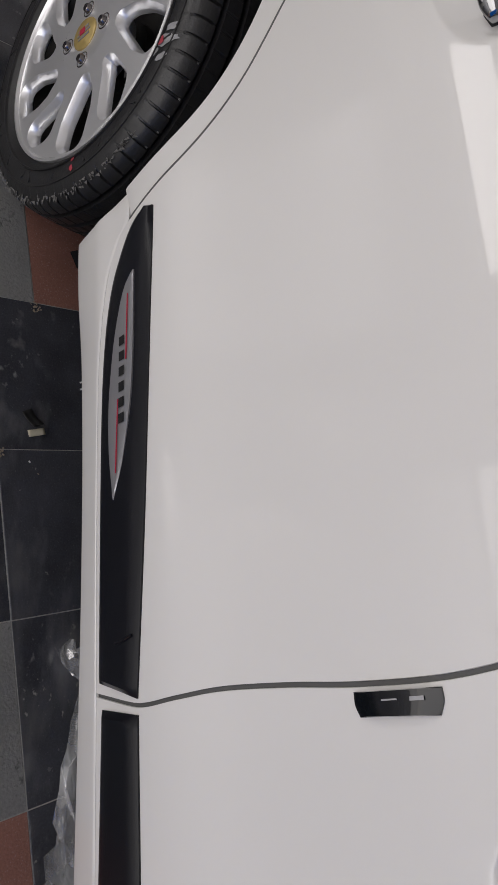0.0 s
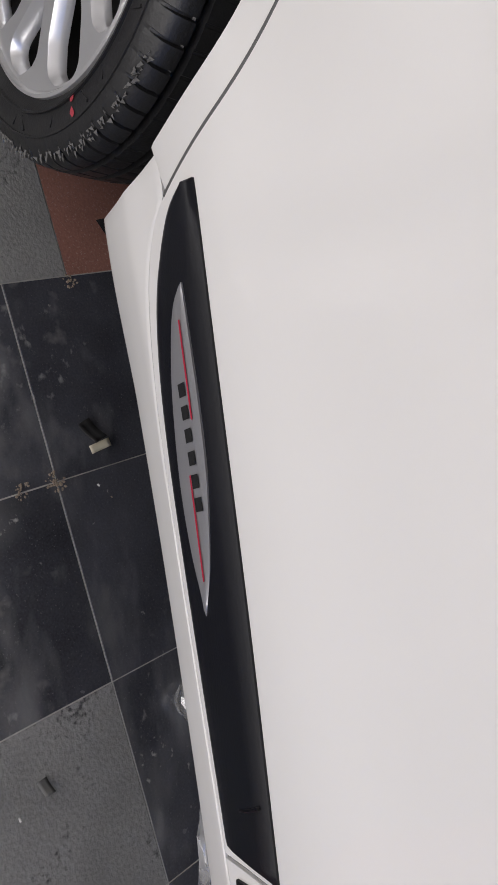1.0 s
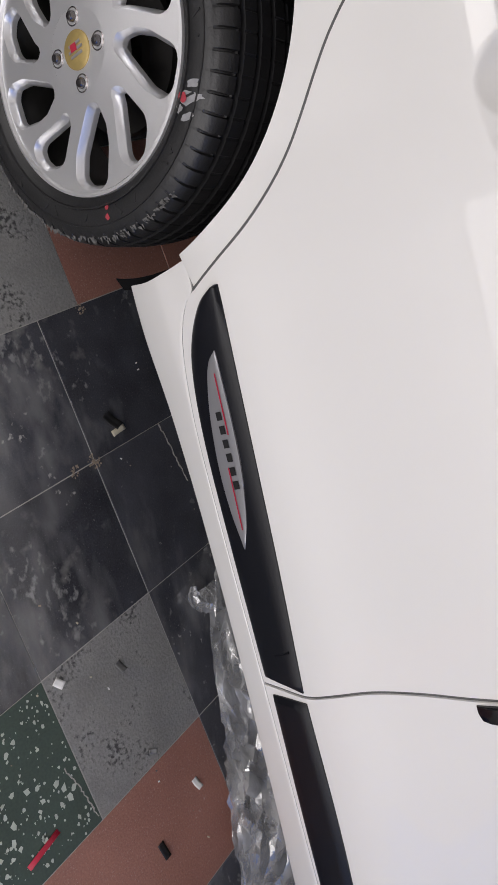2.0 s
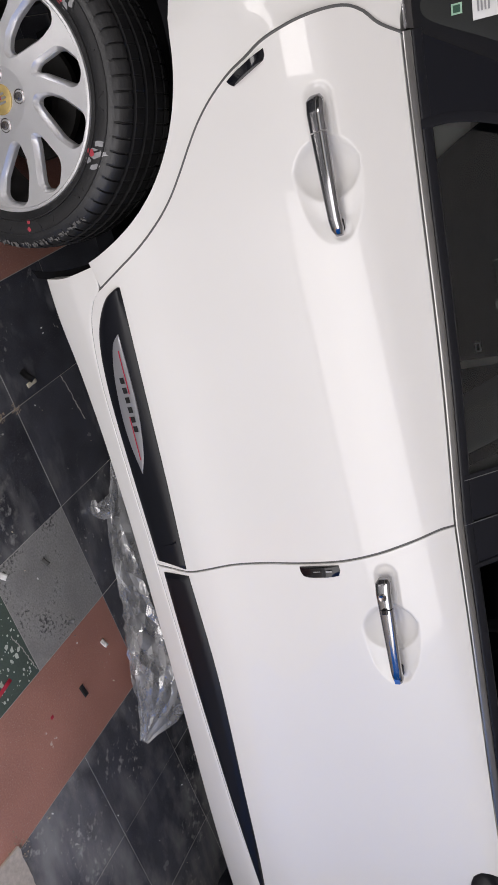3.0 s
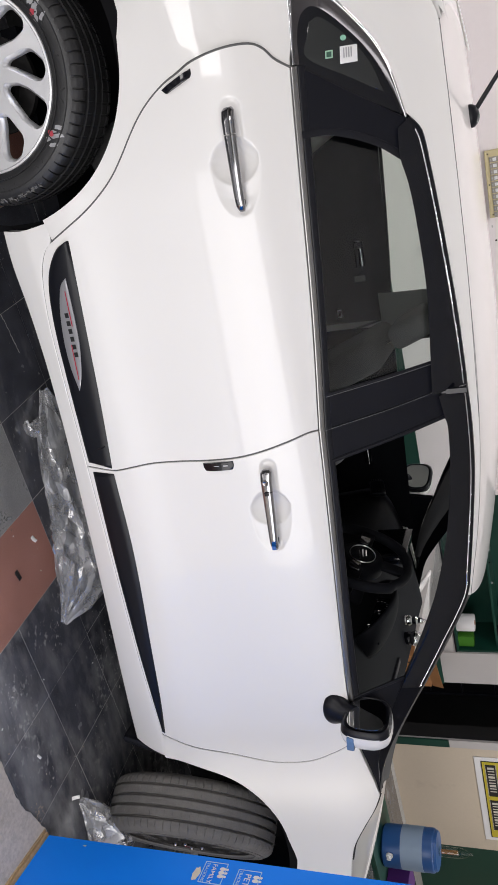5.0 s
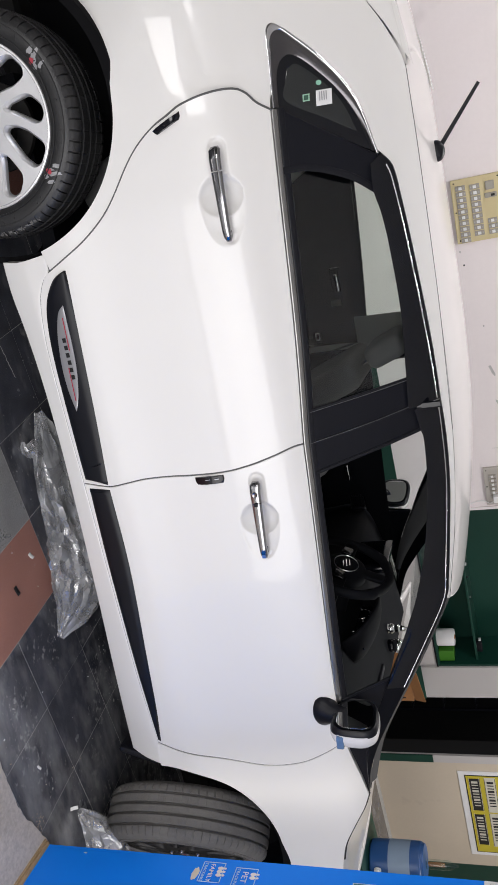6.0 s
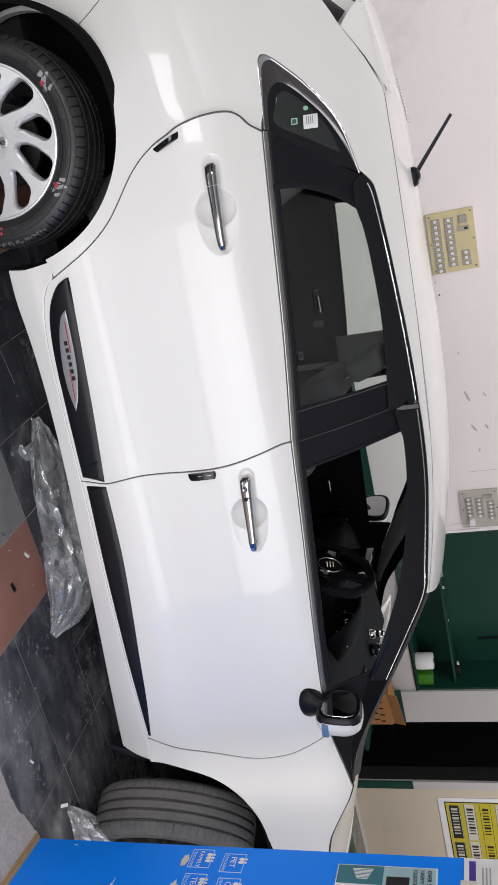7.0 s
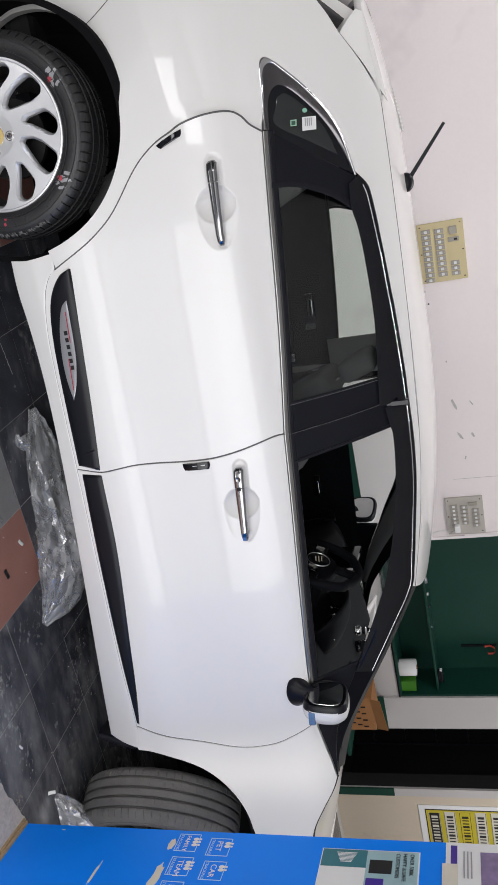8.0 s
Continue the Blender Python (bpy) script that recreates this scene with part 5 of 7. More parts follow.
# inner door linings
for d, c0, x0, x1 in ((rear_doors[1], 0, 0.14, 1.03), (front_doors[1], 1, 1.06, 2.06), (rear_doors[0], 0, 0.14, 1.03), (front_doors[0], 1, 1.06, 2.06)):
    rise = 0.050 if d in (rear_doors[1], front_doors[1]) else 0.0
    g = ruled(crv([(x0 + (0.28 if not c0 else 0), 0.36), (x1, 0.36)], 40), crv([(x0, (1.070 if not c0 else 1.022) + rise), (x1, (1.030 if not c0 else 0.99) + rise)], 40), 24)
    x, z = g[..., 0], g[..., 1]
    y = side(x, z) + 0.055 + 0.02 * np.exp(-((z - 0.66) / 0.05) ** 2)
    v = np.stack([x, y, z], -1).reshape(-1, 3)
    f = grid_faces(24, 40)[:, ::-1]
    if d in (rear_doors[1], front_doors[1]):
        v[:, 1] = 2 * YC - v[:, 1]
        f = f[:, ::-1]
    mesh_ob("door_lining", v, f, CABIN, d, "dark door lining")
    far = d in (rear_doors[1], front_doors[1])
    xh, zh = x0 + (0.66 if not c0 else 0.62) * (x1 - x0), 0.955 if not c0 else 0.84
    yh = float(side(xh, zh)) + 0.055
    ym = 2 * YC - yh - 0.004 if far else yh + 0.004
    bezel = bm_ob("inner_handle", join_bm(box_bm((0.115, 0.010, 0.006), (xh, ym, zh + 0.019), 0.002, seg=1), box_bm((0.115, 0.010, 0.006), (xh, ym, zh - 0.019), 0.002, seg=1), box_bm((0.006, 0.010, 0.044), (xh - 0.056, ym, zh), 0.002, seg=1)), CHROME, d, "chrome edged inner handle")
    bm_ob("lever", box_bm((0.085, 0.014, 0.014), (xh + 0.012, ym + (-0.008 if far else 0.008), zh + 0.004), 0.005), CHROME, bezel, "polished lever")
    if not c0:
        bm_ob("pull_cup", box_bm((0.030, 0.012, 0.052), (xh + 0.105, ym, zh - 0.010), 0.005), FABRIC, d)
        bm_ob("window_switch", join_bm(box_bm((0.036, 0.012, 0.004), (xh + 0.252, ym, zh - 0.140), 0.001, seg=1), box_bm((0.036, 0.012, 0.004), (xh + 0.252, ym, zh - 0.162), 0.001, seg=1), box_bm((0.004, 0.012, 0.026), (xh + 0.236, ym, zh - 0.151), 0.001, seg=1), box_bm((0.004, 0.012, 0.026), (xh + 0.268, ym, zh - 0.151), 0.001, seg=1)), WHITE, d, "pale rim of the window switch")
# grey inner trims of the middle and front pillars
TRIMGREY = mat("grey_pillar_trim", (0.34, 0.34, 0.33), 0.7, var=0.06, fine=0.05, bscale=400)
TRIMDARK = mat("charcoal_pillar_trim", (0.075, 0.075, 0.078), 0.6, var=0.06, fine=0.05, bscale=400)
g = ruled(crv([(0.905, 1.02), (0.895, 1.20), (0.885, 1.37)], 20), crv([(1.085, 1.02), (1.075, 1.20), (1.06, 1.37)], 20), 8).transpose(1, 0, 2)
g2 = ruled(crv([(1.60, 1.30), (1.75, 1.222), (1.90, 1.150), (2.05, 1.080), (2.20, 1.03)], 30), crv([(1.64, 1.36), (1.81, 1.282), (1.94, 1.202), (2.06, 1.130), (2.20, 1.06)], 30), 8)
for gg in (g, g2):
    x, z = gg[..., 0], gg[..., 1]
    w = np.sin(np.linspace(0.15, math.pi - 0.15, gg.shape[0]))[:, None]
    y = side(x, z) + 0.055 + 0.012 * w
    v = np.stack([x, 2 * YC - y, z], -1).reshape(-1, 3)
    mesh_ob("pillar_trim", v, grid_faces(gg.shape[0], gg.shape[1]), TRIMGREY if gg is g else TRIMDARK, CAR, "grey plastic pillar trim")
# dashboard: a profile swept across the cabin
prof = crv([(1.80, 0.60), (1.79, 0.73), (1.78, 0.84), (1.80, 0.915), (1.86, 0.955), (1.98, 0.988), (2.12, 1.012), (2.26, 1.032)], 40)
ys = np.linspace(0.14, 2 * YC - 0.14, 30)
v = [(x + 0.05 * (abs(y - YC) / 0.7) ** 4, y, z) for y in ys for x, z in prof]
dash = mesh_ob("dashboard", v, grid_faces(30, 40), CABIN, CAR, "black soft dashboard")
v = []                                   # binnacle: an arched hood, open to the driver
for k in range(25):
    a = math.pi * k / 24
    cy, sz = -math.cos(a), max(math.sin(a), 0) ** 0.65
    for q in range(9):
        u = q / 8
        v.append((1.895 - 0.075 * sz + (0.085 + 0.075 * sz) * u, 0.54 + 0.185 * cy * (1 - 0.12 * u * u), 0.925 + (0.150 - 0.075 * u * u) * sz + 0.03 * u))
hood = mesh_ob("instrument_hood", v, grid_faces(25, 9), CABIN, dash, "black hooded instrument binnacle", angle=60)
hood.modifiers.new("thickness", "SOLIDIFY").thickness = 0.010
bm_ob("instrument_glass", box_bm((0.01, 0.30, 0.100), (1.925, 0.54, 0.980), 0.004), GLOSSB, dash, "dark instrument face")
for dy in (-0.088, 0.088):
    v, f = lathe_data([(-0.004, 0.040), (-0.007, 0.0425), (-0.004, 0.045), (0.0, 0.045)], 40)
    mesh_ob("gauge_ring", [(1.918 + h, x + 0.54 + dy, z + 0.985) for x, h, z in v], f, CHROME, dash, "chrome gauge ring")
    bm_ob("gauge_dial", join_bm(*[box_bm((0.001, 0.002, 0.008), (1.9185, 0.54 + dy + 0.034 * math.sin(b), 0.985 + 0.034 * math.cos(b)), 0, None) for b in np.linspace(-2.2, 2.2, 11)]), WHITE, dash, "pale dial marks")
bm = box_bm((0.03, 0.26, 0.15), (1.80, YC + 0.02, 1.005), 0.012)
bm_ob("centre_screen", bm, GLOSSB, dash, "glossy black centre screen", smooth=True)
for dy in (-0.42, 0.40):
    bm = join_bm(box_bm((0.02, 0.15, 0.075), (1.775, YC + dy * 1.42, 0.90), 0.008), *[box_bm((0.012, 0.13, 0.004), (1.762, YC + dy * 1.42, 0.875 + 0.0125 * k)) for k in range(5)])
    bm_ob("air_vent", bm, BLACK, dash, "black slatted air vent")
bm_ob("defroster_lip", box_bm((0.025, 0.5, 0.012), (2.18, 0.42, 1.023), 0.004), BLACK, dash)
# steering wheel
tilt = Matrix.Translation((1.662, 0.532, 0.978)) @ Matrix.Rotation(radians(-66), 4, "Y")
bm = bmesh.new()
R, r = 0.182, 0.0165
ringv = []
for i in range(56):
    a = 2 * math.pi * i / 56
    flat = 0.92 if math.cos(a) > 0.75 else 1.0
    ringv.append([bm.verts.new(((R * flat + r * math.cos(b)) * math.cos(a), (R + r * math.cos(b)) * math.sin(a), r * 1.15 * math.sin(b))) for b in np.linspace(0, 2 * math.pi, 14, endpoint=False)])
for i in range(56):
    for k in range(14):
        bm.faces.new((ringv[i][k], ringv[(i + 1) % 56][k], ringv[(i + 1) % 56][(k + 1) % 14], ringv[i][(k + 1) % 14]))
bmesh.ops.transform(bm, matrix=tilt, verts=bm.verts)
sw = bm_ob("steering_wheel", bm, CABIN, CAR, "black leather steering wheel", smooth=True, angle=70)
v, f = lathe_data([(-0.030, 0.070), (-0.012, 0.088), (0.012, 0.086), (0.026, 0.078), (0.033, 0.062), (0.0345, 0.030), (0.035, 0.0005)], 48, "Z")
mesh_ob("airbag_pad", [tuple(tilt @ Vector((x * 0.96, y * 1.10, z - 0.022))) for x, y, z in v], f, CABIN, sw, "domed oval horn pad", angle=60)
for nm, size, at, bev, mt in (("spoke", (0.050, 0.120, 0.018), (-0.006, 0.112, -0.004), 0.007, CABIN), ("spoke", (0.050, 0.120, 0.018), (-0.006, -0.112, -0.004), 0.007, CABIN),
                              ("spoke", (0.110, 0.052, 0.016), (0.118, 0, -0.006), 0.006, CABIN), ("switch_pod", (0.040, 0.050, 0.012), (-0.012, 0.092, 0.012), 0.005, GLOSSB), ("switch_pod", (0.040, 0.050, 0.012), (-0.012, -0.092, 0.012), 0.005, GLOSSB)):
    bm = box_bm(size, at, bev, seg=3)
    bmesh.ops.transform(bm, matrix=tilt, verts=bm.verts)
    bm_ob(nm, bm, mt, sw, smooth=True, angle=60)
v, f = lathe_data([(0.033, 0.0452), (0.0372, 0.0465), (0.033, 0.0478)], 40, "Z")
ob = mesh_ob("wheel_emblem", [tuple(tilt @ Vector((x * 0.98, y * 1.22, z - 0.022))) for x, y, z in v], f, ALLOY, sw, "oval silver ring emblem")
bm = join_bm(*[box_bm((0.004, 0.050 - 0.010 * abs(k - 1), 0.002), (-0.012 + 0.012 * k, 0.006 * (k - 1), 0.0145)) for k in range(3)])
bmesh.ops.transform(bm, matrix=tilt @ Matrix.Rotation(radians(12), 4, "Z"), verts=bm.verts)
bm_ob("emblem_bar", bm, CHROME, sw)
bm = bmesh.new()
bmesh.ops.create_cone(bm, cap_ends=True, segments=24, radius1=0.05, radius2=0.045, depth=0.20)
bmesh.ops.translate(bm, vec=(0, 0, -0.12), verts=bm.verts)
bmesh.ops.transform(bm, matrix=tilt, verts=bm.verts)
bm_ob("steering_column", bm, CABIN, sw, smooth=True)
for dy in (-1, 1):
    bm = box_bm((0.018, 0.11, 0.02), (0.0, dy * 0.10, -0.075), 0.006)
    bmesh.ops.transform(bm, matrix=tilt, verts=bm.verts)
    bm_ob("column_stalk", bm, CABIN, sw, smooth=True)
# rear-view mirror inside
bm = box_bm((0.03, 0.22, 0.062), (1.83, YC, 1.285), 0.014, seg=3)
bm_ob("inner_mirror", bm, BLACK, CAR, "black rear-view mirror", smooth=True)
bm_ob("inner_mirror_glass", box_bm((0.004, 0.20, 0.050), (1.813, YC, 1.285), 0.001), MIRROR, CAR)

# ornaments standing on the dashboard
orn = lathe("dashboard_idol", [(0.0, 0.0), (0.0, 0.020), (0.006, 0.022), (0.012, 0.018), (0.016, 0.024), (0.026, 0.022), (0.034, 0.014), (0.040, 0.018), (0.050, 0.019), (0.058, 0.011), (0.064, 0.014), (0.074, 0.012), (0.080, 0.006), (0.090, 0.003), (0.092, 0.0)], CHROME, None, n=18, axis="Z")
orn.location = (2.150, 0.905, 1.012)
orn.scale = (1, 0.75, 1)
tagged(orn, "small silver idol ornament standing on the dashboard", "ornament")
perf = thing("air_freshener", Matrix.Translation((2.195, 0.845, 1.019)), "silver and black car air freshener on the dashboard", "air freshener")
lathe("bottle", [(0.0, 0.0), (0.0, 0.024), (0.016, 0.027), (0.024, 0.024), (0.024, 0.0)], GLOSSB, perf, n=32, axis="Z")
lathe("cap", [(0.024, 0.0), (0.024, 0.024), (0.033, 0.030), (0.045, 0.0315), (0.056, 0.028), (0.066, 0.018), (0.070, 0.0)], CHROME, perf, "silver cap", n=32, axis="Z")

# the car leans on its springs: the far doors and their glass stand a little lower
for ob in list(bpy.data.objects):
    top = ob
    while top.parent is not None:
        top = top.parent
    if top is CAR and ob.type == "MESH" and not ob.name.startswith(("wheel", "rim", "hub", "tyre", "roof", "headlining", "windscreen", "bonnet", "seat", "backrest", "headrest")) and not (ob.parent and ob.parent.name.startswith("wheel")):
        for vert in ob.data.vertices:
            y, z = vert.co.y, vert.co.z
            if y > 1.25 and 0.6 < z < 1.44:
                w1, w2, w3 = min((y - 1.25) / 0.3, 1), min((z - 0.6) / 0.3, 1), min((1.44 - z) / 0.14, 1)
                vert.co.z -= 0.072 * w1 * w2 * w3

# ---- the room ----
def slab(name, u0, u1, v0, v1, z0, z1, material, label="", bevel=0.0, parent=None, kind="structure", category=""):
    bm = box_bm((u1 - u0, v1 - v0, z1 - z0), ((u0 + u1) / 2, (v0 + v1) / 2, (z0 + z1) / 2), bevel, ROOM_M)
    ob = bm_ob(name, bm, material, parent, label)
    if parent is None:
        tagged(ob, label, category, "", kind)
    return ob


U0, U1, T = -7.2, 9.2, 0.15
slab("ground", -90, 90, -120, 90, -0.6, -0.06, ASPHALT, "grey asphalt street outside the shop")
floor = slab("floor", U0, U1, FRONT - 0.15, BACK + 2.2, -0.055, -0.0010, GROUT, "dark stone tile floor with pale cement joints")
slab("ceiling", U0, U1, FRONT - 0.15, BACK + 2.2, CEIL, CEIL + 0.15, CEILING, "plain white painted ceiling")
GREEN_U0, GREEN_U1, GREEN_Z = 3.306, 4.848, 0.757
DOOR_U0, DOOR_U1 = 5.185, 5.88
slab("wall_north", U0, GREEN_U0, BACK, BACK + T, 0, CEIL, WALLW, "smudged white painted plaster wall")
slab("wall_north_dado", 0.8, GREEN_U0 - 0.03, BACK - 0.012, BACK - 0.0005, 0, 0.700, GREEN, "dark green laminate dado along the white wall")
slab("wall_north_counter", GREEN_U0, GREEN_U1, BACK, BACK + 0.5, 0, GREEN_Z, GREYW, "pale laminate counter front below the green recess")
slab("wall_north_lintel", GREEN_U0, GREEN_U1, BACK, BACK + 0.5, 2.30, CEIL, WALLW, "white painted wall above the recess")
slab("wall_north_pier", GREEN_U1, DOOR_U0, BACK - 0.02, BACK + 0.5, 0, CEIL, GREYW, "pale grey laminated pier")
slab("wall_north_pier_base", GREEN_U1 - 0.02, DOOR_U0 + 0.002, BACK - 0.032, BACK - 0.021, 0, 0.613, GREEN, "dark green laminate panel at the foot of the pier")
slab("wall_north_head", DOOR_U0, DOOR_U1, BACK, BACK + T, 2.45, CEIL, WALLW, "white wall above the dark doorway")
slab("door_frame", DOOR_U1, DOOR_U1 + 0.09, BACK - 0.03, BACK - 0.006, 0, CEIL, GREYW, "pale grey door post")
# the post's reveal is coloured near-black to extend the doorway's dark
slab("door_jamb", DOOR_U1, DOOR_U1 + 0.09, BACK - 0.006, BACK + T, 0, CEIL, DARK, "inner side of the door post, darkened to carry on the doorway's dark")
slab("door_frame_base", DOOR_U1 - 0.01, DOOR_U1 + 0.075, BACK - 0.045, BACK - 0.032, 0, 0.567, GREEN, "dark green strip on the door post")
slab("wall_north_cream", DOOR_U1 + 0.09, 7.40, BACK, BACK + T, 0, CEIL, WALLC, "cream painted wall with faint smudges")
slab("wall_north_end", 7.40, U1, BACK + 0.12, BACK + 0.27, 0, CEIL, GREEN, "dark green laminate wall")
slab("wall_east", U1, U1 + T, FRONT, BACK + 2.2, 0, CEIL, WALLC, "cream painted side wall")
# out of view; its grey holds back bounce light from the car's rear
slab("wall_west", U0 - T, U0, FRONT, BACK + 2.2, 0, CEIL, WALLG, "unseen side wall, greyed to cut bounce light")
# the shop front behind: piers either side of two openings
slab("wall_south_pier", -2.02, -1.75, FRONT - T, FRONT, 0, CEIL, WALLW, "white painted shop front pier")
# the west end, also unseen, is grey for the same reason
slab("wall_south_west", U0, -4.48, FRONT - T, FRONT, 0, CEIL, WALLG, "unseen shop front wall, greyed to cut bounce light")
slab("wall_south_east", 3.75, U1, FRONT - T, FRONT, 0, CEIL, WALLW, "white painted shop front wall")
slab("wall_south_beam", -4.48, 3.75, FRONT - T, FRONT, 2.50, CEIL, WALLW, "white shop front beam")
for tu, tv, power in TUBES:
    fx = thing("ceiling_light", ROOM_M @ Matrix.Translation((tu, tv, CEIL)), "white tube light fitting added out of view under the ceiling to brighten the back wall", "ceiling light", "ceiling lights")
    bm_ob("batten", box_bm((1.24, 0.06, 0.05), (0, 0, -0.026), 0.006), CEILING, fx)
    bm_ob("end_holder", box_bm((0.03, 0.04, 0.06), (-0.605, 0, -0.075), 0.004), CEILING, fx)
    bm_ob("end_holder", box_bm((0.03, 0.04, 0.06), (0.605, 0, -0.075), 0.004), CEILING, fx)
# store behind the doorway, its dark put into a near-black colour
slab("store_wall", DOOR_U0 - 0.02, DOOR_U1 + 0.5, BACK + 1.9, BACK + 2.0, 0, CEIL, DARK, "store room wall coloured near-black for its unlit depth")
slab("store_wall", DOOR_U0 - 0.10, DOOR_U0 - 0.02, BACK + 0.5, BACK + 1.9, 0, CEIL, DARK, "store room wall coloured near-black for its unlit depth")
slab("store_wall", DOOR_U1 + 0.5, DOOR_U1 + 0.6, BACK + T, BACK + 1.9, 0, CEIL, DARK, "store room wall coloured near-black for its unlit depth")
slab("store_wall", DOOR_U0 - 0.02, DOOR_U1 + 0.5, BACK + T, BACK + 1.9, 2.46, 2.5, DARK, "store room ceiling coloured near-black for its unlit depth")
slab("store_wall", DOOR_U0 - 0.02, DOOR_U1 + 0.5, BACK + T, BACK + 1.9, 0.0, 0.02, DARK, "store room floor coloured near-black for its unlit depth")
rack = thing("store_rack", ROOM_M @ Matrix.Translation((5.53, BACK + 0.55, 0)), "dark wire rack inside the unlit doorway", "rack")
for k in range(4):
    bm_ob("rack_post", box_bm((0.025, 0.025, 1.6), (-0.36 + 0.72 * (k % 2), 0.3 * (k // 2), 0.82)), BLACK, rack)
for k in range(5):
    z = 0.35 + 0.30 * k
    bm_ob("rack_shelf", join_bm(box_bm((0.74, 0.012, 0.012), (0, 0, z)), box_bm((0.74, 0.012, 0.012), (0, 0.3, z)), *[box_bm((0.006, 0.30, 0.006), (-0.33 + 0.06 * i, 0.15, z + 0.008)) for i in range(12)]), BLACK, rack)

# green recess with one shelf
cab = thing("wall_cabinet", ROOM_M @ Matrix.Translation((GREEN_U0, BACK, GREEN_Z)), "open dark green laminate display cabinet set in the wall", "cabinet", kind="structure")
W, H, D = GREEN_U1 - GREEN_U0, 2.30 - GREEN_Z, 0.36
bm_ob("back_panel", box_bm((W, 0.02, H), (W / 2, D, H / 2)), GREEN, cab)
bm_ob("side_panel", box_bm((0.02, D, H), (0.01, D / 2, H / 2)), GREEN, cab)
bm_ob("side_panel", box_bm((0.02, D, H), (W - 0.01, D / 2, H / 2)), GREEN, cab)
bm_ob("bottom_panel", box_bm((W - 0.04, D, 0.018), (W / 2, D / 2, 0.009)), GREEN, cab)
bm_ob("top_panel", box_bm((W - 0.04, D, 0.018), (W / 2, D / 2, H - 0.009)), GREEN, cab)
bm_ob("shelf", box_bm((W - 0.042, D - 0.05, 0.018), (W / 2, 0.05 + (D - 0.05) / 2, 0.325), 0.002), GREEN, cab, "green laminate shelf with scraps on its edge")
bm_ob("edge_strip", box_bm((0.022, 0.012, H), (-0.010, -0.006, H / 2)), WALLW, cab, "white edge strip")
bm_ob("edge_strip", box_bm((W, 0.008, 0.014), (W / 2, -0.004, -0.004)), BLACK, cab, "dark edge strip")
roll = thing("paper_roll", ROOM_M @ Matrix.Translation((4.60, BACK + 0.08, GREEN_Z + 0.018)), "white thread roll standing in the green cabinet", "roll")
lathe("roll_body", [(0.0, 0.02), (0.0, 0.066), (0.008, 0.072), (0.138, 0.072), (0.146, 0.066), (0.146, 0.02), (0.0, 0.02)], PAPER, roll, n=36, axis="Z")
lathe("core", [(0.001, 0.012), (0.001, 0.0195), (0.15, 0.0195), (0.15, 0.012), (0.001, 0.012)], CARTON, roll, n=24, axis="Z")
lb = bm_ob("small_box", box_bm((0.105, 0.10, 0.125), (0, 0, 0.0625), 0.004), LIME, None)
lb.matrix_world = ROOM_M @ Matrix.Translation((4.765, BACK + 0.08, GREEN_Z + 0.018))
tagged(lb, "bright green box standing in the green cabinet", "box")
tape = thing("tape_dispenser", ROOM_M @ Matrix.Translation((4.71, BACK + 0.10, GREEN_Z + 0.334)), "small black tool lying on the green shelf", "tool")
bm_ob("body", box_bm((0.11, 0.05, 0.045), (0, 0, 0.0225), 0.01), BLACK, tape)
bm_ob("tip", box_bm((0.02, 0.03, 0.02), (-0.06, 0, 0.03), 0.004), WHITE, tape)
rngs = random.Random(8)
for k in range(7):
    u = rngs.uniform(3.6, 4.2)
    s = rngs.uniform(0.008, 0.022)
    ob = bm_ob("fixing", box_bm((s * 1.6, s, s), (0, 0, s / 2), s * 0.25), (BADGE, BLACK, WHITE)[k % 3])
    ob.matrix_world = ROOM_M @ Matrix.Translation((u, BACK + 0.075 + 0.02 * (k % 2), GREEN_Z + 0.334)) @ Matrix.Rotation(k, 4, "Z")
    tagged(ob, "small loose fixing lying on the green shelf", "fixing", "fixings on the shelf")
knob = lathe("cabinet_lock", [(0.0, 0.0), (0.0, 0.012), (-0.02, 0.012), (-0.024, 0.018), (-0.040, 0.018), (-0.044, 0.012), (-0.044, 0.0)], CHROME, None, n=20)
knob.matrix_world = ROOM_M @ Matrix.Translation((4.05, BACK + D - 0.01, 0.86))
tagged(knob, "small chrome knob on the green cabinet back", "knob")
hook = thing("red_hook", ROOM_M @ Matrix.Translation((4.62, BACK + D - 0.011, 1.50)), "red plastic hook on a thin rail in the green cabinet", "hook")
v, f = [], []
hp = crv([(-0.03, 0.0), (-0.035, 0.05), (0.0, 0.085), (0.04, 0.07), (0.045, 0.02)], 20)
for i, (a, z) in enumerate(hp):
    for k in range(8):
        b = 2 * math.pi * k / 8
        v.append((a + 0.009 * math.cos(b), -0.02 + 0.009 * math.sin(b), z))
f = [(i * 8 + k, i * 8 + (k + 1) % 8, (i + 1) * 8 + (k + 1) % 8, (i + 1) * 8 + k) for i in range(19) for k in range(8)]
mesh_ob("hook_arm", v, f, mat("red_plastic", (0.5, 0.05, 0.03), 0.4, var=0.1), hook)
bm_ob("hook_rail", box_bm((0.02, 0.012, 0.30), (-0.035, -0.006, -0.05), 0.002), BLACK, hook)
# carton at the pier's foot, on a low stand
stand = thing("low_stand", ROOM_M @ Matrix.Translation((4.74, BACK - 0.32, 0)), "plain dark stand behind the car", "stand")
bm_ob("stand_top", box_bm((0.6, 0.36, 0.03), (0, 0, 0.335), 0.004), GREEN, stand)
for dx in (-0.27, 0.27):
    for dy in (-0.15, 0.15):
        bm_ob("leg", box_bm((0.03, 0.03, 0.32), (dx, dy, 0.16)), BLACK, stand)
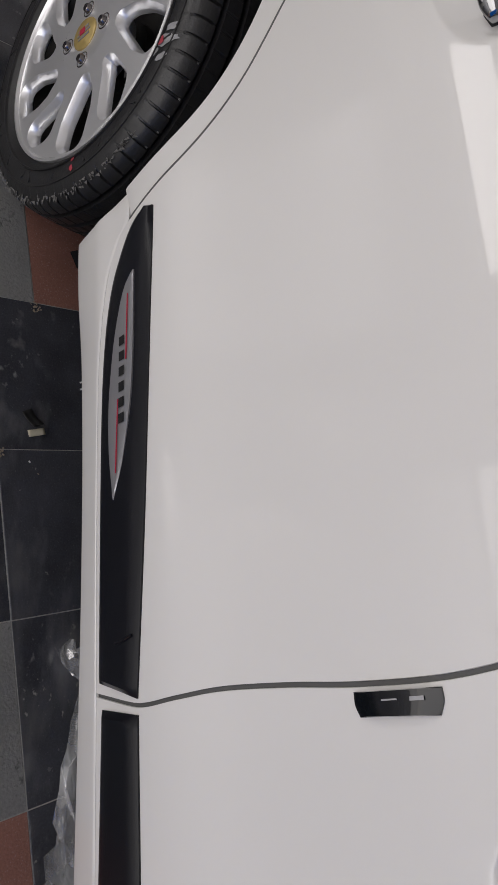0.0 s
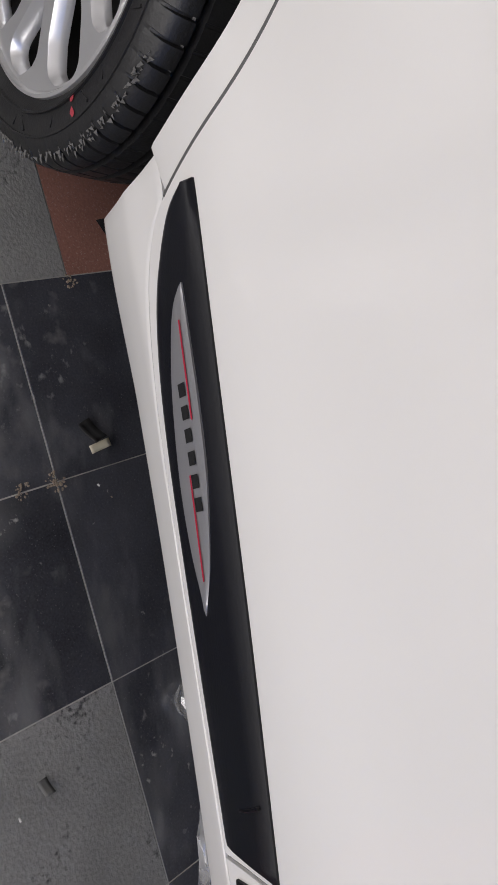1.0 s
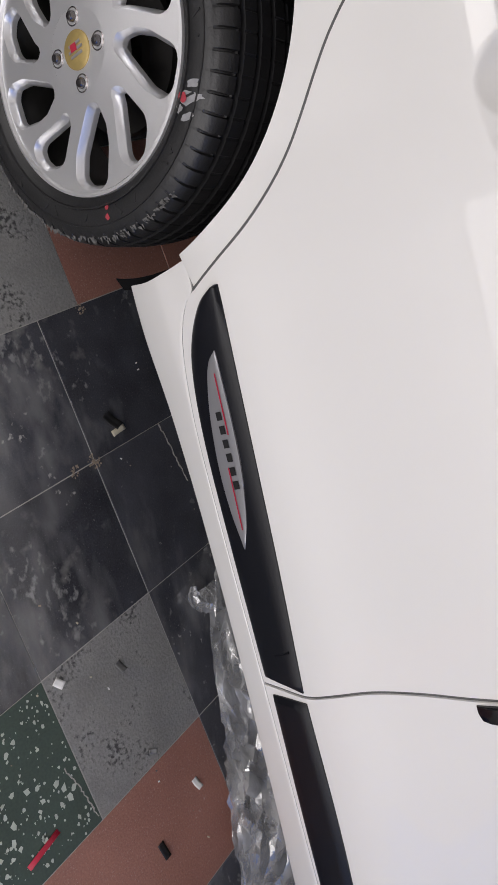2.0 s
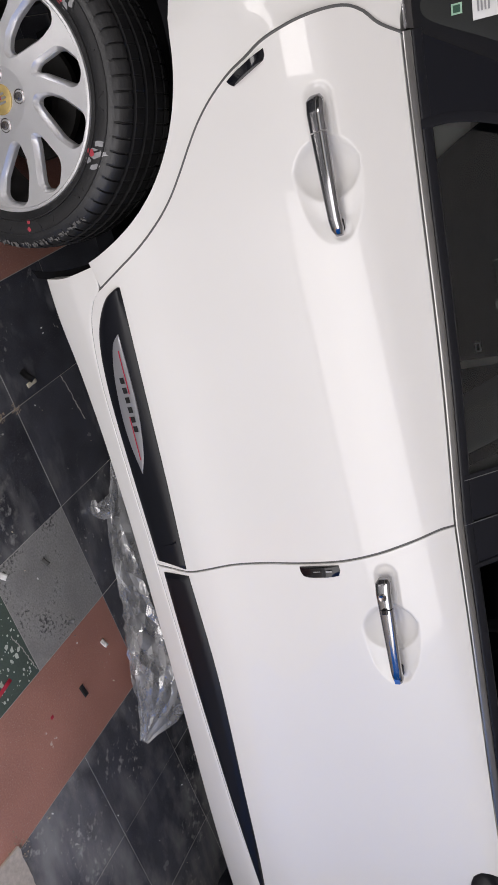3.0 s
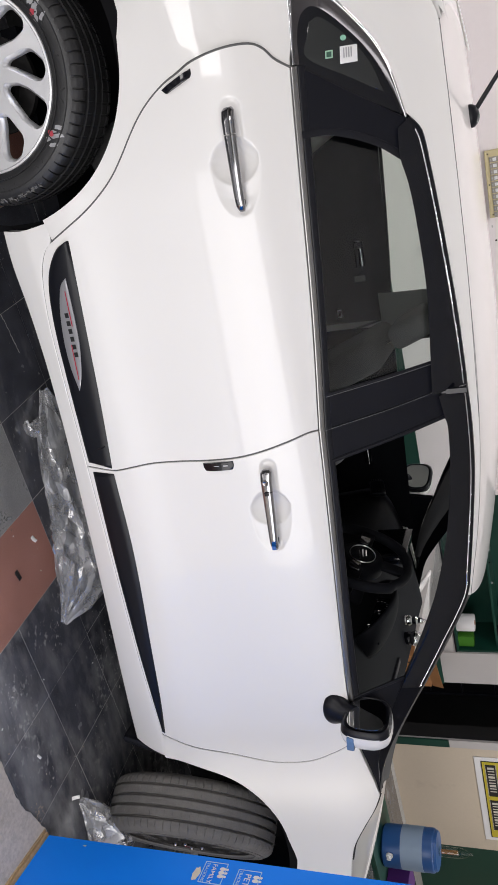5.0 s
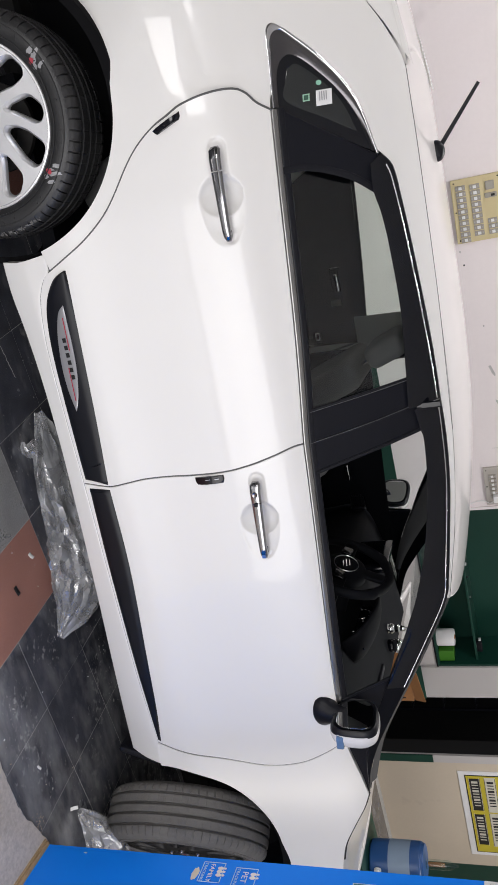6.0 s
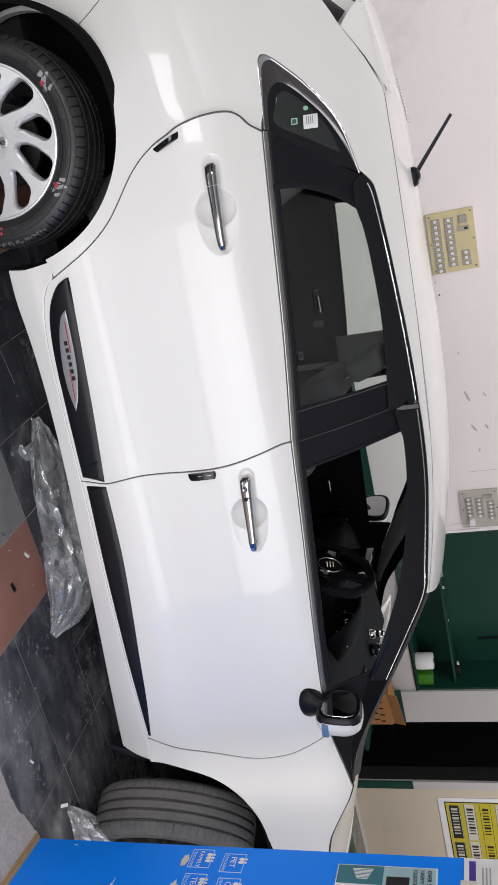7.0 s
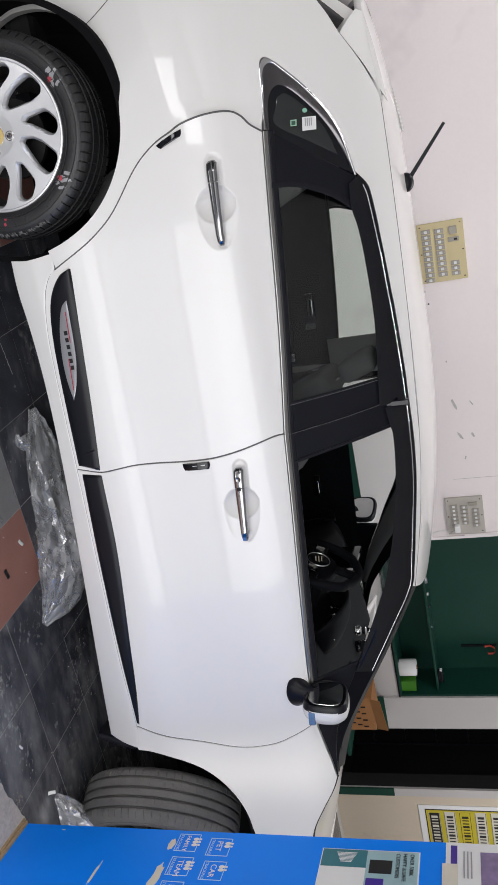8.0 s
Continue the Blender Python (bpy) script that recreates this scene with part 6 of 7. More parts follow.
carton = thing("carton", ROOM_M @ Matrix.Translation((4.64, BACK - 0.32, 0.351)) @ Matrix.Rotation(0.06, 4, "Z"), "open brown cardboard carton with slots on its flap", "carton")
bm_ob("carton_body", box_bm((0.34, 0.26, 0.24), (0, 0, 0.12), 0.004), CARTON, carton)
fl = box_bm((0.32, 0.004, 0.09), (0, 0, 0.045), 0.0)
bmesh.ops.transform(fl, matrix=Matrix.Translation((0.0, -0.128, 0.238)) @ Matrix.Rotation(radians(-5), 4, "Y") @ Matrix.Rotation(radians(18), 4, "X"), verts=fl.verts)
bm_ob("carton_flap", fl, CARTON, carton)
for i in range(3):
    for j in range(4):
        bm_ob("carton_slot", box_bm((0.012, 0.002, 0.038), (-0.12 + 0.07 * j + 0.02 * i, -0.1315, 0.06 + 0.05 * i)), BLACK, carton)

# poster of sample plates on the cream wall: figures become bars
post = thing("plate_poster", ROOM_M @ Matrix.Translation((6.098, BACK - 0.004, 0.757)) @ Matrix.Diagonal((0.91, 1, 0.95, 1)), "yellow framed poster with rows of sample plates on the cream wall", "poster")
YELLOW = mat("yellow_print", (0.55, 0.46, 0.035), 0.5, var=0.08, scale=10)
PALE = mat("pale_plate_print", (0.62, 0.60, 0.52), 0.5, var=0.06)
bm_ob("sheet", box_bm((1.25, 0.006, 1.05), (0.625, 0, 0.525), 0.002), PAPER, post)
bm_ob("border", box_bm((1.15, 0.002, 0.95), (0.625, -0.005, 0.535)), INK, post)
bm_ob("ground_colour", box_bm((1.13, 0.002, 0.93), (0.625, -0.0068, 0.535)), YELLOW, post)
rngp = random.Random(3)
for r in range(2):
    for c in range(6):
        z0, u0 = 0.085 + 0.145 * c, 0.075 + 0.52 * r
        pl = bm_ob("sample_plate", box_bm((0.50 if c else 0.46, 0.002, 0.105), (u0 + 0.25, -0.0085, z0 + 0.06), 0.0), (INK if c == 0 else (YELLOW if c == 2 else PALE)), post)
        ink = PALE if c == 0 else INK
        for i in range(9):
            bm_ob("plate_bar", box_bm((0.014 if i % 3 else 0.03, 0.001, 0.06), (u0 + 0.07 + 0.042 * i, -0.010, z0 + 0.06)), ink, pl)
        bm_ob("plate_edge", join_bm(box_bm((0.49, 0.001, 0.004), (u0 + 0.25, -0.010, z0 + 0.011)), box_bm((0.49, 0.001, 0.004), (u0 + 0.25, -0.010, z0 + 0.108))), ink, pl)

# ---- switchboards ----
def switchboard(u, z, w, h, sheet, columns, label, cable=False):
    """A plastic sheet with columns of rocker switches and sockets; columns: (place along, lowest, count)."""
    sb = thing("switchboard", ROOM_M @ Matrix.Translation((u, BACK - 0.012, z)), label, "switchboard", "switchboards on the wall")
    bm_ob("cover_sheet", box_bm((w, 0.022, h), (w / 2, 0, h / 2), 0.003), sheet, sb)
    for a, lo, count, step, long in columns:
        for k in range(count):
            x, zz = a + step * k, lo
            sw1 = bm_ob("switch", box_bm((step * 0.86, 0.008, long), (x, -0.014, zz + long / 2), 0.002), SWITCH, sb)
            bm_ob("rocker", box_bm((step * 0.5, 0.010, long * 0.34), (x, -0.0185, zz + long * 0.5), 0.002), WHITE, sw1)
            for dz in (0.13, 0.87):
                bm_ob("screw", box_bm((0.008, 0.004, 0.008), (x, -0.0185, zz + long * dz), 0.001), BADGE, sw1)
    for du, dz in ((0.02, 0.02), (w - 0.02, 0.02), (0.02, h - 0.02), (w - 0.02, h - 0.02), (w / 2, h - 0.015), (w / 2, 0.015)):
        bm_ob("fixing_screw", box_bm((0.009, 0.004, 0.009), (du, -0.0125, dz), 0.002), STEEL, sb)
    return sb


s1 = switchboard(0.896, 1.364, 0.398, 0.302, IVORY, [(0.053, 0.026, 10, 0.0362, 0.060), (0.058, 0.112, 9, 0.0362, 0.060), (0.282, 0.200, 3, 0.035, 0.056)], "cream plastic switchboard with rows of old switches on the wall")
bm_ob("fuse_holder", box_bm((0.052, 0.018, 0.052), (0.065, -0.016, 0.232), 0.004), SWITCH, s1)
bm_ob("indicator", box_bm((0.030, 0.016, 0.072), (0.125, -0.016, 0.232), 0.003), SWITCH, s1)
bm_ob("indicator_slot", box_bm((0.014, 0.006, 0.022), (0.125, -0.0245, 0.245), 0.001), INK, s1)
s2 = switchboard(2.949, 1.333, 0.313, 0.276, GREYP, [(0.070, 0.032, 6, 0.034, 0.054), (0.080, 0.108, 5, 0.034, 0.054), (0.112, 0.190, 5, 0.032, 0.054)], "grey plastic switchboard with a white charger plugged in")
bm_ob("indicator", box_bm((0.028, 0.016, 0.068), (0.055, -0.016, 0.20), 0.003), SWITCH, s2)
bm_ob("charger", box_bm((0.055, 0.05, 0.042), (0.250, -0.032, 0.072), 0.006), PAPER, s2, "white charger plug")
cable = thing("charger_cable", Matrix.Identity(4), "white charger cable hanging along the wall", "cable")
path = crv([(3.20, 1.395, -0.055), (3.225, 1.372, -0.05), (3.24, 1.345, -0.03), (3.225, 1.31, -0.02), (3.235, 1.25, -0.015), (3.26, 1.16, -0.012), (3.27, 0.95, -0.012)], 50)
v, f = [], []
for i, (u, z, d) in enumerate(path):
    for k in range(8):
        a = 2 * math.pi * k / 8
        p = room(u + 0.0035 * math.cos(a), BACK + d + 0.0035 * math.sin(a), z)
        v.append(p)
f = [(i * 8 + k, i * 8 + (k + 1) % 8, (i + 1) * 8 + (k + 1) % 8, (i + 1) * 8 + k) for i in range(49) for k in range(8)]
mesh_ob("cable_run", v, f, PAPER, cable)
slab("cable_trunking", 3.268, 3.290, BACK - 0.018, BACK - 0.001, 1.45, 2.30, WALLW, "white plastic cable trunking")
# scuffs and tape marks on the white wall
SCUFF = mat("grey_wall_scuff", (0.52, 0.50, 0.49), 0.9, var=0.3, scale=40)
for k, (u, z, w, h, r, mt) in enumerate(((2.20, 1.48, 0.10, 0.022, 0.35, SCUFF), (2.45, 1.50, 0.075, 0.02, 0.55, SCUFF), (2.45, 1.59, 0.05, 0.018, 0.4, SCUFF), (2.20, 1.60, 0.05, 0.012, 0.5, SCUFF), (2.63, 1.52, 0.035, 0.012, -0.3, SCUFF), (1.35, 1.37, 0.016, 0.012, 0, SCUFF), (1.44, 1.385, 0.012, 0.012, 0, INK), (1.87, 1.46, 0.016, 0.012, 0.2, SCUFF), (2.80, 1.62, 0.004, 0.44, 0.0, SCUFF))):
    vv, ff = [(0, 0, 0)], []
    for i in range(14):
        a = 2 * math.pi * i / 14
        q = 1 - 0.25 * rngp.random() if mt is SCUFF else 1
        c, s = math.cos(a), math.sin(a)
        e = 0.35 if h > 0.3 else 0.8
        x, y = w / 2 * math.copysign(abs(c) ** e, c) * q, h / 2 * math.copysign(abs(s) ** e, s) * q
        vv.append((x * math.cos(r) - y * math.sin(r), 0, x * math.sin(r) + y * math.cos(r)))
    ff = [(0, 1 + i, 1 + (i + 1) % 14) for i in range(14)]
    ob = mesh_ob("wall_mark", vv, ff, mt, None, smooth=False)
    ob.matrix_world = ROOM_M @ Matrix.Translation((u, BACK - 0.003 - 0.0005 * (k % 3), z))
    tagged(ob, "grey scuff on the white wall", "wall mark", "marks on the wall", "structure")

# blue drum on a bench behind the bonnet
bench2 = thing("bench", ROOM_M @ Matrix.Translation((5.45, 1.72, 0)), "plain dark bench behind the car", "bench")
bm_ob("bench_top", box_bm((1.0, 0.5, 0.04), (0, 0, 0.24), 0.005), GREEN, bench2)
for dx in (-0.45, 0.45):
    for dy in (-0.2, 0.2):
        bm_ob("leg", box_bm((0.04, 0.04, 0.22), (dx, dy, 0.11)), BLACK, bench2)
drum = thing("blue_drum", ROOM_M @ Matrix.Translation((5.42, 1.72, 0.261)) @ Matrix.Diagonal((0.78, 0.78, 0.92, 1)), "blue plastic drum with pale label and clear lamp tube", "drum")
lathe("drum_body", [(0.0, 0.0), (0.0, 0.165), (0.015, 0.188), (0.05, 0.192), (0.395, 0.192), (0.405, 0.186), (0.408, 0.180), (0.422, 0.176), (0.430, 0.168), (0.430, 0.10), (0.435, 0.0)], DRUM, drum, n=48, axis="Z")
lathe("drum_label", [(0.155, 0.1925), (0.155, 0.1945), (0.325, 0.1945), (0.325, 0.1925)], DRUMLABEL, drum, "pale blue label band", n=48, axis="Z")
tap = lathe("drum_tap", [(0.0, 0.0), (-0.01, 0.028), (-0.03, 0.028), (-0.032, 0.018), (-0.06, 0.018), (-0.06, 0.0)], WHITE, drum, "white round tap", n=20)
tap.location = (-0.10, -0.155, 0.075)
lathe("lamp_tube", [(0.435, 0.0), (0.435, 0.045), (0.60, 0.045), (0.645, 0.030), (0.665, 0.010), (0.69, 0.010), (0.69, 0.0)], CLEAR, drum, "clear glass lamp tube", n=32, axis="Z")
bm_ob("lamp_core", box_bm((0.045, 0.02, 0.13), (0, 0, 0.515), 0.004), CARTON, drum, "dark printed core inside the tube")
pb = thing("purple_box", ROOM_M @ Matrix.Translation((5.76, 1.66, 0.261)), "purple and white printed box beside the drum", "box")
bm_ob("box_body", box_bm((0.22, 0.2, 0.16), (0, 0, 0.08), 0.003), PURPLE, pb)
bm_ob("box_mark", join_bm(*[box_bm((0.02, 0.002, 0.05), (-0.07 + 0.035 * k, -0.101, 0.09)) for k in range(5)]), WHITE, pb)

# ---- blue standing panel ----
PX, PY = 2.228, -0.293
panel = thing("display_panel", Matrix.Translation((PX, PY, 0)), "tall blue printed display panel on a plywood base strip", "display panel")


def pn(y, z, d=0.0):
    return (d, y - PY, z)


def panel_sheet(name, y0, y1, z0, z1, d0, d1, material, parent, label="", slant=0.0):
    """A flat piece on the panel between two heights; y runs towards the camera's side as it falls."""
    c = [(y0 + slant * z0, z0), (y1 + slant * z0 * 0.0, z0), (y1, z1), (y0 + slant * z1, z1)]
    vv = [pn(y, z, d) for d in (d0, d1) for y, z in c]
    ff = [(0, 3, 2, 1), (4, 5, 6, 7), (0, 1, 5, 4), (1, 2, 6, 5), (2, 3, 7, 6), (3, 0, 4, 7)]
    return mesh_ob(name, vv, [q[::-1] for q in ff], material, parent, label, smooth=False)


panel_sheet("panel_board", PY, -1.60, 0.022, 1.95, 0.0, 0.05, BLUE, panel, "blue glossy printed face")
bm = join_bm(box_bm((0.075, 1.33, 0.011), (0.020, -0.66, 0.0055), 0.002), box_bm((0.066, 1.325, 0.009), (0.022, -0.66, 0.0160), 0.002))
bm_ob("plywood_base", bm, WOOD, panel, "raw plywood base strip")
LIGHTB = mat("pale_blue_print", (0.45, 0.66, 0.86), 0.45, var=0.05)
TEAL = mat("teal_print", (0.04, 0.18, 0.22), 0.45, var=0.12, scale=14)
SKYP = mat("light_teal_photo_print", (0.35, 0.52, 0.56), 0.45, var=0.2, scale=9)
VIOLET = mat("violet_print", (0.06, 0.025, 0.30), 0.4, var=0.1)
CREAMT = mat("torn_backing_paper", (0.68, 0.64, 0.55), 0.8, var=0.1, scale=30)
MULTI = mat("mixed_photo_print", (0.22, 0.16, 0.30), 0.4, var=0.6, scale=28)


def text_on(words, y, z, size, material, parent, d=-0.0022):
    """Words set in Blender's own font, flat on the panel, read from the camera's side."""
    cu = bpy.data.curves.new("words", "FONT")
    cu.body, cu.size, cu.extrude = words, size, 0.0003
    tmp = bpy.data.objects.new("words", cu)
    me = bpy.data.meshes.new_from_object(tmp)
    bpy.data.objects.remove(tmp)
    m = Matrix(((0, 0, -1, d), (-1, 0, 0, y - PY), (0, 1, 0, z), (0, 0, 0, 1)))
    me.transform(m)
    me.materials.clear()
    me.materials.append(material)
    ob = new("printed_words", me)
    ob.parent = parent
    return ob


def rounded_frame(y0, y1, z0, z1, w, material, parent):
    bm = join_bm(box_bm((0.001, y0 - y1, w), (-0.0012, (y0 + y1) / 2 - PY, z0)), box_bm((0.001, y0 - y1, w), (-0.0012, (y0 + y1) / 2 - PY, z1)),
                 box_bm((0.001, w, z1 - z0), (-0.0012, y0 - PY, (z0 + z1) / 2)), box_bm((0.001, w, z1 - z0), (-0.0012, y1 - PY, (z0 + z1) / 2)))
    return bm_ob("icon_frame", bm, material, parent)


def icon(y, z, words, n, seed):
    """A framed tracking sign: word, the second word below it and a plain cluster for its picture."""
    rounded_frame(y, y - 0.072, z, z + 0.070, 0.0022, LIGHTB, panel)
    text_on("TRACKING", y - 0.004, z + 0.006, 0.0135, LIGHTB, panel)
    text_on(words, y - (0.006 if len(words) > 4 else 0.012), z + 0.026, 0.0205 if len(words) > 4 else 0.026, WHITE, panel)
    parts = []
    for k in range(n):
        bm = bmesh.new()
        bmesh.ops.create_circle(bm, cap_ends=True, segments=12, radius=0.0065)
        bmesh.ops.transform(bm, matrix=Matrix(((0, 0, -1, -0.0020), (-1, 0, 0, y - 0.020 - 0.0125 * k - PY), (0, 1.5, 0, z + 0.060), (0, 0, 0, 1))), verts=bm.verts)
        parts.append(bm)
        bm = bmesh.new()
        bmesh.ops.create_circle(bm, cap_ends=True, segments=12, radius=0.0042)
        bmesh.ops.transform(bm, matrix=Matrix(((0, 0, -1, -0.0020), (-1, 0, 0, y - 0.020 - 0.0125 * k - PY), (0, 1, 0, z + 0.075), (0, 0, 0, 1))), verts=bm.verts)
        parts.append(bm)
    bm_ob("icon_picture", join_bm(*parts), WHITE, panel)


icon(-0.310, 0.594, "FAMILY", 3, 1)
icon(-0.322, 0.703, "PET", 2, 2)
icon(-0.408, 0.601, "TEAM", 3, 3)
icon(-0.418, 0.711, "CAR", 2, 4)
icon(-0.505, 0.603, "BIKE", 2, 5)
rngb = random.Random(12)
for (ya, yb, za, zb) in ((-0.325, -0.388, 0.566, 0.590), (-0.430, -0.56, 0.556, 0.592), (-0.435, -0.55, 0.366, 0.376), (-0.312, -0.318, 0.165, 0.18)):
    vv, ff = [pn((ya + yb) / 2, (za + zb) / 2, -0.0012)], []
    for i in range(16):
        a = 2 * math.pi * i / 16
        q = 1 - 0.35 * rngb.random()
        vv.append(pn((ya + yb) / 2 + (ya - yb) / 2 * math.cos(a) * q, (za + zb) / 2 + (zb - za) / 2 * math.sin(a) * q + 0.08 * (ya - yb) / 2 * math.cos(a), -0.0012))
    mesh_ob("torn_patch", vv, [(0, 1 + (i + 1) % 16, 1 + i) for i in range(16)], CREAMT, panel, "torn bare patch in the print", smooth=False)
card = panel_sheet("advert_card", -0.340, -0.62, 1.064, 1.352, -0.002, 0.0, PAPER, panel, "white and teal printed advert card")
panel_sheet("card_band", -0.343, -0.410, 1.067, 1.200, -0.003, -0.002, TEAL, card)
panel_sheet("card_photo", -0.343, -0.48, 1.200, 1.348, -0.003, -0.002, SKYP, card)
panel_sheet("card_device", -0.380, -0.430, 1.210, 1.275, -0.0042, -0.003, INK, card)
panel_sheet("card_block", -0.450, -0.62, 1.205, 1.255, -0.0042, -0.003, VIOLET, card)
for k, wd in enumerate(("OVER 500K", "HAPPY & SAFE", "CUSTOMERS")):
    text_on(wd, -0.352, 1.325 - 0.020 * k, 0.0165, INK, card, -0.0046)
bm_ob("small_print", join_bm(*[box_bm((0.0008, 0.002, 0.060 - 0.004 * k), (-0.0036, -0.356 - 0.005 * k - PY, 1.14)) for k in range(8)]), WHITE, card)
poster = panel_sheet("white_poster", -0.296, -0.85, 1.424, 1.93, -0.003, 0.0, PAPER, panel, "white printed poster with a card picture")
panel_sheet("poster_tab", -0.308, -0.41, 1.438, 1.456, -0.004, -0.003, VIOLET, poster)
panel_sheet("poster_photo", -0.330, -0.60, 1.520, 1.68, -0.004, -0.003, MULTI, poster)
panel_sheet("poster_slip", -0.380, -0.48, 1.415, 1.458, -0.005, -0.004, CREAMT, poster)
bm_ob("small_print", join_bm(*[box_bm((0.0008, 0.10, 0.004), (-0.0042, -0.38 - PY, 1.475 + 0.010 * k)) for k in range(3)]), BADGE, poster)

# ---- plastic bags ----
def crumple(name, spine, radii, height, label, seed, n=36, nr=38):
    """A crumpled clear bag: a long flattened tube of creased film, resting on the floor."""
    rg = random.Random(seed)
    c = crv(spine, n)
    w = crv([(i, r) for i, r in enumerate(radii)], n)[:, 1]
    hh = crv([(i, h) for i, h in enumerate(height)], n)[:, 1]
    v, f = [], []
    t = np.gradient(c, axis=0)
    nr_ = np.stack([-t[:, 1], t[:, 0]], 1) / np.linalg.norm(t, axis=1, keepdims=True)
    for i in range(n):
        for k in range(nr):
            a = 2 * math.pi * (k + 0.5 * (rg.random() - 0.5)) / nr
            ca, sa = math.cos(a), math.sin(a)
            L = c[i, 0] + c[i, 1]
            p = Vector((L * 3.5 + seed, ca * 1.8 + L * 2, sa * 1.8))
            q = Vector((L * 6 + seed, ca * 5.0 + L * 4, sa * 5.0 + 3))
            s = 1.10 - 0.72 * min(abs(noise.noise(p)) + 0.6 * abs(noise.noise(q)) + 0.10 * rg.random(), 1.1)
            off = w[i] * ca * s
            z = hh[i] * (0.5 + 0.5 * sa) * (0.25 + 0.85 * s) + 0.003
            step = 0.35 * (rg.random() - 0.5)
            v.append((c[i, 0] + nr_[i, 0] * off + t[i, 0] * step, c[i, 1] + nr_[i, 1] * off + t[i, 1] * step, max(z, 0.003)))
    for i in range(n - 1):
        for k in range(nr):
            a, b, d, e = i * nr + k, i * nr + (k + 1) % nr, (i + 1) * nr + (k + 1) % nr, (i + 1) * nr + k
            f += [(a, b, d), (a, d, e)] if (i + k) % 2 else [(a, b, e), (b, d, e)]
    ob = mesh_ob(name, v, f, FILM, None, angle=42)
    return tagged(ob, label, "plastic bag", "plastic bags on the floor")


crumple("plastic_bag", [(0.89, 0.31), (1.00, 0.30), (1.18, 0.275), (1.35, 0.26), (1.48, 0.225), (1.59, 0.17), (1.67, 0.085)], [0.02, 0.10, 0.145, 0.155, 0.165, 0.14, 0.02], [0.03, 0.06, 0.08, 0.10, 0.12, 0.10, 0.015], "long crumpled clear plastic bag lying under the car's sill", 3)
crumple("plastic_bag", [(0.960, 0.185), (0.985, 0.178), (1.00, 0.215), (0.975, 0.26)], [0.008, 0.03, 0.034, 0.012], [0.015, 0.03, 0.03, 0.01], "small twisted loop of clear plastic film on the floor", 9, n=26, nr=14)
crumple("plastic_bag", [(2.275, -0.09), (2.34, -0.08), (2.42, -0.08), (2.51, -0.08), (2.59, -0.09)], [0.015, 0.055, 0.095, 0.11, 0.05], [0.02, 0.09, 0.13, 0.13, 0.05], "crumpled clear plastic bag lying beside the front wheel", 21, n=26, nr=20)
bm = box_bm((0.028, 0.020, 0.002), (0, 0, 0.001))
slip = bm_ob("paper_slip", bm, PAPER, None)
slip.matrix_world = Matrix.Translation((1.165, 0.23, 0.078)) @ Matrix.Rotation(0.3, 4, "X")
tagged(slip, "small white paper slip lying on the plastic bag", "paper slip")

# ---- litter on the floor ----
def scrap(name, x, y, size, material, label, turn=0.0, lift=0.0, curl=0.0):
    """A bent scrap of tape, card or plastic on the floor."""
    sx, sy = size[0] * 0.7, size[1] * 0.7
    vv, ff = [], []
    nx, ny = 7, 4
    for i in range(nx):
        for j in range(ny):
            a, b = i / (nx - 1) - 0.5, j / (ny - 1) - 0.5
            z = 0.0022 + lift * (a + 0.5) ** 2 + curl * (abs(b) * 2) ** 2 + 0.0008 * noise.noise(Vector((a * 4 + x * 9, b * 4, y * 9)))
            vv.append((sx * a, sy * b, max(z, 0.0012)))
    for i in range(nx - 1):
        for j in range(ny - 1):
            ff.append((i * ny + j, (i + 1) * ny + j, (i + 1) * ny + j + 1, i * ny + j + 1))
    ob = mesh_ob(name, vv, ff, material, None)
    md = ob.modifiers.new("thickness", "SOLIDIFY")
    md.thickness, md.offset = 0.0012, 0
    ob.matrix_world = Matrix.Translation((x, y, 0)) @ Matrix.Rotation(turn, 4, "Z")
    return tagged(ob, label, "litter", "litter on the floor")


CREAMB = mat("cream_card", (0.55, 0.50, 0.38), 0.7, var=0.15, scale=60)
GREYC = mat("grey_plastic_scrap", (0.12, 0.12, 0.12), 0.5, var=0.2, scale=60)
scrap("tape_scrap", 0.576, 0.090, (0.050, 0.030), INK, "curled black tape scrap on the tiles", 0.5, 0.016, 0.004)
scrap("card_scrap", 0.598, 0.104, (0.045, 0.018), CREAMB, "cream card scrap on the tiles", 1.9, 0.006)
scrap("foam_scrap", 1.006, -0.181, (0.024, 0.022), PAPER, "white foam scrap on the tiles", 0.7, 0.008)
scrap("plastic_scrap", 1.035, -0.044, (0.028, 0.020), GREYC, "grey plastic scrap on the tiles", 0.3, 0.01)
scrap("plastic_scrap", 1.219, -0.025, (0.018, 0.014), GREYC, "grey plastic scrap on the tiles", 1.3, 0.01)
scrap("foam_scrap", 1.334, 0.060, (0.030, 0.020), PAPER, "white foam scrap on the tiles", 0.25, 0.010)
scrap("tape_scrap", 1.406, -0.058, (0.050, 0.022), INK, "black tape scrap on the brown tiles", 0.25, 0.002)
scrap("tape_scrap", 1.252, -0.292, (0.013, 0.105), RED, "red tape strip on the terrazzo", 0.35, 0.003)
scrap("plastic_scrap", 1.401, -0.180, (0.012, 0.014), RED, "small red scrap on the brown tiles", 0.2)
scrap("foam_scrap", 1.987, -0.212, (0.022, 0.012), PAPER, "white foam scrap on the tiles", 0.2, 0.008)
scrap("foam_scrap", 2.245, -0.112, (0.034, 0.018), PAPER, "white foam scrap by the front wheel", 1.2, 0.016)
rngl = random.Random(21)
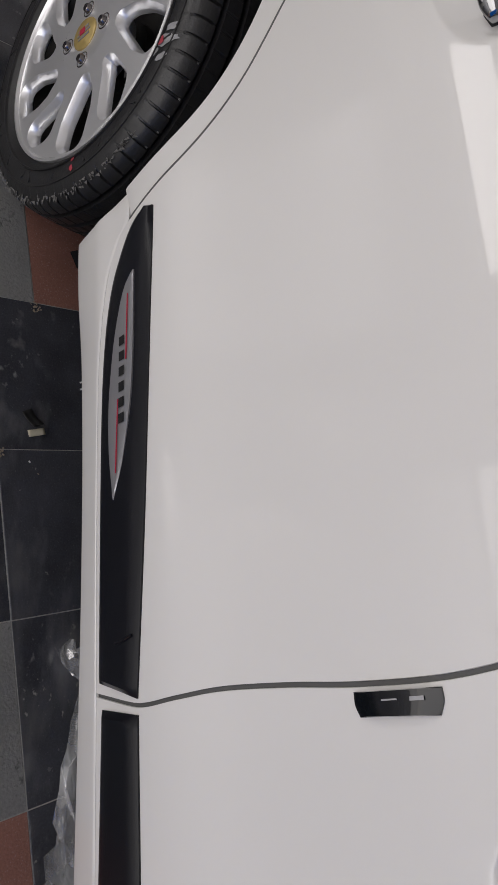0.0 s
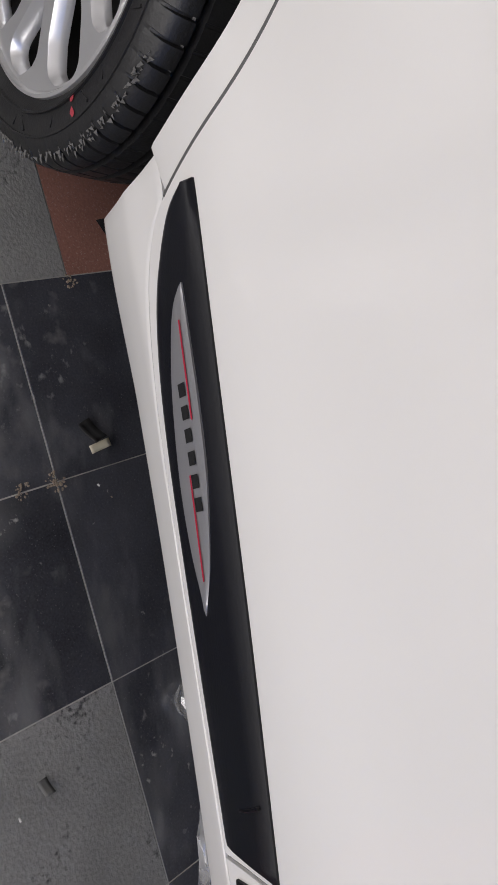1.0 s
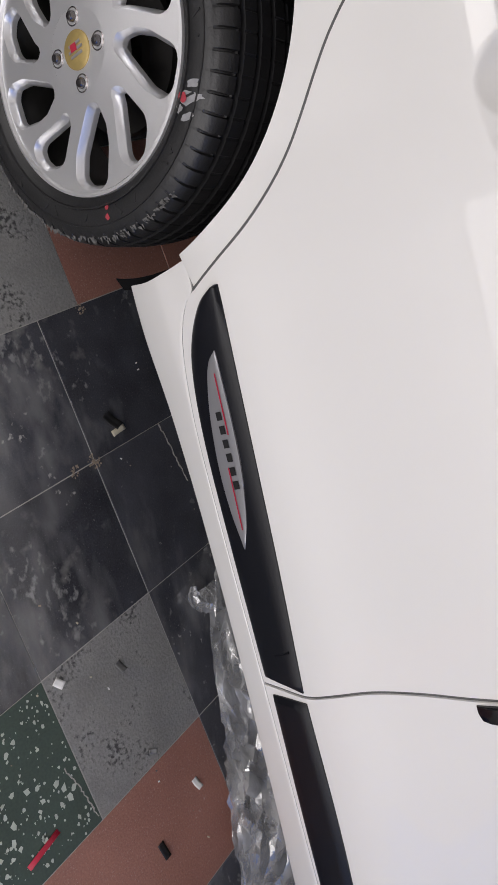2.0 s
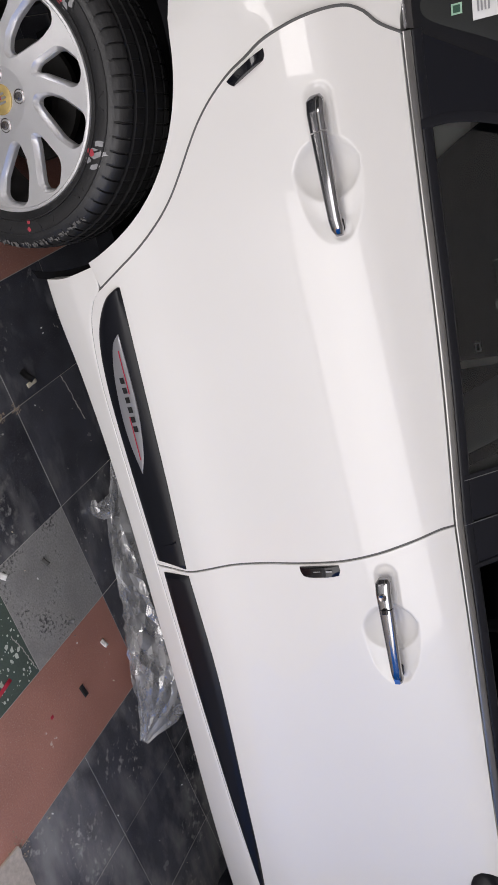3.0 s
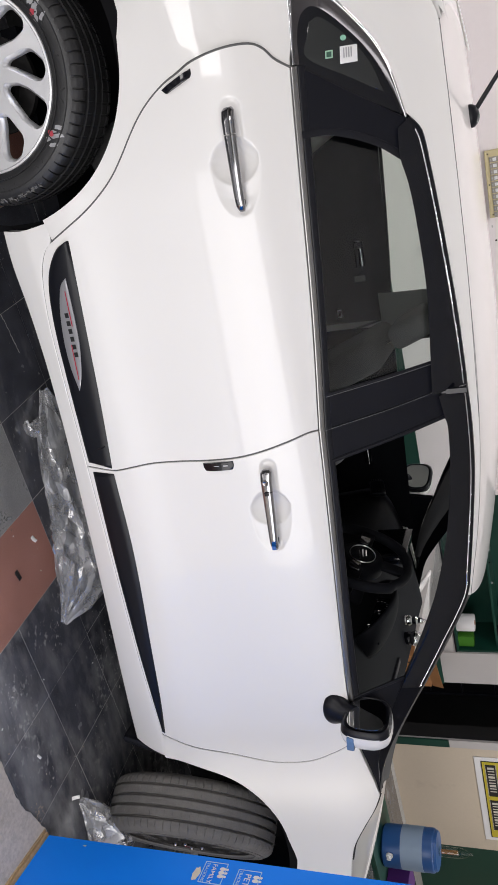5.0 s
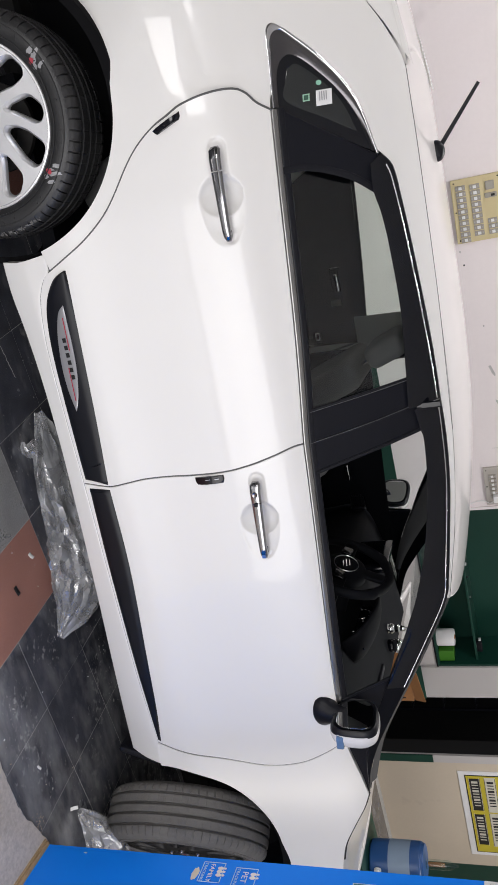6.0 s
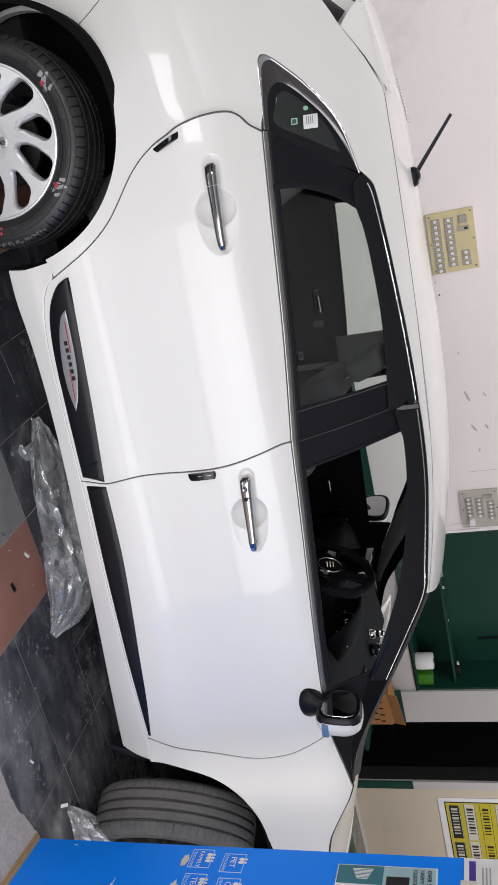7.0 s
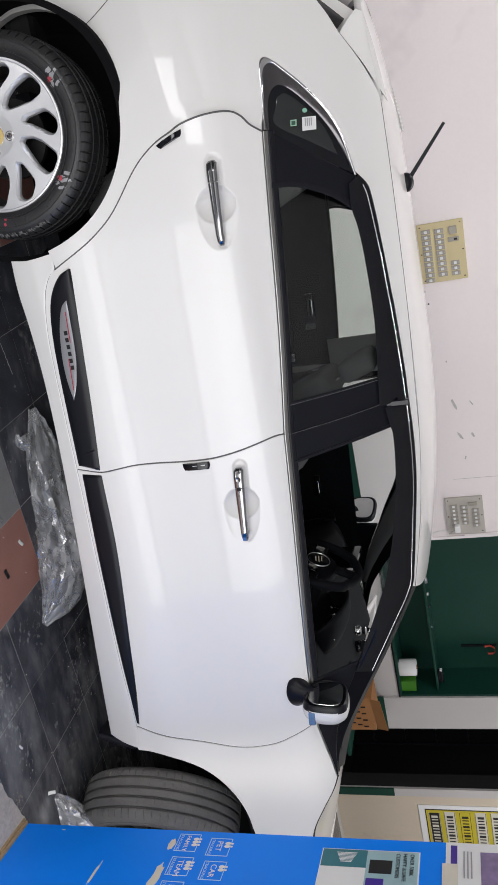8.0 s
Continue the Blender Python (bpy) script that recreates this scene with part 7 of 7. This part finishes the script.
for k in range(60):
    x, y = rngl.uniform(0.35, 2.2), rngl.uniform(-0.5, 0.36)
    s = rngl.uniform(0.0015, 0.0048)
    scrap("crumb", x, y, (s * rngl.uniform(0.8, 2.2), s), (PAPER, GREYC, DUST, CREAMB)[k % 4], "tiny pale crumb of dirt on the tiles", rngl.uniform(0, 3), s * 0.4)


def tile_crack(points, width, seed, label):
    """A fine crack in the stone, filled with pale dust: a thin ragged ribbon on the tiles."""
    rg = random.Random(seed)
    c = crv(points, 26)
    t = np.gradient(c, axis=0)
    nrm = np.stack([-t[:, 1], t[:, 0]], 1) / np.linalg.norm(t, axis=1, keepdims=True)
    vv = []
    for q, m in zip(c, nrm):
        off, half = rg.uniform(-0.0018, 0.0018), width * rg.uniform(0.25, 0.6)
        for d in (-half, half):
            x, y = q + m * (off + d)
            vv += [(x, y, 0.0008), (x, y, 0.0002)]
    ff = []
    for k in range(25):
        a, b = 4 * k, 4 * (k + 1)
        ff += [(a, a + 2, b + 2, b), (a + 2, a + 3, b + 3, b + 2), (a + 1, a, b, b + 1)]
    tagged(mesh_ob("tile_crack", vv, ff, GROUT, None, smooth=False), label, "crack", "cracks in the tiles", "structure")


tile_crack([(0.606, 0.216), (0.651, 0.233), (0.695, 0.244), (0.744, 0.260)], 0.0030, 5, "pale dusty crack in a black tile")
tile_crack([(1.150, -0.214), (1.197, -0.194), (1.265, -0.174)], 0.0026, 6, "pale dusty crack in a grey tile")
# mortar dust on two joints and along the cement edge
def dust_patch(x, y, r, n, seed, label):
    rg = random.Random(seed)
    bm = bmesh.new()
    for k in range(n):
        a, d = rg.uniform(0, 6.283), r * rg.random() ** 1.2
        s = rg.uniform(0.0006, 0.0024)
        m = Matrix.Translation((x + d * math.cos(a), y + d * math.sin(a), s * 0.25)) @ Matrix.Rotation(a, 4, "Z") @ Matrix.Diagonal((s * 1.3, s, s * 0.5, 1))
        bmesh.ops.create_icosphere(bm, subdivisions=1, radius=1.0, matrix=m)
    ob = bm_ob("mortar_crumbs", bm, DUST)
    return tagged(ob, label, "dirt", "", "stuff")


dust_patch(0.646, 0.028, 0.016, 60, 1, "tan mortar crumbs on a tile corner")
dust_patch(0.652, -0.025, 0.014, 25, 2, "tan mortar crumbs along a joint")
dust_patch(0.345, 0.095, 0.012, 25, 3, "tan mortar crumbs near the wheel")
dust_patch(2.16, -0.31, 0.055, 200, 4, "tan mortar crumbs along the cement edge")
dust_patch(1.62, -0.40, 0.04, 90, 5, "tan mortar crumbs along the cement edge")
# bare cement beside the tiles, its edge broken
ev = []
edge = crv([(1.600, -0.395), (1.72, -0.386), (1.82, -0.372), (1.95, -0.362), (2.05, -0.350), (2.13, -0.315), (2.22, -0.282)], 60)
for x, y in edge:
    ev.append((x, y + 0.006 * noise.noise(Vector((x * 40, 0, 0))), 0.006))
back = [(2.38, -0.282, 0.006), (2.38, -2.2, 0.006), (1.78, -2.2, 0.006)]
top = ev + back
n = len(top)
allv = top + [(x, y, -0.003) for x, y, z in top]
ob = mesh_ob("cement_patch", allv, [tuple(range(n))[::-1]] + [(i, (i + 1) % n, n + (i + 1) % n, n + i) for i in range(n)], CEMENT, None, smooth=False)
tagged(ob, "worn brown cement floor strip with a broken edge", "cement floor", "", "structure")

# ---- floor tiles, laid last ----
C0, TU, TV = Vector((0.645, 0.030, 0)), Vector((0.2865, 0.0432, 0)), Vector((-0.058, 0.283, 0))


def tile_mesh(name, material, back=0.0):
    g, b, t = 0.0009, 0.0008, 0.0085
    lu, lv = TU.length, TV.length
    eu, ew = TU.normalized(), TV.normalized()
    vv = []
    for inset, z in ((g, -t), (g, -b * 0.6), (g + b, 0.0)):
        for a, c in ((inset, inset - back), (lu - inset, inset - back), (lu - inset, lv - inset), (inset, lv - inset)):
            p = eu * a + ew * c
            vv.append((p.x, p.y, z))
    ff = [(8, 9, 10, 11)]
    for r in (0, 4):
        for k in range(4):
            ff.append((r + k, r + (k + 1) % 4, r + 4 + (k + 1) % 4, r + 4 + k))
    me = bpy.data.meshes.new(name)
    me.from_pydata(vv, [], ff)
    me.materials.append(material)
    return me


def kind_of(i, j):
    if i == 2 and j <= -1:
        return "brown"
    if i == -2:
        return "brown" if j >= 0 else "grey"
    if i == 1 and j == -1:
        return "grey"
    if i == 1 and j <= -2:
        return "terrazzo"
    return "black"


TILES = {"black": tile_mesh("black_tile", GRANITE), "brown": tile_mesh("brown_tile", BROWNSTONE), "grey": tile_mesh("grey_tile", GREYSTONE), "terrazzo": tile_mesh("terrazzo_tile", TERRAZZO)}
LONG = tile_mesh("long_brown_tile", BROWNSTONE, 2 * TV.length)
rngt = random.Random(5)
far_v, far_f = [], []
for i in range(-13, 26):
    for j in range(-17, 13):
        at = C0 + TU * i + TV * j
        if i == -2:
            at += TV * 0.37
        if i == 2 and j in (-2, -3):
            continue
        near = -5 <= i <= 8 and -7 <= j <= 6
        dz = rngt.uniform(-0.0007, 0.0007)
        if near:
            ob = new("tile", LONG if (i, j) == (2, -1) else TILES[kind_of(i, j)])
            ob.parent = floor
            ob.location = (at.x, at.y, dz)
        else:
            u, w = at.dot(RU), at.dot(RV)
            if u < U0 + 0.3 or u > U1 - 0.6 or w < FRONT or w > BACK - 0.32:
                continue
            b = len(far_v)
            for vert in TILES["black"].vertices:
                far_v.append((at.x + vert.co.x, at.y + vert.co.y, vert.co.z + dz))
            far_f += [tuple(b + q for q in p.vertices) for p in TILES["black"].polygons]
rest = mesh_ob("tile_field", far_v, far_f, GRANITE, floor, "dark stone tiles further off", smooth=False)
tagged(rest, kind="stuff")
# stone chips in the terrazzo
cv, cf = [], []
for k in range(1100):
    a, c = rngt.random(), rngt.random() * 3
    p = C0 + TU * (1.02 + 0.96 * a) + TV * (-1.03 - 0.97 * c)
    s = rngt.choice((0.0015, 0.002, 0.002, 0.003, 0.003, 0.004, 0.005, 0.008)) * rngt.uniform(0.7, 1.5)
    n = rngt.randint(4, 8)
    b, ph = len(cv), rngt.uniform(0, 6)
    for i in range(n):
        g = ph + 2 * math.pi * i / n
        q = s * rngt.uniform(0.4, 1.1)
        cv.append((p.x + q * math.cos(g), p.y + q * math.sin(g) * 0.8, 0.0012))
    cf.append(tuple(range(b, b + n)))
chips = mesh_ob("stone_chips", cv, cf, CHIP, floor, "pale stone chips in green terrazzo", smooth=False)
tagged(chips, kind="stuff")
